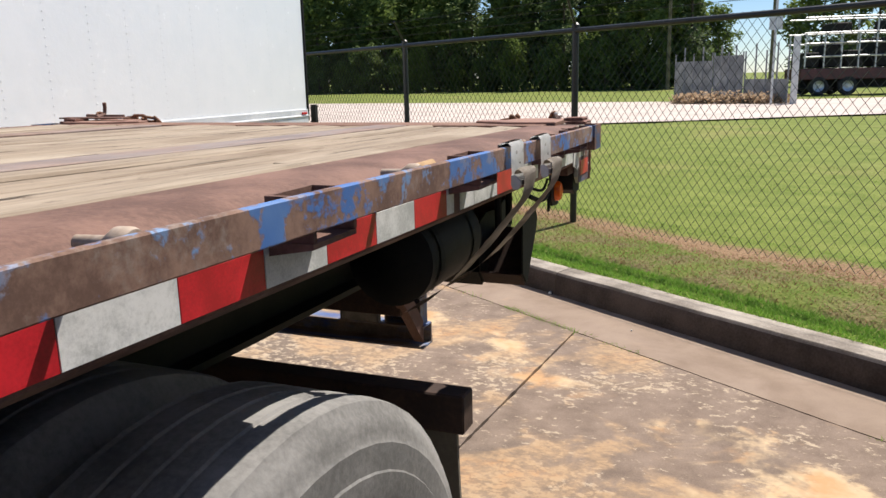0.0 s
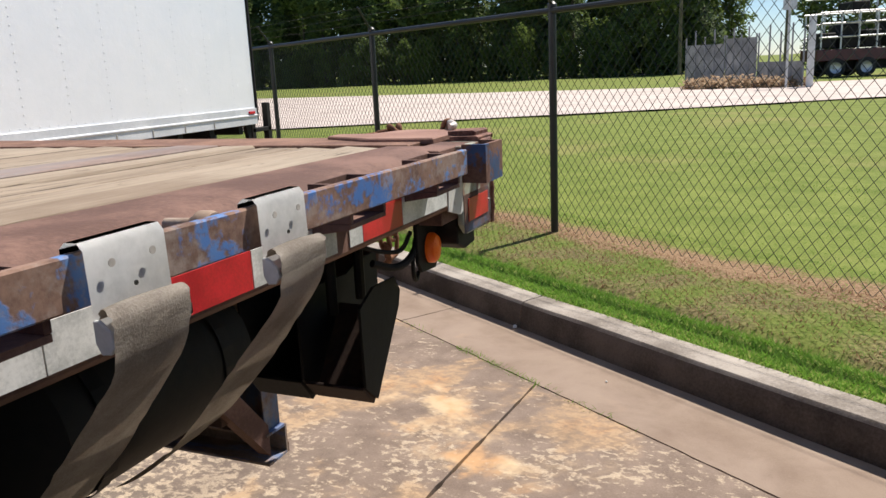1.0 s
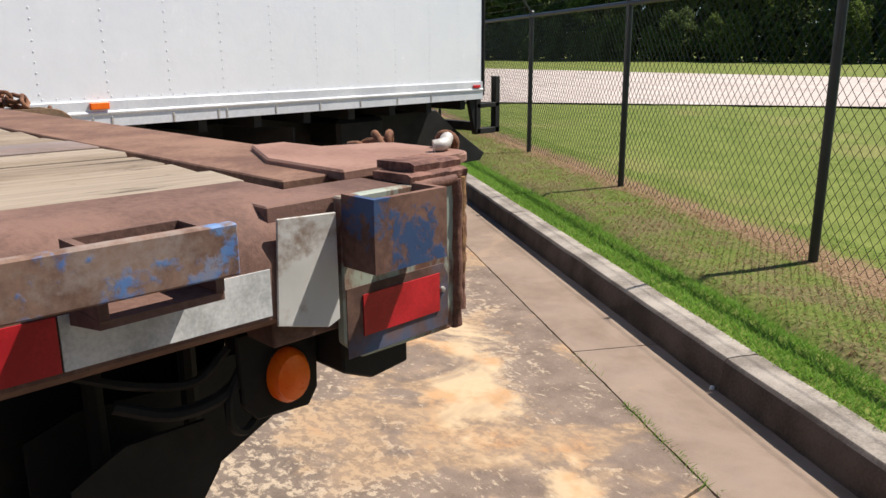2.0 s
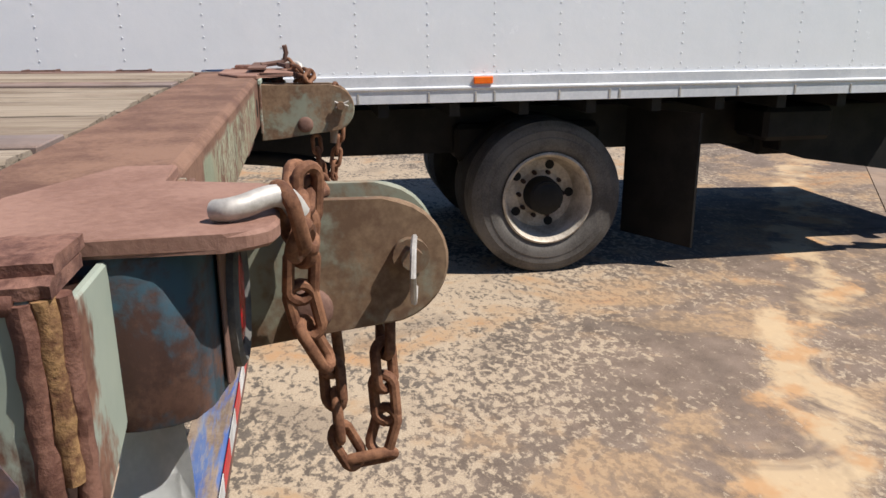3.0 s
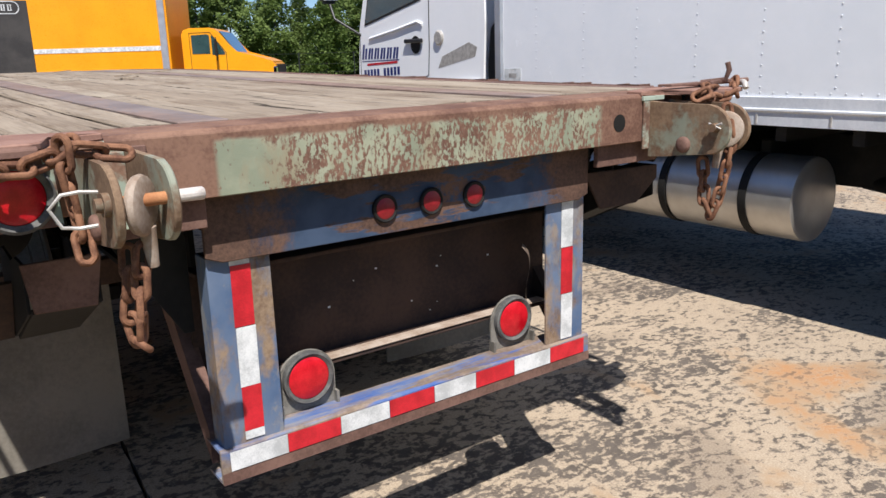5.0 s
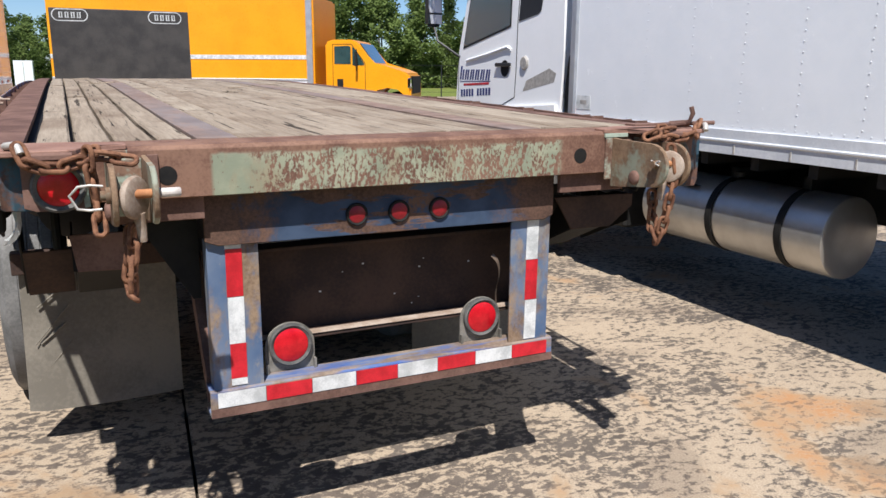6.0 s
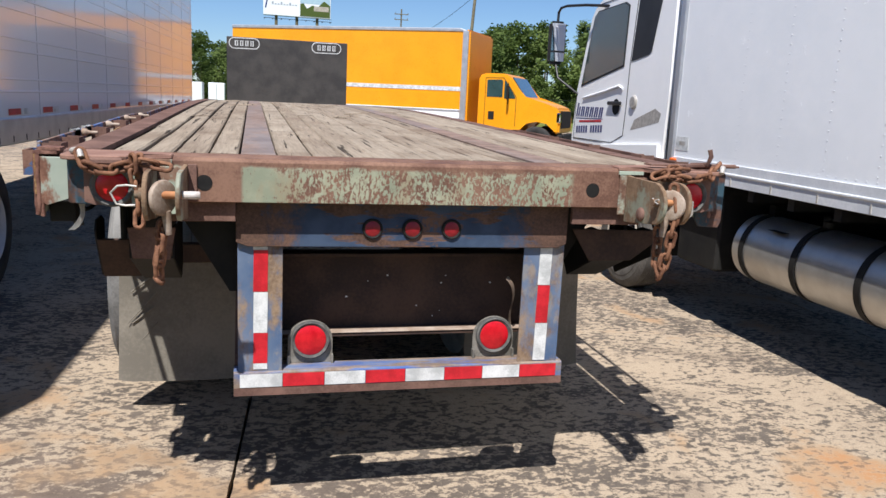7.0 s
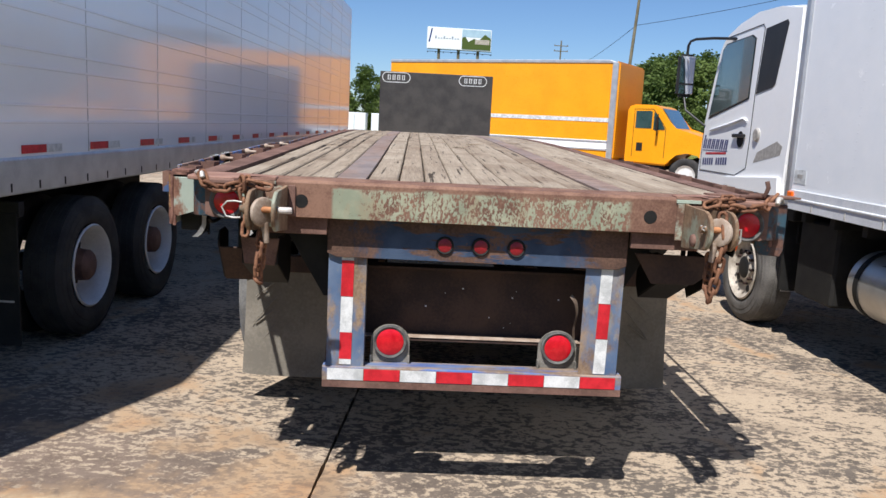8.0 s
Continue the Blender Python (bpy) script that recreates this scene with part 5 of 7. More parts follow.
# nailing strips, cross strip by the header, headboard
for x in (-0.522, 0.60):
    bm = B()
    sweep(bm, [(x - 0.062, 1.36), (x + 0.062, 1.36), (x + 0.062, 1.389), (x - 0.062, 1.389)], [0.21] + YS[1:], camber)
    part("steel_strip", bm, M_strip, trailer, "worn grey-brown steel nailing strip", bevel=0.002)
hb0, hb1, hy = -1.04, 1.35, 13.75
bm = B()
box(bm, hb0, hb1, hy, hy + 0.05, 1.38, 2.66)
board = part("headboard", bm, M_board, trailer, "scuffed black steel headboard", bevel=0.01)
for x in (-0.70, 0.925):
    bm = B()
    outer, inner = [], []
    for i in range(24):
        a = 2 * math.pi * i / 24
        cx = 0.19 if math.cos(a) > 0 else -0.19
        outer.append((cx + 0.11 * math.cos(a), 0.11 * math.sin(a)))
        inner.append((cx + 0.093 * math.cos(a), 0.093 * math.sin(a)))
    vo = [bm.verts.new((x + u, hy - 0.004, 2.54 + v)) for u, v in outer]
    vi = [bm.verts.new((x + u, hy - 0.004, 2.54 + v)) for u, v in inner]
    for i in range(24):
        j = (i + 1) % 24
        bm.faces.new((vo[i], vo[j], vi[j], vi[i]))
    part("badge", bm, M_white_tape, board, "white rounded emblem outline")
    bm = B()
    for k in range(4):
        u = x - 0.15 + 0.10 * k
        box(bm, u - 0.035, u + 0.035, hy - 0.004, hy - 0.002, 2.49, 2.50)
        box(bm, u - 0.035, u + 0.035, hy - 0.004, hy - 0.002, 2.58, 2.59)
        box(bm, u - 0.03, u - 0.01, hy - 0.004, hy - 0.002, 2.50, 2.58)
        box(bm, u + 0.012, u + 0.03, hy - 0.004, hy - 0.002, 2.50, 2.58)
    part("badge_bars", bm, M_white_tape, board, "plain white bars")
# deck boards: long planks with staggered butt joints
rnd = random.Random(4)
fields = [(-1.034, -0.587, 4), (-0.457, 0.535, 8), (0.665, 1.092, 4)]
for xa, xb, n in fields:
    cuts = [xa]
    for i in range(1, n):
        cuts.append(xa + (xb - xa) * i / n + rnd.uniform(-0.012, 0.012))
    cuts.append(xb)
    for x0, x1 in zip(cuts, cuts[1:]):
        y = 0.203 + rnd.uniform(0.0, 0.014)
        first = True
        while y < hy - 0.05:
            ln = rnd.uniform(1.2, 4.2) if first else rnd.uniform(2.4, 4.8)
            first = False
            y1 = min(hy, y + ln)
            if hy - y1 < 0.6:
                y1 = hy
            bm = B()
            dz, tx = rnd.uniform(-0.006, 0.002) * (1.0 if xb < 0 else 0.5), rnd.uniform(-0.002, 0.002)
            g = rnd.uniform(0.0035, 0.0075) if xb < 0 else rnd.uniform(0.0018, 0.005)
            prof = [(x0 + g, 1.345), (x1 - g, 1.345), (x1 - g, 1.381 + tx), (x1 - g - 0.006, 1.387 + tx), (x0 + g + 0.006, 1.387 - tx), (x0 + g, 1.381 - tx)]
            m = max(3, int((y1 - y) / 0.3))
            e = rnd.uniform(0.003, 0.009)
            sweep(bm, prof, [y + e + (y1 - y - e - 0.004) * i / m for i in range(m + 1)], lambda v, d=dz: camber(v) + d)
            for v in bm.verts:
                v.co.x += 0.0045 * noise.noise(Vector((v.co.x * 3, v.co.y * 2.3, dz * 90)))
                v.co.z += 0.0025 * noise.noise(Vector((v.co.x * 30, v.co.y * 1.7, 3.0)))
            part("plank", bm, M_wood, trailer)
            y = y1

# splintered bits standing proud of the boards
for x, y, ln, turn in ((-0.62, 5.0, 0.22, 82), (-0.10, 5.4, 0.14, 85), (0.28, 3.9, 0.16, 84), (0.12, 3.3, 0.14, 92), (-0.78, 6.8, 0.2, 75), (0.3, 6.1, 0.15, 80), (0.7, 4.6, 0.2, 78)):
    bm = B()
    w = 0.010
    prism(bm, [(-ln / 2, -w), (ln * 0.1, -w * 0.8), (ln / 2, -w * 0.2), (ln * 0.35, w * 0.5), (-ln * 0.2, w), (-ln / 2, w * 0.4)], "z", 0.0, 0.006)
    for v in bm.verts:
        v.co.z += 0.014 * (v.co.x / ln + 0.5) ** 2
    part("splinter", bm, M_wood, trailer, "", at=pose(x, y, 1.386 + camber(y), 0, 0, turn - 90))


# ---- chains and straps on the trailer ----
def link_mesh():
    bm = B()
    pts, r, half = [], 0.0138, 0.0170
    for i in range(16):
        a = 2 * math.pi * (i + 0.5) / 16
        c = half if math.cos(a) > 0 else -half
        pts.append((c + r * math.cos(a), r * math.sin(a), 0))
    tube(bm, pts, 0.0068, 9, True)
    return mesh_of("link", bm, M_chain, smooth=True)


LINK = link_mesh()


def chain(name, runs, label, seed):
    """A chain of separate links hung along lines of points."""
    ch = thing(name, label, "chain", group="rusty chains")
    rn = random.Random(seed)
    for pts in runs:
        pts = [Vector(p) for p in pts]
        lens = [(b - a).length for a, b in zip(pts, pts[1:])]
        total, pitch, k = sum(lens), 0.0430, 0
        while k * pitch <= total:
            d, i = k * pitch, 0
            while i < len(lens) - 1 and d > lens[i]:
                d -= lens[i]
                i += 1
            way = (pts[i + 1] - pts[i]).normalized()
            p = pts[i] + way * d
            q = way.to_track_quat("X", "Z").to_matrix().to_4x4()
            roll = pose(0, 0, 0, (90 if k % 2 else 0) + 35 + rn.uniform(-14, 14), rn.uniform(-5, 5), rn.uniform(-7, 7))
            piece("link", LINK, ch, Matrix.Translation(p) @ q @ roll)
            k += 1
    return ch


LEFT_RUNS = [
    [(-1.048, -0.128, 1.388), (-1.040, -0.134, 1.368), (-1.005, -0.136, 1.354), (-0.965, -0.134, 1.354), (-0.925, -0.132, 1.368), (-0.895, -0.135, 1.386), (-0.855, -0.14, 1.378), (-0.80, -0.15, 1.366)],
    [(-0.900, -0.142, 1.375), (-0.898, -0.134, 1.325), (-0.893, -0.130, 1.272), (-0.889, -0.136, 1.220), (-0.884, -0.152, 1.182)],
    [(-0.812, -0.226, 1.185), (-0.820, -0.222, 1.13), (-0.824, -0.222, 1.065), (-0.826, -0.206, 1.022), (-0.827, -0.182, 1.020), (-0.828, -0.166, 1.062), (-0.824, -0.160, 1.12), (-0.818, -0.158, 1.19)],
]
RIGHT_RUNS = [
    [(1.150, -0.092, 1.408), (1.116, -0.122, 1.384), (1.06, -0.126, 1.372), (1.015, -0.124, 1.368), (0.97, -0.13, 1.376), (0.935, -0.15, 1.372), (0.895, -0.17, 1.372)],
    [(1.00, -0.11, 1.40), (0.955, -0.125, 1.402), (0.915, -0.145, 1.392), (0.885, -0.16, 1.385), (0.86, -0.15, 1.372)],
    [(0.897, -0.245, 1.33), (0.903, -0.258, 1.26), (0.905, -0.248, 1.19), (0.902, -0.234, 1.12), (0.898, -0.222, 1.06), (0.892, -0.204, 1.018), (0.888, -0.186, 1.06), (0.89, -0.176, 1.12), (0.892, -0.170, 1.19)],
]
ch = chain("binder_chain", LEFT_RUNS, "rusty steel chain looped over the clevis and pin", 1)


def grab_hook(parent, side):
    bm = B()
    s = side
    pts = [(1.078, -0.072, 1.404), (1.084, -0.082, 1.406), (1.080, -0.095, 1.408), (1.070, -0.106, 1.410), (1.062, -0.118, 1.411), (1.055, -0.128, 1.406), (1.050, -0.136, 1.392)]
    tube(bm, smooth_line([(s * (x if s < 0 else x + 0.10), y, z) for x, y, z in pts]), 0.0095, 12)
    part("grab_hook", bm, M_zinc, parent, "dull grey grab hook", smooth=True)


grab_hook(ch, -1)
ch = chain("binder_chain", RIGHT_RUNS, "rusty steel chain looped over the clevis beside loose rods", 2)
grab_hook(ch, 1)
bm = B()
tube(bm, [(1.02, -0.09, 1.411), (1.10, -0.06, 1.413), (1.24, -0.08, 1.415)], 0.008, 7)
tube(bm, [(1.10, 0.0, 1.411), (1.125, -0.075, 1.42), (1.13, -0.085, 1.45), (1.125, -0.08, 1.475)], 0.009, 7)
one("loose_rod", bm, M_rust, "bent rusty steel rods lying on the corner plate", "rod", smooth=True)
bm = B()
box(bm, 0.92, 1.30, -0.02, 0.035, 1.405, 1.412)
one("flat_bar", bm, M_rust, "rusty flat bar lying on the corner plate", "bar", bevel=0.001)


def strap_set(y):
    st = thing("winch_strap", "dirty beige ratchet strap with grey flat hook on the rub rail", "strap", group="straps on the rub rail")
    z0 = camber(y)
    w = 0.047
    bm = B()
    pr = [(-1.283, 1.352), (-1.283, 1.400), (-1.290, 1.406), (-1.303, 1.406), (-1.309, 1.399), (-1.310, 1.355), (-1.312, 1.322), (-1.322, 1.316), (-1.332, 1.320), (-1.332, 1.330)]
    t = 0.0045
    outer = [Vector((x, z)) for x, z in pr]
    rows = []
    for yy in (y - w, y + w):
        rows.append([bm.verts.new((p.x, yy, p.y + z0)) for p in outer])
    for i in range(len(outer) - 1):
        bm.faces.new((rows[0][i], rows[0][i + 1], rows[1][i + 1], rows[1][i]))
    geom = bmesh.ops.solidify(bm, geom=list(bm.faces), thickness=t)
    part("flat_hook", bm, M_hook, st, "grey steel flat hook", smooth=True)
    for dy in (-w - 0.001, w - 0.003):
        bm = B()
        prism(bm, [(-1.309, 1.340 + z0), (-1.316, 1.341 + z0), (-1.328, 1.331 + z0), (-1.331, 1.320 + z0), (-1.325, 1.311 + z0), (-1.314, 1.310 + z0), (-1.309, 1.320 + z0)], "y", y + dy, y + dy + 0.004)
        part("hook_ear", bm, M_hook, st, "rounded hook ear", bevel=0.001)
    for dy, dz, q, mt in ((-0.024, 0.0, 0.0038, M_zinc), (0.024, 0.0, 0.0038, M_zinc), (0.0, -0.024, 0.0024, M_black)):
        bm = B()
        lathe(bm, [(0.0, q), (-0.0008, q), (-0.0008, 0.0005)], "x", (-1.3145, y + dy, 1.385 + dz + z0), 12)
        part("hook_hole", bm, mt, st)
    # the webbing, sagging inward under the deck
    path = [(-1.313, 1.338), (-1.322, 1.350), (-1.334, 1.349), (-1.341, 1.335), (-1.330, 1.292), (-1.300, 1.252), (-1.268, 1.210), (-1.228, 1.162), (-1.185, 1.115), (-1.14, 1.075), (-1.10, 1.048), (-1.07, 1.033)]
    bm = B()
    grid = []
    line = smooth_line([(x, 0.0, z) for x, z in path], 4)
    for i, p in enumerate(line):
        row = []
        for j in range(9):
            u = j / 8 - 0.5
            fray = 0.0012 * noise.noise(Vector((i * 0.7, u * 3, y * 9))) + (0.0014 * noise.noise(Vector((i * 1.9, u, y))) if j in (0, 8) else 0.0)
            row.append(bm.verts.new((p.x + fray, y + u * 0.092 + 0.0008 * i + fray, p.z + z0 + 0.0025 * math.sin(i * 0.25 + 3 * u))))
        grid.append(row)
    for r0, r1 in zip(grid, grid[1:]):
        for j in range(8):
            bm.faces.new((r0[j], r0[j + 1], r1[j + 1], r1[j]))
    bmesh.ops.solidify(bm, geom=list(bm.faces), thickness=0.004)
    part("webbing", bm, M_strap, st, "frayed dirty beige webbing", smooth=True)


strap_set(1.251)
strap_set(1.013)

# stone chips lying against the kerb
for s, n, r in ((0.04, -0.02, 0.013), (-0.9, -0.2, 0.006)):
    bm = B()
    bmesh.ops.create_icosphere(bm, subdivisions=2, radius=r)
    for v in bm.verts:
        v.co = v.co * (1 + 0.25 * noise.noise(v.co * 90 + Vector((s, n, 0)))) + along(s, n, r * 0.55)
    one("stone", bm, M_hook, "small pale stone by the foot of the kerb", "stone", "stones by the kerb")


# ---- white box truck beside the trailer ----
truck = thing("box_truck", "white box truck with riveted body, aluminium rail and flat-nosed cab", "truck")
TX, TY0, TY1 = 2.69, -4.46, 2.92
bm = B()
box(bm, TX, TX + 2.44, TY0, TY1, 1.255, 3.95)
body = part("cargo_body", bm, M_white, truck, "white riveted cargo body", bevel=0.006)


def rivets(name, rows, out, parent, material, r=0.008):
    """Small domed rivet heads on an upright face whose outward way is out, all in one mesh."""
    verts, faces = [], []
    out = Vector(out)
    side = Vector((0, 0, 1)).cross(out)
    for p in rows:
        b = len(verts)
        p = Vector(p)
        for k in range(6):
            a = math.pi * k / 3
            verts.append(p + side * (r * math.cos(a)) + Vector((0, 0, r * math.sin(a))))
        verts.append(p + out * (r * 0.55))
        faces += [(b + k, b + (k + 1) % 6, b + 6) for k in range(6)]
    me = bpy.data.meshes.new(name)
    me.from_pydata(verts, [], faces)
    me.materials.append(material)
    me.shade_smooth()
    return tagged(piece(name, me, parent), "rows of small rivet heads", kind="stuff")


cols = [2.885, 2.51, 2.06, 1.62, 1.19, 0.775, 0.368, -0.03, -0.428, -0.822, -1.201, -1.583, -1.951, -2.326, -2.70, -3.075, -3.45, -3.825, -4.16, TY0 + 0.05]
pts = []
for y in cols:
    z = 1.314
    while z < 3.8:
        pts.append((TX - 0.0005, y, z))
        z += 0.0567
y = TY0 + 0.03
while y < TY1:
    pts.append((TX - 0.0005, y, 1.285))
    y += 0.0765
rivets("rivets", pts, (-1, 0, 0), truck, M_white, 0.006)
bm = B()
prism(bm, [(TX - 0.012, 1.262), (TX - 0.012, 1.205), (TX - 0.022, 1.20), (TX - 0.022, 1.19), (TX - 0.014, 1.183), (TX - 0.014, 1.114), (TX + 0.03, 1.110), (TX + 0.03, 1.262)], "y", TY0, TY1)
rail = part("lower_rail", bm, M_railwhite, truck, "aluminium bottom rail", bevel=0.001)
for yy in cols[1:-2] + [-1.09, -1.89]:
    bar("rail_clip", truck, M_zinc, TX - 0.018, TX - 0.012, yy - 0.006, yy + 0.006, 1.120, 1.172, 0.001)
bm = B()
box(bm, TX - 0.03, TX - 0.0125, -1.188, -1.078, 1.216, 1.256)
part("side_lamp", bm, M_amber, truck, "small orange side lamp", bevel=0.004)
bm = B()
box(bm, TX - 0.03, TX - 0.0125, 2.80, 2.88, 1.21, 1.25)
part("side_lamp", bm, M_amber, truck, "small orange side lamp", bevel=0.004)
bm = B()
box(bm, TX - 0.026, TX - 0.0125, TY0 + 0.04, TY0 + 0.13, 1.21, 1.235)
part("rear_side_lamp", bm, M_lens, truck, "small red side lamp", bevel=0.003)
bm = B()
box(bm, TX - 0.02, TX + 0.06, TY1 - 0.06, TY1 + 0.03, 1.14, 3.96)
part("front_corner_post", bm, M_alu, truck, "grey corner post", bevel=0.015)
bm = B()
box(bm, TX - 0.012, TX + 0.05, TY0 - 0.035, TY0 - 0.001, 1.14, 3.96)
part("rear_corner_post", bm, M_black, truck, "dark rear frame post", bevel=0.01)
bar("sticker", truck, M_white_tape, TX - 0.0025, TX - 0.001, 2.67, 2.85, 1.315, 1.42, 0.0, "small pale sticker with grey mark")
bar("sticker_mark", truck, M_zinc, TX - 0.0032, TX - 0.0026, 2.72, 2.80, 1.355, 1.385, 0.0)
# rear under-ride step
bm = B()
for yy in (TY0 - 0.02, TY0 - 0.28):
    box(bm, TX + 0.05, TX + 0.11, yy - 0.03, yy + 0.03, 0.80, 1.30 if yy < TY0 - 0.1 else 1.14)
box(bm, TX + 0.05, TX + 0.11, TY0 - 0.30, TY0, 0.80, 0.85)
box(bm, TX + 0.05, TX + 0.11, TY0 - 0.30, TY0, 1.03, 1.07)
part("rear_step", bm, M_black, truck, "black steel rear step frame", bevel=0.004)
bm = B()
prism(bm, [(TY0 + 0.02, 1.13), (TY0 + 0.10, 1.13), (TY0 + 0.02, 0.84), (TY0 - 0.04, 0.84)], "x", TX + 0.06, TX + 0.10)
box(bm, TX + 0.3, TX + 2.1, TY0 - 0.28, TY0 - 0.2, 0.80, 0.88)
part("step_brace", bm, M_black, truck)
# chassis
for x in (TX + 0.82, TX + 1.62):
    bm = B()
    prism(bm, [(TY0 + 0.1, 1.0), (TY0 + 0.1, 0.86), (TY0 + 1.2, 0.70), (5.0, 0.70), (5.0, 1.0)], "x", x - 0.04, x + 0.04)
    part("chassis_beam", bm, M_black, truck)
for k in range(18):
    yy = TY0 + 0.2 + 0.41 * k
    bar("floor_bearer", truck, M_black, TX + 0.04, TX + 2.4, yy - 0.03, yy + 0.03, 1.03, 1.25, 0.0)
bar("underfloor", truck, M_black, TX + 0.03, TX + 2.41, TY0 + 0.02, TY1, 1.24, 1.252, 0.0)
for x0, x1, y0, y1, z0, z1 in ((0.7, 1.75, -3.9, -3.3, 0.62, 0.95), (0.3, 0.7, -3.6, -3.1, 0.78, 1.0), (0.65, 1.8, -2.1, -1.1, 0.66, 0.9), (0.8, 1.6, -0.9, 0.2, 0.74, 0.98), (0.9, 1.5, 0.5, 2.4, 0.70, 0.9)):
    bar("underbody_unit", truck, M_black, TX + x0, TX + x1, y0, y1, z0, z1, 0.03)
bm = B()
rod(bm, (TX + 0.2, -1.60, 0.5), (TX + 2.24, -1.60, 0.5), 0.09, 14)
lathe(bm, [(-0.2, 0.05), (-0.15, 0.2), (0.15, 0.2), (0.2, 0.05)], "y", (TX + 1.22, -1.6, 0.5), 20)
part("rear_axle", bm, M_black, truck, smooth=True)
bm = B()
tube(bm, [(TX + 0.9, 0.6, 0.72), (TX + 0.55, 0.1, 0.74), (TX + 0.42, -0.12, 0.73), (TX + 0.36, -0.25, 0.69)], 0.045, 10)
part("exhaust_pipe", bm, M_black, truck, smooth=True)
bm = B()
prism(bm, [(TX + 0.10, -2.55), (TX + 0.60, -2.28), (TX + 0.60, -2.265), (TX + 0.10, -2.535)], "z", 0.14, 1.0)
part("truck_mud_flap", bm, M_black, truck, "black rubber mud flap")
bar("box_bracket", truck, M_black, TX + 0.1, TX + 0.7, 2.3, 2.85, 0.45, 1.05, 0.02, "black battery box")
for wy, x, dish in ((-1.60, TX + 0.32, 0.17), (3.74, TX + 0.19, 0.04)):
    wheel_parts(truck, (x, wy, 0.486), -1, M_rim, M_black, M_tyre, rr=0.486, dish=dish, holes=5)
    wheel_parts(truck, (TX + 2.44 - (x - TX), wy, 0.486), 1, M_rim, M_black, M_tread, rr=0.486, dish=dish, holes=5)
for x in (TX + 0.65, TX + 1.79):
    bm = B()
    tyre(bm, (x, -1.60, 0.486), 0.486, 0.27, 0.29)
    part("inner_wheel", bm, M_rubber, truck, smooth=True)
# folded lift platform under the tail
bm = B()
prism(bm, [(-3.35, 1.0), (-3.35, 0.68), (-3.55, 0.62), (-4.55, 0.47), (-5.02, 0.47), (-5.08, 0.54), (-4.62, 0.82), (-4.40, 1.0)], "x", TX + 0.50, TX + 2.20)
part("lift_platform", bm, M_black, truck, "black folded lift platform", bevel=0.01)
# twin drum tanks with bands
for y0, y1 in ((0.595, 1.44), (1.48, 2.12)):
    bm = B()
    lathe(bm, [(y0, 0.002), (y0 + 0.005, 0.10), (y0, 0.215), (y0 + 0.012, 0.238), (y0 + 0.03, 0.24), (y1 - 0.03, 0.24), (y1 - 0.012, 0.238), (y1, 0.215), (y1, 0.002)], "y", (TX + 0.33, 0, 0.682), 44)
    tank = part("drum_tank", bm, M_tank, truck, "brushed aluminium fuel tank", smooth=True)
for yy in (0.90, 1.46, 2.0):
    bm = B()
    lathe(bm, [(yy - 0.025, 0.2405), (yy - 0.025, 0.247), (yy + 0.025, 0.247), (yy + 0.025, 0.2405)], "y", (TX + 0.33, 0, 0.682), 44)
    part("tank_band", bm, M_black, truck, "black tank band", smooth=True)
    bar("tank_bracket", truck, M_black, TX + 0.3, TX + 0.8, yy - 0.03, yy + 0.03, 0.50, 1.0, 0.004)
bm = B()
lathe(bm, [(0.0, 0.035), (0.03, 0.035), (0.035, 0.025), (0.035, 0.001)], "z", (TX + 0.24, 1.36, 0.95), 14)
part("filler_cap", bm, M_black, truck, smooth=True)
bm = B()
box(bm, TX + 0.12, TX + 0.2, 1.62, 1.78, 0.86, 0.862)
part("tank_label", bm, M_black, truck)

# cab
CX0, CX1 = 2.76, 5.02
bm = B()
arch = []
for i in range(13):
    a = math.pi * i / 12
    arch.append((3.74 + 0.60 * math.cos(a), 0.62 + 0.60 * math.sin(a)))
side_poly = [(5.08, 0.62), (5.10, 1.30), (5.06, 1.80), (4.82, 2.49), (4.74, 2.58), (4.62, 2.645), (4.40, 2.71), (4.0, 2.755), (3.55, 2.745), (3.16, 2.70), (3.16, 1.75), (3.20, 1.45), (3.17, 1.17), (3.30, 1.17)] + [p for p in arch[::-1] if p[1] > 1.0 or p[0] > 3.8]
prism(bm, side_poly, "x", CX0, CX1)
cab = part("cab", bm, M_cabwhite, truck, "glossy white flat-nosed cab", bevel=0.02, segments=2)


def cab_panel(name, poly, material, lift, label="", thick=0.004):
    bm = B()
    prism(bm, poly, "x", CX0 - lift - thick, CX0 - lift)
    return part(name, bm, material, cab, label, bevel=0.001)


def inset(poly, d):
    cx, cy = sum(p[0] for p in poly) / len(poly), sum(p[1] for p in poly) / len(poly)
    return [(cx + (x - cx) * (1 - d), cy + (y - cy) * (1 - d)) for x, y in poly]


door_glass = [(4.92, 1.84), (4.72, 2.48), (4.64, 2.53), (4.08, 2.555), (4.00, 2.52), (4.02, 2.005)]
quarter = [(3.87, 2.03), (3.80, 2.59), (3.41, 2.62), (3.38, 2.59), (3.51, 2.10), (3.56, 2.075)]
door_line = [(5.04, 1.76), (5.05, 1.29), (4.15, 1.29), (3.92, 1.37), (3.90, 1.60), (3.89, 2.02), (3.83, 2.60), (3.87, 2.635), (4.60, 2.60)]
cab_panel("window_seal", inset(door_glass, -0.05), M_dark_glass_frame, 0.002, "black rubber window seal", 0.002)
cab_panel("door_window", door_glass, M_cabglass, 0.0045, "dark teal door window", 0.003)
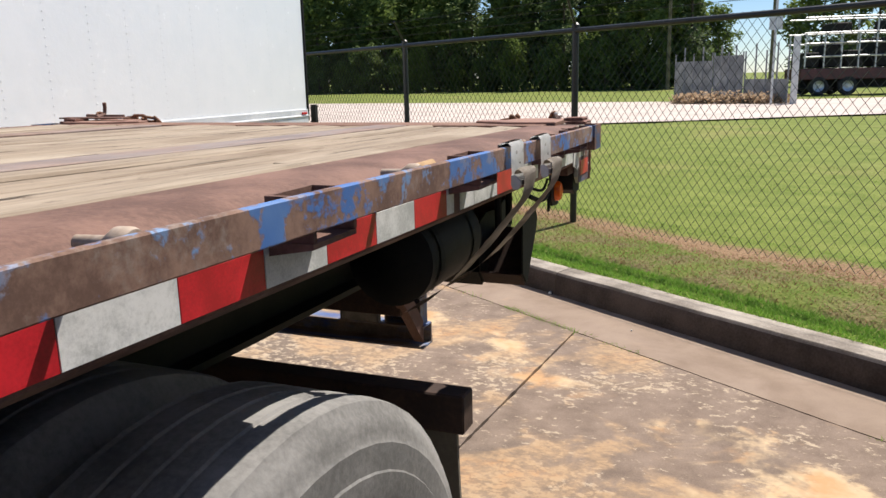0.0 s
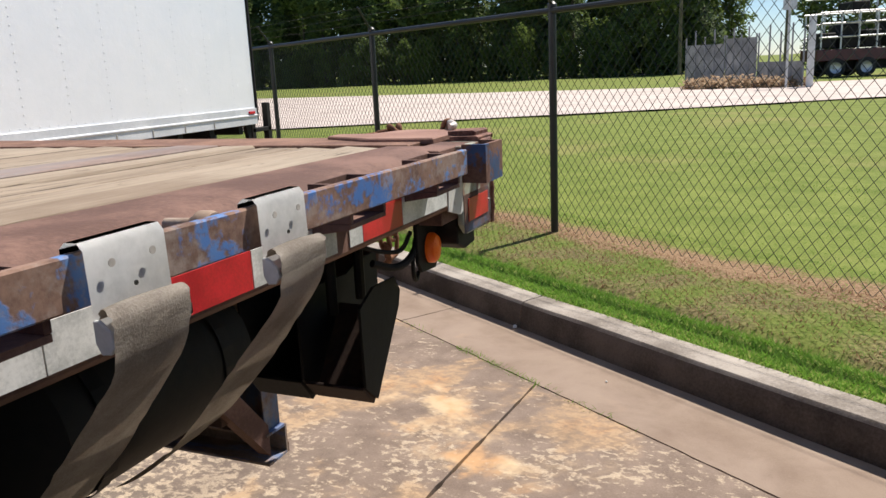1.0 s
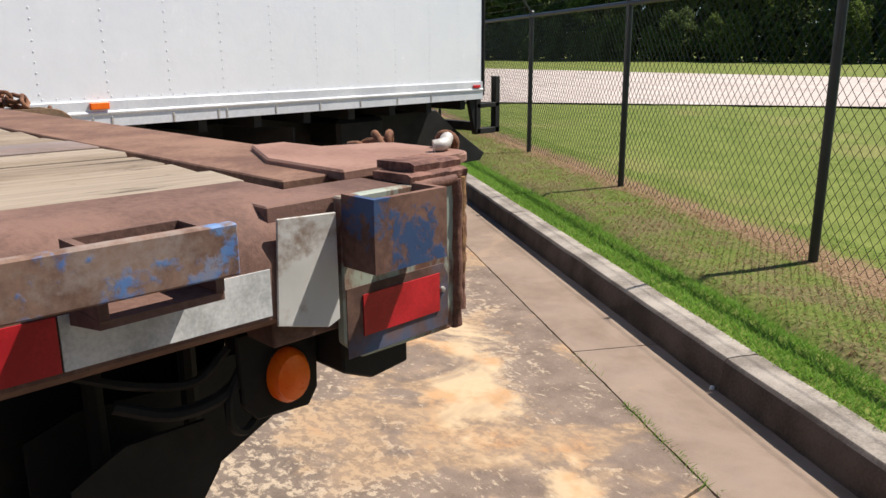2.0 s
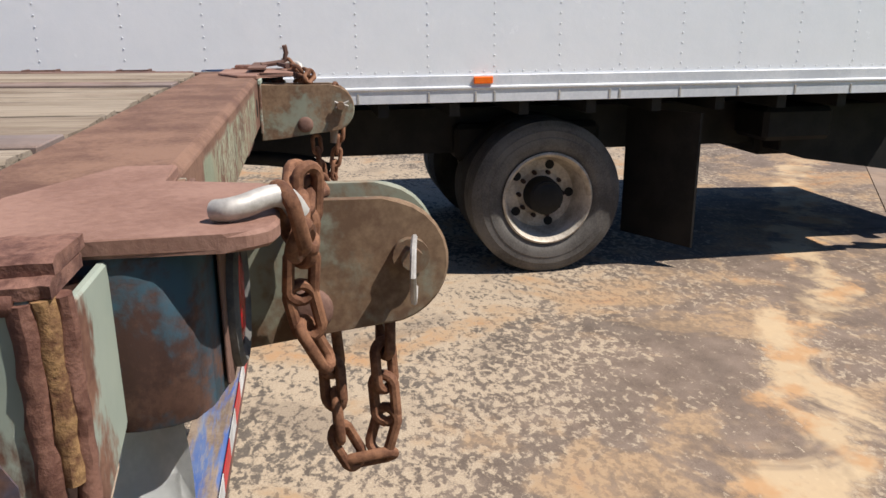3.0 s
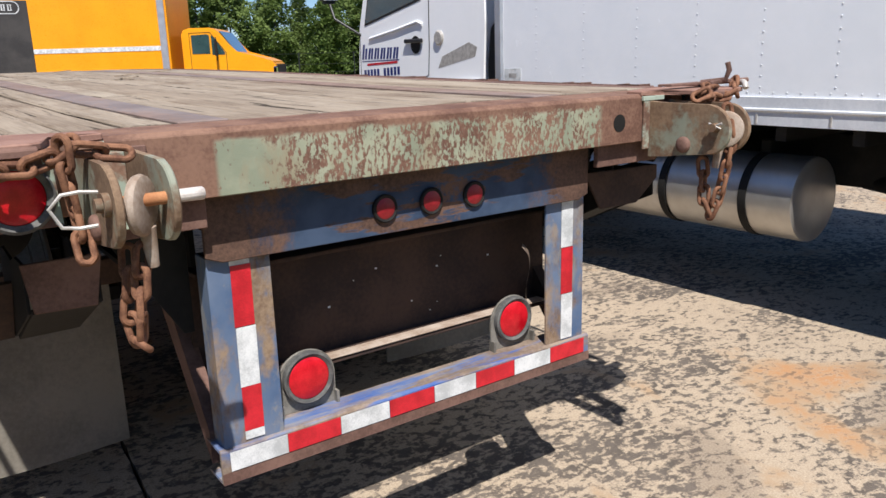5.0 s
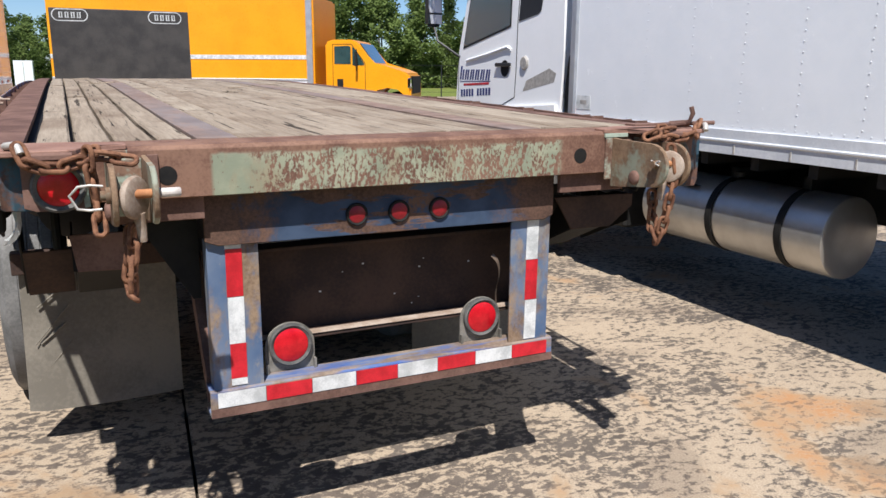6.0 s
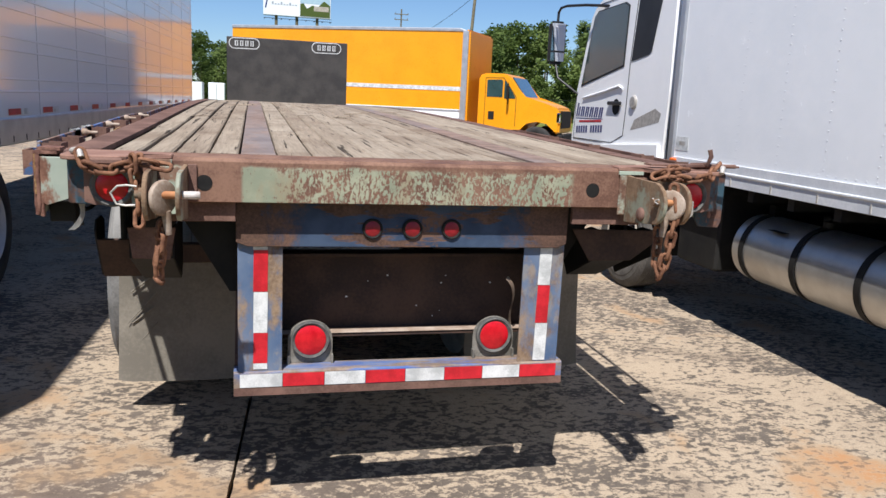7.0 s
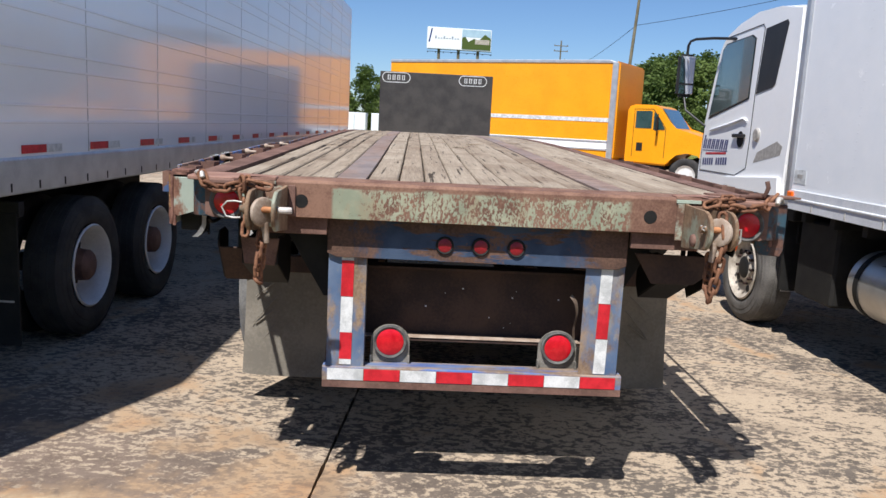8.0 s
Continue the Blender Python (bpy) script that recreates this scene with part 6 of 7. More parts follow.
cab_panel("quarter_panel", quarter, M_dark_glass_frame, 0.002, "black quarter panel", 0.003)
bm = B()
tube(bm, [(CX0 - 0.001, y, z) for y, z in door_line], 0.004, 6)
part("door_gap", bm, M_black, cab)
bm = B()
tube(bm, [(CX0 - 0.004, 4.86, 1.70), (CX0 - 0.008, 4.4, 1.76), (CX0 - 0.008, 4.06, 1.815), (CX0 - 0.004, 3.99, 1.79)], 0.013, 6)
part("door_crease", bm, M_cabwhite, cab, smooth=True)
bm = B()
lathe(bm, [(-0.004, 0.075), (-0.002, 0.07), (0.0, 0.02)], "x", (CX0 - 0.001, 4.10, 1.625), 20)
part("handle_recess", bm, M_black, cab, "dark handle recess")
bm = B()
box(bm, CX0 - 0.03, CX0 - 0.008, 3.975, 4.25, 1.640, 1.676)
part("door_handle", bm, M_dark_glass_frame, cab, "black door handle", bevel=0.008)
bm = B()
lathe(bm, [(-0.02, 0.001), (-0.02, 0.05), (-0.008, 0.062), (0.0, 0.062)], "x", (CX0, 3.755, 1.672), 20)
part("fuel_cap", bm, M_zinc, cab, "grey round cap", smooth=True)
cab_panel("scuff_patch", [(3.78, 1.425), (3.72, 1.52), (3.36, 1.625), (3.255, 1.585), (3.285, 1.512)], M_zinc, 0.0005, "grey rub mark", 0.001)
cab_panel("sill_step", [(4.30, 1.19), (4.34, 1.26), (3.22, 1.33), (3.20, 1.18), (3.95, 1.18)], M_cabwhite, 0.002, "", 0.03)
# door emblem as plain shapes: bold slanted bars, thin red line, row of small bars
for k in range(6):
    y0 = 5.02 - 0.108 * k
    hgt = 0.135 if k == 0 else 0.10
    cab_panel("emblem_bar", [(y0, 1.515), (y0 - 0.036, 1.515), (y0 - 0.066, 1.515 + hgt), (y0 - 0.030, 1.515 + hgt)], M_navy, 0.001, "", 0.001)
    cab_panel("emblem_bar", [(y0 - 0.052, 1.515), (y0 - 0.086, 1.515), (y0 - 0.108, 1.515 + 0.10), (y0 - 0.074, 1.515 + 0.10)], M_navy, 0.001, "", 0.001)
cab_panel("emblem_line", [(4.93, 1.455), (4.40, 1.475), (4.40, 1.495), (4.93, 1.475)], M_red, 0.001, "", 0.001)
cab_panel("emblem_line", [(5.02, 1.492), (4.37, 1.502), (4.37, 1.509), (5.02, 1.499)], M_navy, 0.001, "", 0.001)
for k in range(11):
    if k == 5:
        continue
    y0 = 4.99 - 0.058 * k
    cab_panel("number_bar", [(y0, 1.345 + 0.003 * k), (y0 - 0.040, 1.345 + 0.003 * k), (y0 - 0.040, 1.415 + 0.003 * k), (y0, 1.415 + 0.003 * k)], M_navy, 0.001, "", 0.001)
# windscreen, lamps, mirror
bm = B()
prism(bm, [(5.072, 1.83), (5.079, 1.84), (4.835, 2.49), (4.826, 2.48)], "x", CX0 + 0.12, CX1 - 0.12)
part("windscreen", bm, M_cabglass, cab, "dark raked windscreen")
bm = B()
lathe(bm, [(0.0, 0.045), (0.05, 0.035), (0.065, 0.01), (0.066, 0.001)], "z", (CX0 + 0.12, 4.62, 2.635), 14)
part("roof_lamp", bm, M_amber, cab, "amber roof marker lamp", smooth=True)
bm = B()
tube(bm, [(CX0 + 0.02, 4.40, 2.565), (CX0 - 0.10, 4.75, 2.60), (CX0 - 0.15, 5.12, 2.625), (CX0 - 0.15, 5.28, 2.62), (CX0 - 0.15, 5.34, 2.58), (CX0 - 0.15, 5.35, 2.47)], 0.014, 8)
tube(bm, [(CX0 - 0.15, 5.33, 2.05), (CX0 - 0.14, 5.26, 1.90), (CX0, 5.02, 1.74)], 0.012, 8)
arm = part("mirror_arm", bm, M_dark_glass_frame, cab, "black mirror arm", smooth=True)
bm = B()
box(bm, CX0 - 0.245, CX0 - 0.06, 5.30, 5.38, 2.045, 2.49)
mir = part("mirror_head", bm, M_dark_glass_frame, arm, "tall black mirror housing", bevel=0.03, segments=3)
bm = B()
box(bm, CX0 - 0.228, CX0 - 0.078, 5.295, 5.2985, 2.185, 2.465)
box(bm, CX0 - 0.228, CX0 - 0.078, 5.295, 5.2985, 2.075, 2.165)
part("mirror_glass", bm, M_mirror, arm, "mirror glass")
bm = B()
box(bm, CX0 + 0.05, CX1 - 0.05, 4.98, 5.18, 0.45, 0.80)
part("front_bumper", bm, M_cabwhite, cab, "white bumper", bevel=0.04, segments=2)
bar("cab_floor", truck, M_black, CX0 + 0.1, CX1 - 0.1, 3.05, 4.9, 0.80, 1.12, 0.02)
bm = B()
prism(bm, [(2.96, 1.0), (3.15, 1.0), (3.15, 1.45), (3.12, 1.72), (3.06, 1.78), (3.0, 1.70), (2.96, 1.5)], "x", CX0 + 0.02, CX0 + 0.9)
part("air_intake", bm, M_black, truck, "black air intake behind the cab", bevel=0.01)
bar("mud_guard", truck, M_black, CX0 + 0.02, CX0 + 0.34, 3.06, 3.10, 0.42, 1.14, 0.003, "black wheel-arch flap")
bar("grey_box", truck, M_alu, CX0 + 0.06, CX0 + 0.2, 3.11, 3.13, 0.40, 0.95, 0.003)


# ---- long white semi-trailer on the other side ----
van = thing("semi_trailer", "long white enclosed semi-trailer with red and white reflective tape", "trailer", pose(-2.52, 2.4, 0, 0, 0, -3.15))
V0, V1 = -3.25, 12.95
bm = B()
box(bm, -2.58, -0.002, V0, V1, 1.29, 4.10)
part("van_body", bm, M_vanside, van, "white sheet-and-post van body", bevel=0.015)
bm = B()
prism(bm, [(-0.05, 1.10), (0.0, 1.10), (0.006, 1.11), (0.006, 1.30), (0.0, 1.318), (-0.05, 1.318)], "y", V0, V1)
part("bottom_rail", bm, M_alu, van, "grey aluminium bottom rail", bevel=0.002)
pts, y = [], V0 + 0.1
while y < V1:
    pts.append((0.0065, y, 1.305))
    y += 0.05
rivets("rail_rivets", pts, (1, 0, 0), van, M_alu, 0.006)
pts = []
k = 0
y = 0.04 - 1.27 * 2
while y < V1:
    bar("panel_joint", van, M_alu, -0.004, 0.0008, y - 0.003, y + 0.003, 1.32, 4.05, 0.0)
    z = 1.36
    while z < 4.0:
        pts += [(0.0015, y - 0.006, z)]
        z += 0.06
    y += 1.27
rivets("panel_rivets", pts, (1, 0, 0), van, M_alu, 0.006)
for z in [1.52 + 0.325 * k + d for k in range(8) for d in (0.0, 0.1)]:
    bar("panel_ridge", van, M_vanside, -0.004, 0.005, V0 + 0.02, V1 - 0.02, z - 0.008, z + 0.008, 0.003)
v_r, v_w = tape_mesh("van_tape_red", 0.28, 0.05, "x", M_red), tape_mesh("van_tape_white", 0.19, 0.05, "x", M_white_tape)
for k in range(19):
    y = -3.40 + 0.865 * k
    if y < V1 - 0.4:
        piece("van_tape", v_r, van, pose(0.003, y, 1.335))
        piece("van_tape", v_w, van, pose(0.003, y + 0.282, 1.335))
y = V0 + 0.15
while y < V1:
    bar("rail_foot", van, M_black, 0.0065, 0.008, y - 0.008, y + 0.008, 1.12, 1.17, 0.0)
    y += 0.31
bar("van_floor", van, M_black, -2.55, -0.03, V0 + 0.02, V1 - 0.02, 1.20, 1.28, 0.0)
for wy in (0.12, 1.37):
    wheel_parts(van, (-0.16, wy, 0.5), 1, M_steelrim, M_rust, M_rubber, dish=0.17, holes=5)
    wheel_parts(van, (-2.38, wy, 0.5), -1, M_steelrim, M_rust, M_rubber, dish=0.17, holes=5)
    bm = B()
    tyre(bm, (-0.52, wy, 0.5))
    part("inner_wheel", bm, M_rubber, van, smooth=True)
    bm = B()
    rod(bm, (-2.4, wy, 0.5), (-0.2, wy, 0.5), 0.07, 12)
    part("van_axle", bm, M_black, van, smooth=True)
for x in (-0.75, -1.8):
    bar("slider_beam", van, M_black, x - 0.06, x + 0.06, -1.0, 2.6, 0.85, 1.19, 0.005)
bar("van_mud_flap", van, M_black, -0.62, -0.03, -0.83, -0.815, 0.17, 0.98, 0.002, "black rubber mud flap with pale stripe")
bar("flap_stripe", van, M_zinc, -0.60, -0.06, -0.833, -0.831, 0.44, 0.452, 0.0)
bar("flap_bar", van, M_black, -0.7, -0.02, -0.82, -0.76, 0.96, 1.05, 0.003)
bm = B()
for x in (-0.5, -2.1):
    box(bm, x - 0.05, x + 0.05, V0 + 0.02, V0 + 0.1, 0.55, 1.12)
box(bm, -2.5, -0.1, V0, V0 + 0.1, 0.50, 0.60)
part("rear_guard", bm, M_black, van, bevel=0.004)
for x in (-0.35, -2.2):
    bm = B()
    box(bm, x - 0.07, x + 0.07, 9.9, 10.05, 0.1, 1.2)
    box(bm, x - 0.15, x + 0.15, 9.83, 10.12, 0.0, 0.1)
    part("landing_leg", bm, M_black, van, bevel=0.004)


# ---- yellow box truck across the lot ----
yt = thing("yellow_box_truck", "yellow box truck with conventional hooded cab and white stripe", "truck", pose(5.63, 19.95, 0, 0, 0, -32.8))
bm = B()
box(bm, -8.1, -0.12, 0.0, 2.44, 0.80, 3.62)
part("cargo_body", bm, M_yellow, yt, "yellow cargo body", bevel=0.02)
bm = B()
prism(bm, [(-8.1, 3.61), (-0.1, 3.61), (-0.1, 3.65), (-0.3, 3.71), (-8.1, 3.71)], "y", -0.03, 2.47)
part("roof_rail", bm, M_alu, yt, "grey roof cap", bevel=0.02)
bm = B()
box(bm, -0.14, 0.02, -0.03, 2.47, 0.80, 3.67)
part("front_cap", bm, M_yellow, yt, "yellow front panel", bevel=0.06, segments=3)
bm = B()
box(bm, -0.20, -0.02, -0.042, 0.02, 0.80, 3.63)
part("corner_post", bm, M_alu, yt, "grey aluminium corner post", bevel=0.01)
bar("side_stripe", yt, M_white_tape, -8.08, -0.21, -0.012, -0.002, 1.90, 2.02, 0.002, "white side stripe")
bar("low_stripe", yt, M_white, -8.08, -0.21, -0.014, -0.002, 1.06, 1.36, 0.002, "white lower band")
bar("low_rail", yt, M_alu, -8.08, -0.21, -0.03, -0.002, 1.30, 1.345, 0.002)
bar("low_rail", yt, M_alu, -8.08, -0.21, -0.03, -0.002, 1.07, 1.11, 0.002)
ycab_prof = [(0.28, 0.75), (0.28, 2.36), (0.42, 2.46), (1.10, 2.46), (1.25, 2.38), (1.70, 1.78), (2.45, 1.62), (2.72, 1.52), (2.78, 1.25), (2.78, 0.80), (2.62, 0.80), (2.58, 0.98), (2.42, 1.12), (2.10, 1.17), (1.78, 1.10), (1.62, 0.95), (1.55, 0.72)]
bm = B()
prism(bm, ycab_prof, "y", 0.22, 2.2)
ycab = part("cab", bm, M_yellow, yt, "yellow hooded cab", bevel=0.05, segments=2)
for nm, poly, mt in (("door_window", [(0.55, 1.78), (0.55, 2.27), (0.98, 2.29), (1.03, 2.25), (1.03, 1.78)], M_cabglass), ("vent_window", [(1.08, 1.75), (1.08, 2.26), (1.16, 2.2), (1.42, 1.80), (1.42, 1.75)], M_cabglass)):
    bm = B()
    prism(bm, poly, "y", 0.212, 0.218)
    part(nm, bm, mt, ycab, "dark cab window")
bm = B()
prism(bm, [(1.275, 2.37), (1.295, 2.37), (1.70, 1.82), (1.68, 1.80)], "y", 0.34, 2.08)
part("windscreen", bm, M_cabglass, ycab, "dark windscreen")
bm = B()
tube(bm, [(0.5, 0.216, 0.95), (0.5, 0.216, 2.33), (1.05, 0.216, 2.34), (1.45, 0.216, 1.80), (1.45, 0.216, 0.95)], 0.008, 6)
part("door_gap", bm, M_black, ycab)
bar("door_mark", ycab, M_black, 0.62, 0.80, 0.212, 0.217, 1.12, 1.36, 0.0, "small dark door emblem")
bar("grille", ycab, M_black, 2.75, 2.80, 0.45, 1.95, 0.95, 1.45, 0.01, "black grille")
bm = B()
box(bm, 2.66, 2.795, 0.21, 0.45, 1.10, 1.40)
part("headlamp", bm, M_mirror, ycab, "headlamp", bevel=0.03)
bar("bumper", ycab, M_black, 2.72, 2.92, 0.2, 2.22, 0.48, 0.78, 0.03, "dark bumper")
bm = B()
tube(bm, [(1.2, 0.2, 2.2), (1.25, 0.02, 2.15), (1.25, 0.02, 1.7), (1.2, 0.2, 1.6)], 0.014, 6)
box(bm, 1.2, 1.26, -0.05, 0.06, 1.72, 2.12)
part("mirror", bm, M_black, ycab, "black side mirror")


def y_wheel(x, y, out, dish):
    bm = B()
    lathe(bm, [(-0.11, 0.29), (-0.13, 0.33), (-0.135, 0.44), (-0.10, 0.49), (0.10, 0.49), (0.135, 0.44), (0.13, 0.33), (0.11, 0.29)], "y", (x, y, 0.49), 36)
    w = part("wheel", bm, M_rubber, yt, "black tyre", smooth=True)
    bm = B()
    lathe(bm, [(out * 0.12, 0.29), (out * 0.09, 0.25), (out * (0.12 - dish), 0.23), (out * (0.12 - dish), 0.12), (out * 0.12, 0.08), (out * 0.125, 0.001)], "y", (x, y, 0.49), 28)
    part("rim", bm, M_steelrim, w, "pale steel rim", smooth=True)


for x, y, out, d in ((2.10, 0.38, -1, 0.05), (2.10, 2.05, 1, 0.05), (-5.6, 0.16, -1, 0.16), (-5.6, 2.28, 1, 0.16)):
    y_wheel(x, y, out, d)
for y in (0.8, 1.64):
    bar("chassis_beam", yt, M_black, -8.0, 2.6, y - 0.05, y + 0.05, 0.60, 0.82, 0.0)
bar("fuel_tank", yt, M_black, 0.45, 1.45, 0.3, 0.7, 0.42, 0.76, 0.04, "black fuel tank")


# ---- distance: trees, poles, billboard, parked things ----
def foliage(bm_name, centres, per, size, material, rn, flat=0.8):
    verts, faces = [], []
    for c, rad in centres:
        for _ in range(per):
            d = Vector((rn.gauss(0, 1), rn.gauss(0, 1), rn.gauss(0, flat)))
            p = Vector(c) + d.normalized() * rad * (rn.random() ** 0.45)
            u = Vector((rn.uniform(-1, 1), rn.uniform(-1, 1), rn.uniform(-0.6, 0.6))).normalized()
            v = u.orthogonal().normalized()
            v = (v + 0.6 * u.cross(v) * rn.uniform(-1, 1)).normalized()
            s = size * rn.uniform(0.55, 1.3)
            b = len(verts)
            verts += [p - u * s, p + v * s * 0.5, p + u * s, p - v * s * 0.45]
            faces.append((b, b + 1, b + 2, b + 3))
    me = bpy.data.meshes.new(bm_name)
    me.from_pydata(verts, [], faces)
    me.materials.append(material)
    return me


def tree(seed, height, spread, pine):
    rn = random.Random(seed)
    t = thing("pine_tree" if pine else "broadleaf_tree", "tall dark green pine at the edge of the woods" if pine else "leafy green tree at the edge of the woods", "tree", group="woodland trees")
    bm = B()
    lean = (rn.uniform(-0.3, 0.3), rn.uniform(-0.3, 0.3))
    pts = [(lean[0] * (i / 8) ** 2, lean[1] * (i / 8) ** 2, height * 0.92 * i / 8 - 0.1) for i in range(9)]
    for i in range(8):
        r0, r1 = 0.17 * (1 - i / 9.5), 0.17 * (1 - (i + 1) / 9.5)
        rod(bm, pts[i], pts[i + 1], r0, 8, r1)
    centres = []
    low = 0.05
    n = 60
    for k in range(n):
        f = low + (1 - low) * (k + rn.random()) / n
        w = spread * (max(0.12, (1.02 - f)) ** 0.75 if pine else math.sin(math.pi * min(0.97, 0.24 + 0.73 * f)) ** 0.6) * rn.uniform(0.55, 1.1)
        a = rn.uniform(0, 2 * math.pi)
        d = w * rn.uniform(0.35, 1.0)
        c = (d * math.cos(a) + lean[0] * f, d * math.sin(a) + lean[1] * f, height * f)
        centres.append((c, spread * rn.uniform(0.20, 0.36)))
        if k % 3 == 0:
            rod(bm, (lean[0] * f * f, lean[1] * f * f, height * f * 0.93), c, 0.035, 5, 0.01)
    part("trunk", bm, M_bark, t)
    piece("crown", foliage("crown", centres, 85, 0.22 if pine else 0.24, M_leaf if pine else M_leaf2, rn), t)
    return t


protos = [tree(11, 11.0, 2.6, True), tree(12, 10.0, 3.4, False), tree(13, 12.0, 2.9, True), tree(14, 8.0, 3.2, False), tree(15, 9.0, 3.0, False)]
rn = random.Random(21)
spots = []
# woods beyond the road
for k in range(30):
    spots.append((4.5 + 2.6 * k + rn.uniform(-0.8, 0.8), -73 - 0.10 * k + rn.uniform(-3, 3), rn.uniform(0.95, 1.35), rn.choice((0, 1, 2, 2, 4))))
for k in range(26):
    spots.append((8.0 + 3.1 * k + rn.uniform(-1, 1), -84 + rn.uniform(-3, 3), rn.uniform(1.3, 1.75), rn.choice((0, 2, 2, 1))))
for k in range(34):
    spots.append((4.0 + 2.2 * k + rn.uniform(-1, 1), -69.5 - 0.05 * k + rn.uniform(-1, 1), rn.uniform(0.36, 0.6), 3))
for k in range(24):
    spots.append((-20.0 + 3.6 * k + rn.uniform(-1, 1), 71 + rn.uniform(-1, 1), rn.uniform(0.36, 0.55), 3))
for x, y, sc, v in ((4.2, -74, 0.85, 4), (1.9, -76, 0.72, 1), (-6.5, -72, 1.0, 1), (-10.5, -70, 1.1, 1), (-14, -74, 1.2, 4), (-19, -72, 1.1, 2), (-25, -75, 1.2, 1), (-31, -72, 1.2, 4)):
    spots.append((x, y, sc, v))
# woods in front of the trailers
for k in range(34):
    x = -26 + 3.4 * k + rn.uniform(-1, 1)
    tall = 0.60 + 0.28 * min(1.0, max(0.0, (x - 12) / 14)) + rn.uniform(-0.05, 0.10)
    spots.append((x, 74 - 0.12 * max(0, x) + rn.uniform(-3, 3), tall, rn.choice((1, 4, 3, 1, 0))))
for k in range(30):
    x = -24 + 3.9 * k + rn.uniform(-1, 1)
    tall = 0.62 + 0.30 * min(1.0, max(0.0, (x - 12) / 14)) + rn.uniform(-0.05, 0.1)
    spots.append((x, 83 - 0.12 * max(0, x) + rn.uniform(-3, 3), tall, rn.choice((1, 4, 0, 2))))
for k in range(26):
    spots.append((-20 + 4.0 * k + rn.uniform(-1, 1), 79 - 0.12 * max(0, -20 + 4 * k) + rn.uniform(-1, 1), rn.uniform(0.5, 0.62), rn.choice((1, 4, 3))))
for k in range(16):
    spots.append((58 + rn.uniform(-4, 4) + 0.6 * k, 66 - 6.0 * k + rn.uniform(-2, 2), rn.uniform(0.85, 1.15), rn.choice((0, 1, 2, 4))))
used = set()
for x, y, sc, v in spots:
    gz = 0.1 if y < 0 else -0.08
    m = pose(x, y, gz, 0, 0, rn.uniform(0, 360)) @ Matrix.Diagonal((sc, sc, sc, 1))
    if v not in used:
        used.add(v)
        protos[v].matrix_basis = m
    else:
        src = protos[v]
        keep = src.scale.copy()
        src.scale = (1, 1, 1)
        copy_thing(src, m)
        src.scale = keep


def pole(x, y, h, lean, arms, name="utility_pole"):
    p = thing(name, "weathered wooden utility pole", "pole")
    bm = B()
    rod(bm, (x, y, -0.1), (x + lean, y, h), 0.16, 12, 0.11)
    part("pole_shaft", bm, M_pole, p, smooth=True)
    for z, w in arms:
        bm = B()
        box(bm, x + lean * z / h - w / 2, x + lean * z / h + w / 2, y - 0.18, y - 0.08, z - 0.06, z + 0.06)
        for k in (-0.45, 0, 0.45):
            rod(bm, (x + lean * z / h + w * k, y - 0.13, z + 0.06), (x + lean * z / h + w * k, y - 0.13, z + 0.26), 0.04, 8)
        part("cross_arm", bm, M_pole, p)
    return p


pole(16.75, 62.0, 16.0, 1.0, ((15.2, 1.6),))
pole(21.7, 120.0, 15.1, 0.1, ((14.3, 2.2), (13.5, 2.2)))
pole(5.3, -66.0, 12.0, 0.0, ())
pole(-2.6, -62.0, 13.0, 0.0, ((12.0, 2.0),))
bm = B()
for a, b, sag in (((17.45, 62, 10.3), (36, 40, 14.2), 0.5), ((17.45, 62, 10.3), (19.9, 110, 9.4), 0.6), ((17.7, 62, 14.8), (16.2, 66, 17.0), 0.6)):
    a, b = Vector(a), Vector(b)
    tube(bm, [a.lerp(b, i / 16) - Vector((0, 0, sag * 4 * (i / 16) * (1 - i / 16))) for i in range(17)], 0.02, 4)
one("overhead_cable", bm, M_black, "dark overhead cables strung from the pole", "cable")
bm = B()
for z, dx in ((8.4, 0), (7.6, 0.2), (8.0, 0.5)):
    tube(bm, [Vector((-30, -60, z)).lerp(Vector((60, -70, z - 0.8)), i / 20) - Vector((0, 0, 2.2 * (i / 20) * (1 - i / 20))) for i in range(21)], 0.015, 4)
one("overhead_cable", bm, M_black, "thin overhead cables beyond the fence", "cable")

bb = thing("billboard", "tall roadside billboard with white panel and landscape picture", "billboard", pose(5.9, 118.0, 0.0, 0, 0, 4))
bm = B()
for x in (-3.0, 0.0, 3.0):
    rod(bm, (x, 0.6, -0.1), (x, 0.6, 12.95), 0.22, 10)
part("billboard_leg", bm, M_pole, bb)
bm = B()
box(bm, -4.9, 4.9, 0.0, 0.3, 12.7, 15.85)
panel = part("billboard_panel", bm, M_white, bb, "white poster panel", bevel=0.03)
bar("poster_sky", panel, M_sky, 0.4, 4.8, -0.02, -0.005, 14.65, 15.75, 0.0, "pale blue poster area")
bm = B()
prism(bm, [(0.4, 12.85), (4.8, 12.85), (4.8, 14.55), (3.9, 15.15), (3.0, 14.25), (2.2, 14.45), (1.4, 13.95), (0.9, 14.65), (0.4, 14.55)], "y", -0.05, -0.021)
part("poster_trees", bm, M_leaf2, panel, "dark green poster shapes")
bar("poster_house", panel, M_rim, 2.4, 4.6, -0.06, -0.051, 13.65, 14.35, 0.0)
bm = B()
prism(bm, [(-4.7, 13.65), (-4.5, 13.65), (-4.1, 15.65), (-4.3, 15.65)], "y", -0.02, -0.004)
part("poster_mark", bm, M_navy, panel)
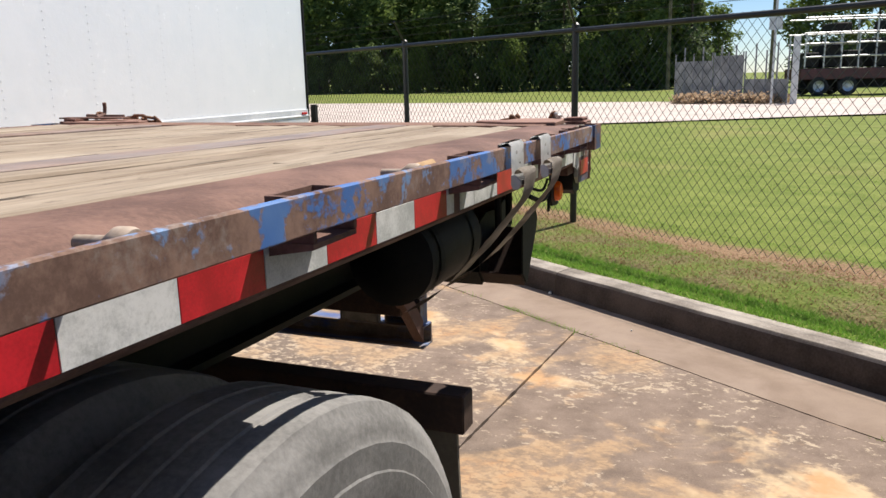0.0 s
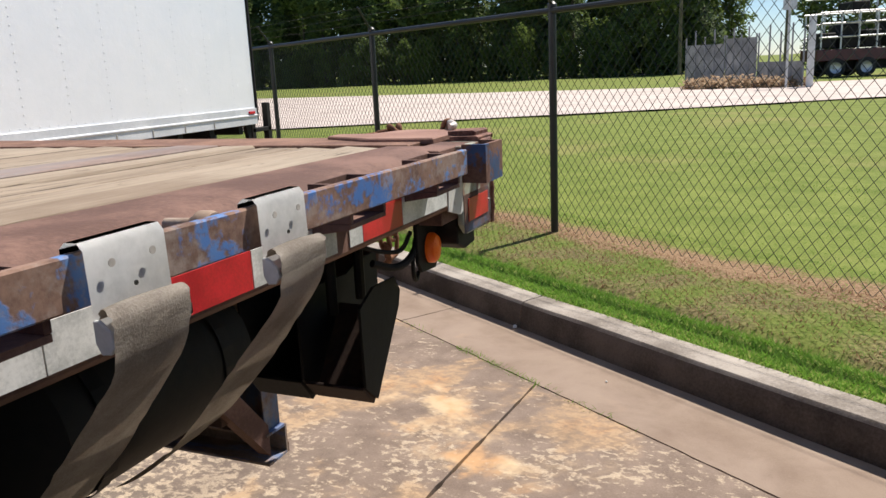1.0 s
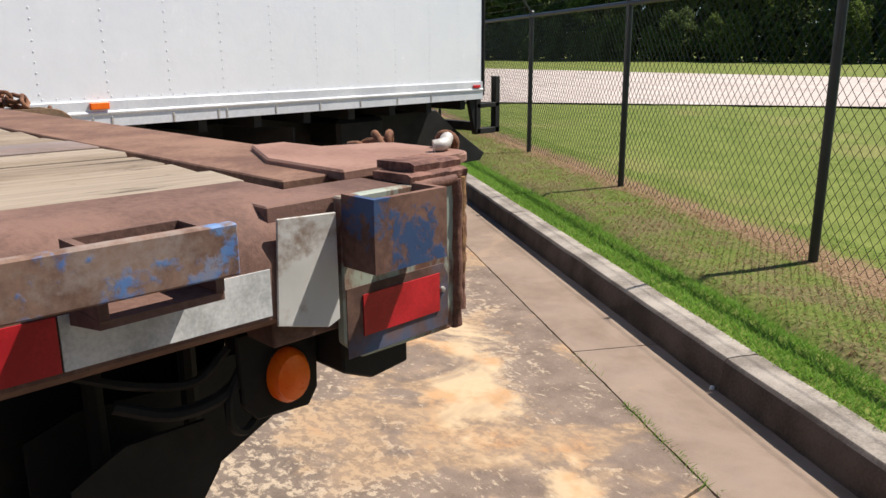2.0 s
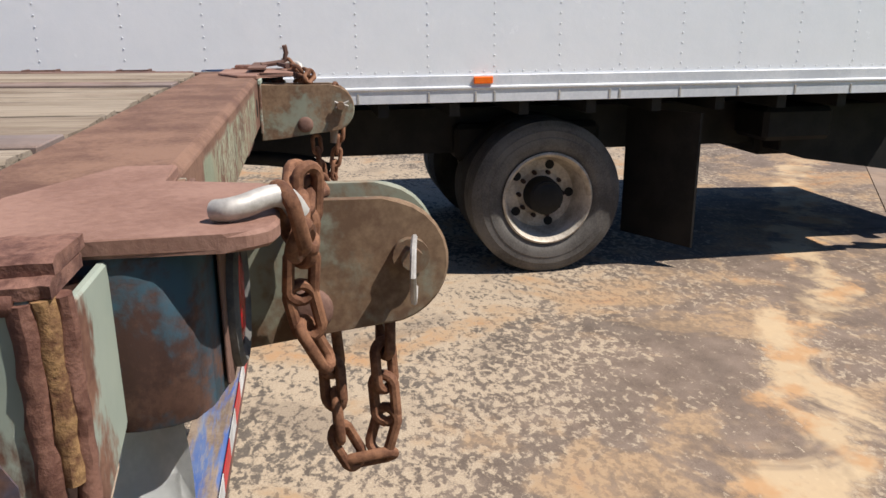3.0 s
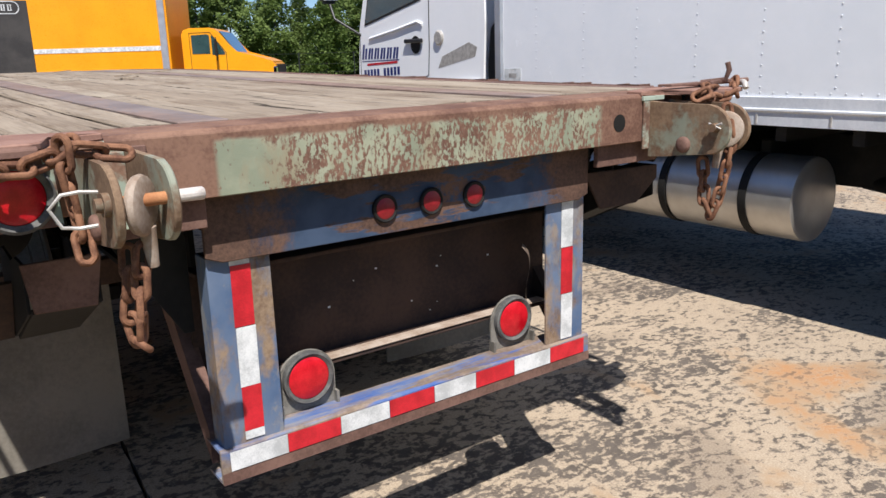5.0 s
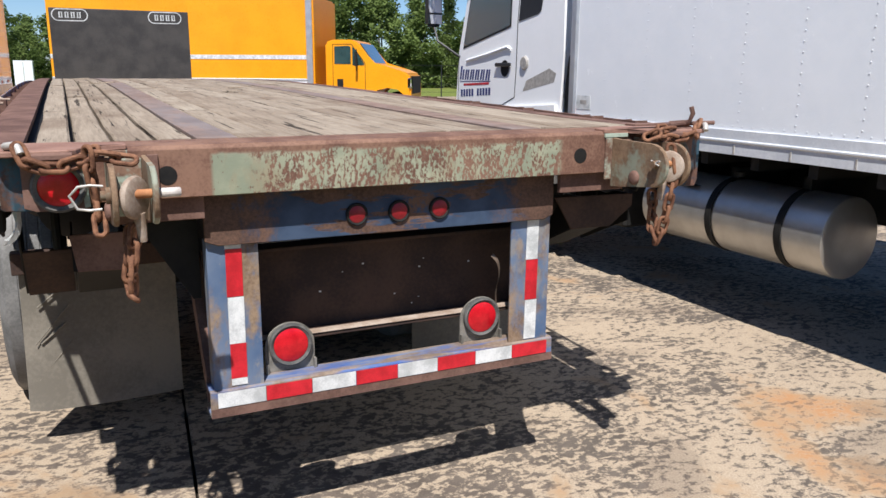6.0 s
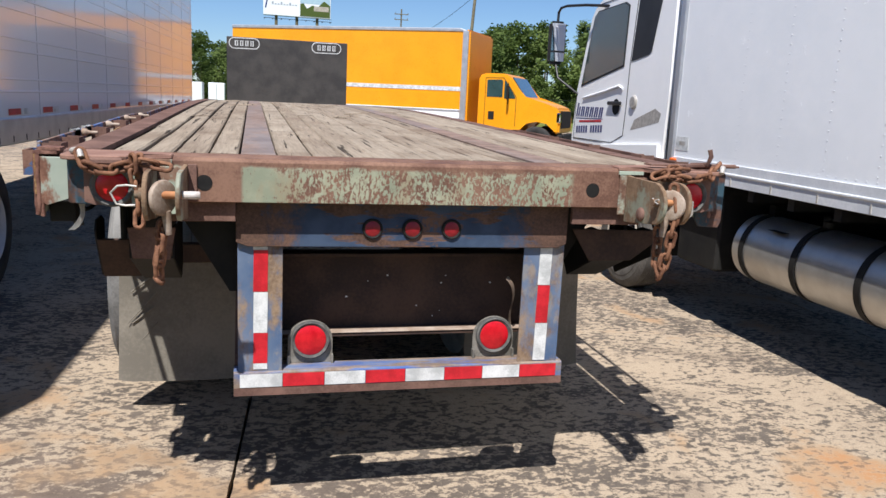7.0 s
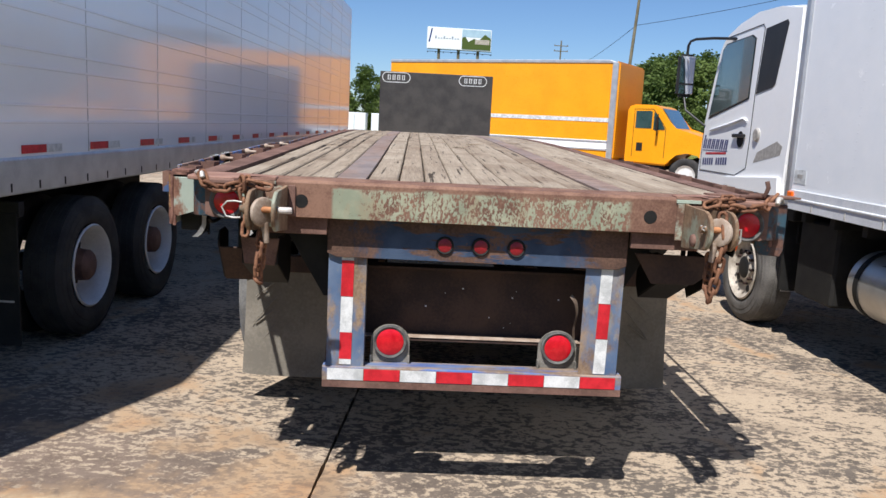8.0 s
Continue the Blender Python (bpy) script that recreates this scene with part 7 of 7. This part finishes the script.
for k in range(9):
    bm = B()
    box(bm, -3.7 + 0.42 * k, -3.45 + 0.42 * k, -0.02, -0.004, 14.2, 14.35 + 0.25 * (k % 3 == 0))
    part("poster_bar", bm, M_alu, panel, "grey bar of unreadable script")
bm = B()
for z in (12.15, 12.5):
    box(bm, -4.9, 4.9, -0.9, -0.8, z, z + 0.06)
for k in range(9):
    box(bm, -4.8 + 1.2 * k, -4.72 + 1.2 * k, -0.9, 0.3, 12.1, 12.2)
part("catwalk", bm, M_black, bb)

for k, (x, y, w) in enumerate(((-5.6, 66, 2.0), (-3.45, 66, 1.3))):
    st = thing("storage_container", "small white storage container beyond the lot", "container", pose(x, y, -0.08))
    bm = B()
    box(bm, -w / 2, w / 2, 0, 3.0, 0.12, 2.25)
    part("container_shell", bm, M_white, st, bevel=0.03)
    bar("container_base", st, M_black, -w / 2 + 0.05, w / 2 - 0.05, 0.05, 2.9, 0.0, 0.12, 0.0)
    bar("container_door_bar", st, M_alu, -0.02, 0.02, -0.02, -0.002, 0.2, 2.15, 0.0)

# far lot fence in front of the woods
ff = thing("far_fence", "thin distant chain-link fence", "fence", kind="structure")
for k in range(24):
    bm = B()
    rod(bm, (8 + 3.2 * k, 48 - 1.2 * k, -0.1), (8 + 3.2 * k, 48 - 1.2 * k, 2.0), 0.04, 6)
    part("post", bm, M_fence, ff)
bm = B()
for z in (0.3, 0.8, 1.3, 1.95):
    tube(bm, [(8, 48, z), (8 + 3.2 * 23, 48 - 1.2 * 23, z)], 0.012, 4)
part("rails", bm, M_fence, ff)

# dark red utility truck behind the gate
fx = thing("utility_truck", "dark maroon utility truck with silver rack, seen through the fence", "truck", pose(-3.5, -45.6, 0.16, 0, 0, 198))
bm = B()
box(bm, 0.0, 9.0, -1.2, 1.2, 0.85, 1.45)
part("truck_bed", bm, M_maroon, fx, "maroon side body", bevel=0.03)
bm = B()
box(bm, 7.0, 9.0, -1.15, 1.15, 1.45, 3.1)
part("truck_cab", bm, M_maroon, fx, bevel=0.1)
bm = B()
for z in (2.05, 2.75, 3.3, 4.1):
    for y in (-1.15, 1.15):
        tube(bm, [(0.1, y, z), (3.4, y, z + 0.05), (6.8, y, z)], 0.05, 6)
for x in (0.2, 1.2, 2.1, 3.0, 3.9, 4.8, 5.7, 6.6):
    for y in (-1.15, 1.15):
        rod(bm, (x, y, 1.45), (x, y, 3.3 if x != 3.9 else 4.1), 0.045, 6)
part("rack", bm, M_alu, fx, "silver tube rack")
for x, z, h in ((0.6, 1.5, 0.8), (1.7, 1.5, 1.2), (2.9, 1.5, 0.9), (4.3, 1.5, 1.5), (5.8, 1.5, 1.1), (2.2, 3.35, 0.5), (5.0, 3.35, 0.6)):
    bm = B()
    box(bm, x - 0.4, x + 0.45, -0.9, 0.9, z, z + h)
    part("rack_load", bm, M_black, fx, "dark load on the rack", bevel=0.05)
for x in (1.0, 2.55, 7.6):
    for y, out in ((-1.08, -1), (1.08, 1)):
        bm = B()
        lathe(bm, [(-0.14, 0.3), (-0.15, 0.44), (-0.12, 0.5), (0.12, 0.5), (0.15, 0.44), (0.14, 0.3)], "y", (x, y, 0.5), 28)
        w = part("wheel", bm, M_rubber, fx, smooth=True)
        bm = B()
        lathe(bm, [(out * 0.13, 0.3), (out * 0.08, 0.24), (out * 0.06, 0.1), (out * 0.13, 0.08), (out * 0.13, 0.001)], "y", (x, y, 0.5), 24)
        part("rim", bm, M_alu, w, "polished rim", smooth=True)
bar("undercarriage", fx, M_black, 0.2, 8.6, -0.6, 0.6, 0.4, 0.86, 0.0)

gate = thing("screened_gate", "grey screened yard gate with square posts", "gate", pose(0, 0, 0.16))
for (x0, y0), (x1, y1), tall in (((2.0, -37.4), (0.25, -36.1), 1.9), ((0.15, -36.0), (-1.1, -35.0), 2.1), ((-1.2, -34.9), (-2.9, -33.0), 1.05)):
    d = Vector((x1 - x0, y1 - y0, 0))
    n = Vector((-d.y, d.x, 0)).normalized() * 0.02
    bm = B()
    a, b = Vector((x0, y0, 0)), Vector((x1, y1, 0))
    vs = [bm.verts.new(p) for p in (a + Vector((0, 0, 0.1)), b + Vector((0, 0, 0.1)), b + Vector((0, 0, tall)), a + Vector((0, 0, tall)))]
    bm.faces.new(vs)
    bmesh.ops.solidify(bm, geom=list(bm.faces), thickness=0.02)
    part("screen", bm, M_screen, gate, "grey screening fabric")
    for i in range(5):
        bm = B()
        p = a.lerp(b, i / 4)
        rod(bm, p, p + Vector((0, 0, 2.25 + 0.3 * (i % 2))), 0.035, 8)
        part("gate_post", bm, M_gatepost, gate)
bm = B()
box(bm, -3.28, -3.02, -32.95, -32.65, 0, 2.75)
part("gate_pillar", bm, M_alu, gate, "square grey pillar", bevel=0.02)
bm = B()
rod(bm, (-2.3, -32.4, 0), (-2.3, -32.4, 4.2), 0.05, 8)
box(bm, -2.55, -2.05, -32.45, -32.42, 3.0, 3.6)
part("sign_post", bm, M_alu, gate, "small sign on a pole")


# ---- grass blades and litter, the nearest ground cover ----
def blades(name, count, s_rng, n_rng, h_rng, lean, material, label, seed, keep=None):
    rg = np.random.default_rng(seed)
    ss, nn = rg.uniform(*s_rng, count), rg.uniform(*n_rng, count)
    verts, faces = [], []
    for s, u in zip(ss, nn):
        if keep and not keep(s, u, rg):
            continue
        p = along(s, u)
        z = lawn_z(s, u) - 0.004
        a, h, w = rg.uniform(0, 6.283), rg.uniform(*h_rng), rg.uniform(0.0025, 0.005)
        b = rg.uniform(0, 6.283)
        dx, dy = w * math.cos(a), w * math.sin(a)
        lx, ly = h * lean * math.cos(b), h * lean * math.sin(b)
        k = len(verts)
        up = h * (1.0 if lean < 1 else 0.45 if lean < 1.5 else 0.15)
        verts += [(p.x - dx, p.y - dy, z), (p.x + dx, p.y + dy, z), (p.x + lx, p.y + ly, z + up)]
        faces.append((k, k + 1, k + 2))
    me = bpy.data.meshes.new(name)
    me.from_pydata(verts, [], faces)
    me.materials.append(material)
    return tagged(new(name, me), label, "grass", "", "stuff")


def patchy(s, u, rg):
    p = along(s, u)
    dry = max(0.0, 1 - abs(u - 1.60) / 0.36) + 0.5 * max(0.0, 1 - abs(u - 0.97) / 0.40)
    return rg.random() > 0.9 * dry + 0.35 * noise.noise(Vector((p.x * 1.6, p.y * 1.6, 4.0)))


blades("grass_strip", 110000, (-7.5, 13.0), (0.20, 2.1), (0.018, 0.05), 1.1, M_blade, "fresh green grass between kerb and fence", 3, patchy)
blades("verge_grass", 46000, (-7.5, 13.0), (0.19, 0.56), (0.02, 0.055), 0.9, M_fresh, "vivid green grass edging the kerb", 12)
blades("lawn_blades", 60000, (-9.0, 14.0), (2.0, 7.5), (0.008, 0.02), 0.9, M_blade, "short mown lawn grass behind the fence", 4)
blades("dry_litter", 34000, (-7.5, 12.0), (1.38, 1.90), (0.02, 0.05), 2.0, M_blade_dry, "brown pine straw and dead grass along the fence", 5)
blades("dry_tufts", 16000, (-7.5, 12.0), (0.62, 1.6), (0.015, 0.035), 0.9, M_blade_dry, "dry grass stalks among the green", 6)
# a bank of dry weeds in front of the gate
rw = random.Random(31)
weeds = [((1.8 - 4.6 * k / 39 + rw.uniform(-0.3, 0.3), -33.7 + 0.7 * k / 39 + rw.uniform(-0.6, 0.2), 0.22 + rw.uniform(0, 0.25)), rw.uniform(0.25, 0.45)) for k in range(40)]
tagged(piece("dry_weeds", foliage("dry_weeds", weeds, 90, 0.09, M_weed, rw, 0.6), None), "low bank of dry brown weeds before the gate", "weeds", "", "stuff")

# weeds in the pavement joint
rg = np.random.default_rng(8)
verts, faces = [], []
for s0, cnt, spread in ((-0.35, 170, 0.15), (-0.08, 70, 0.07), (-0.64, 60, 0.08), (-2.6, 40, 0.05), (0.4, 30, 0.12), (-1.1, 40, 0.12)):
    for _ in range(cnt):
        p = along(s0 + rg.normal(0, spread), -0.478 + rg.normal(0, 0.014), -0.006)
        a, h = rg.uniform(0, 6.283), rg.uniform(0.015, 0.042)
        k = len(verts)
        verts += [(p.x - 0.003, p.y, p.z), (p.x + 0.003, p.y, p.z), (p.x + h * math.cos(a), p.y + h * math.sin(a), p.z + h * 0.6)]
        faces.append((k, k + 1, k + 2))
me = bpy.data.meshes.new("joint_weeds")
me.from_pydata(verts, [], faces)
me.materials.append(M_blade)
tagged(new("joint_weeds", me), "small green weeds growing in the pavement joint", "weeds", "", "stuff")
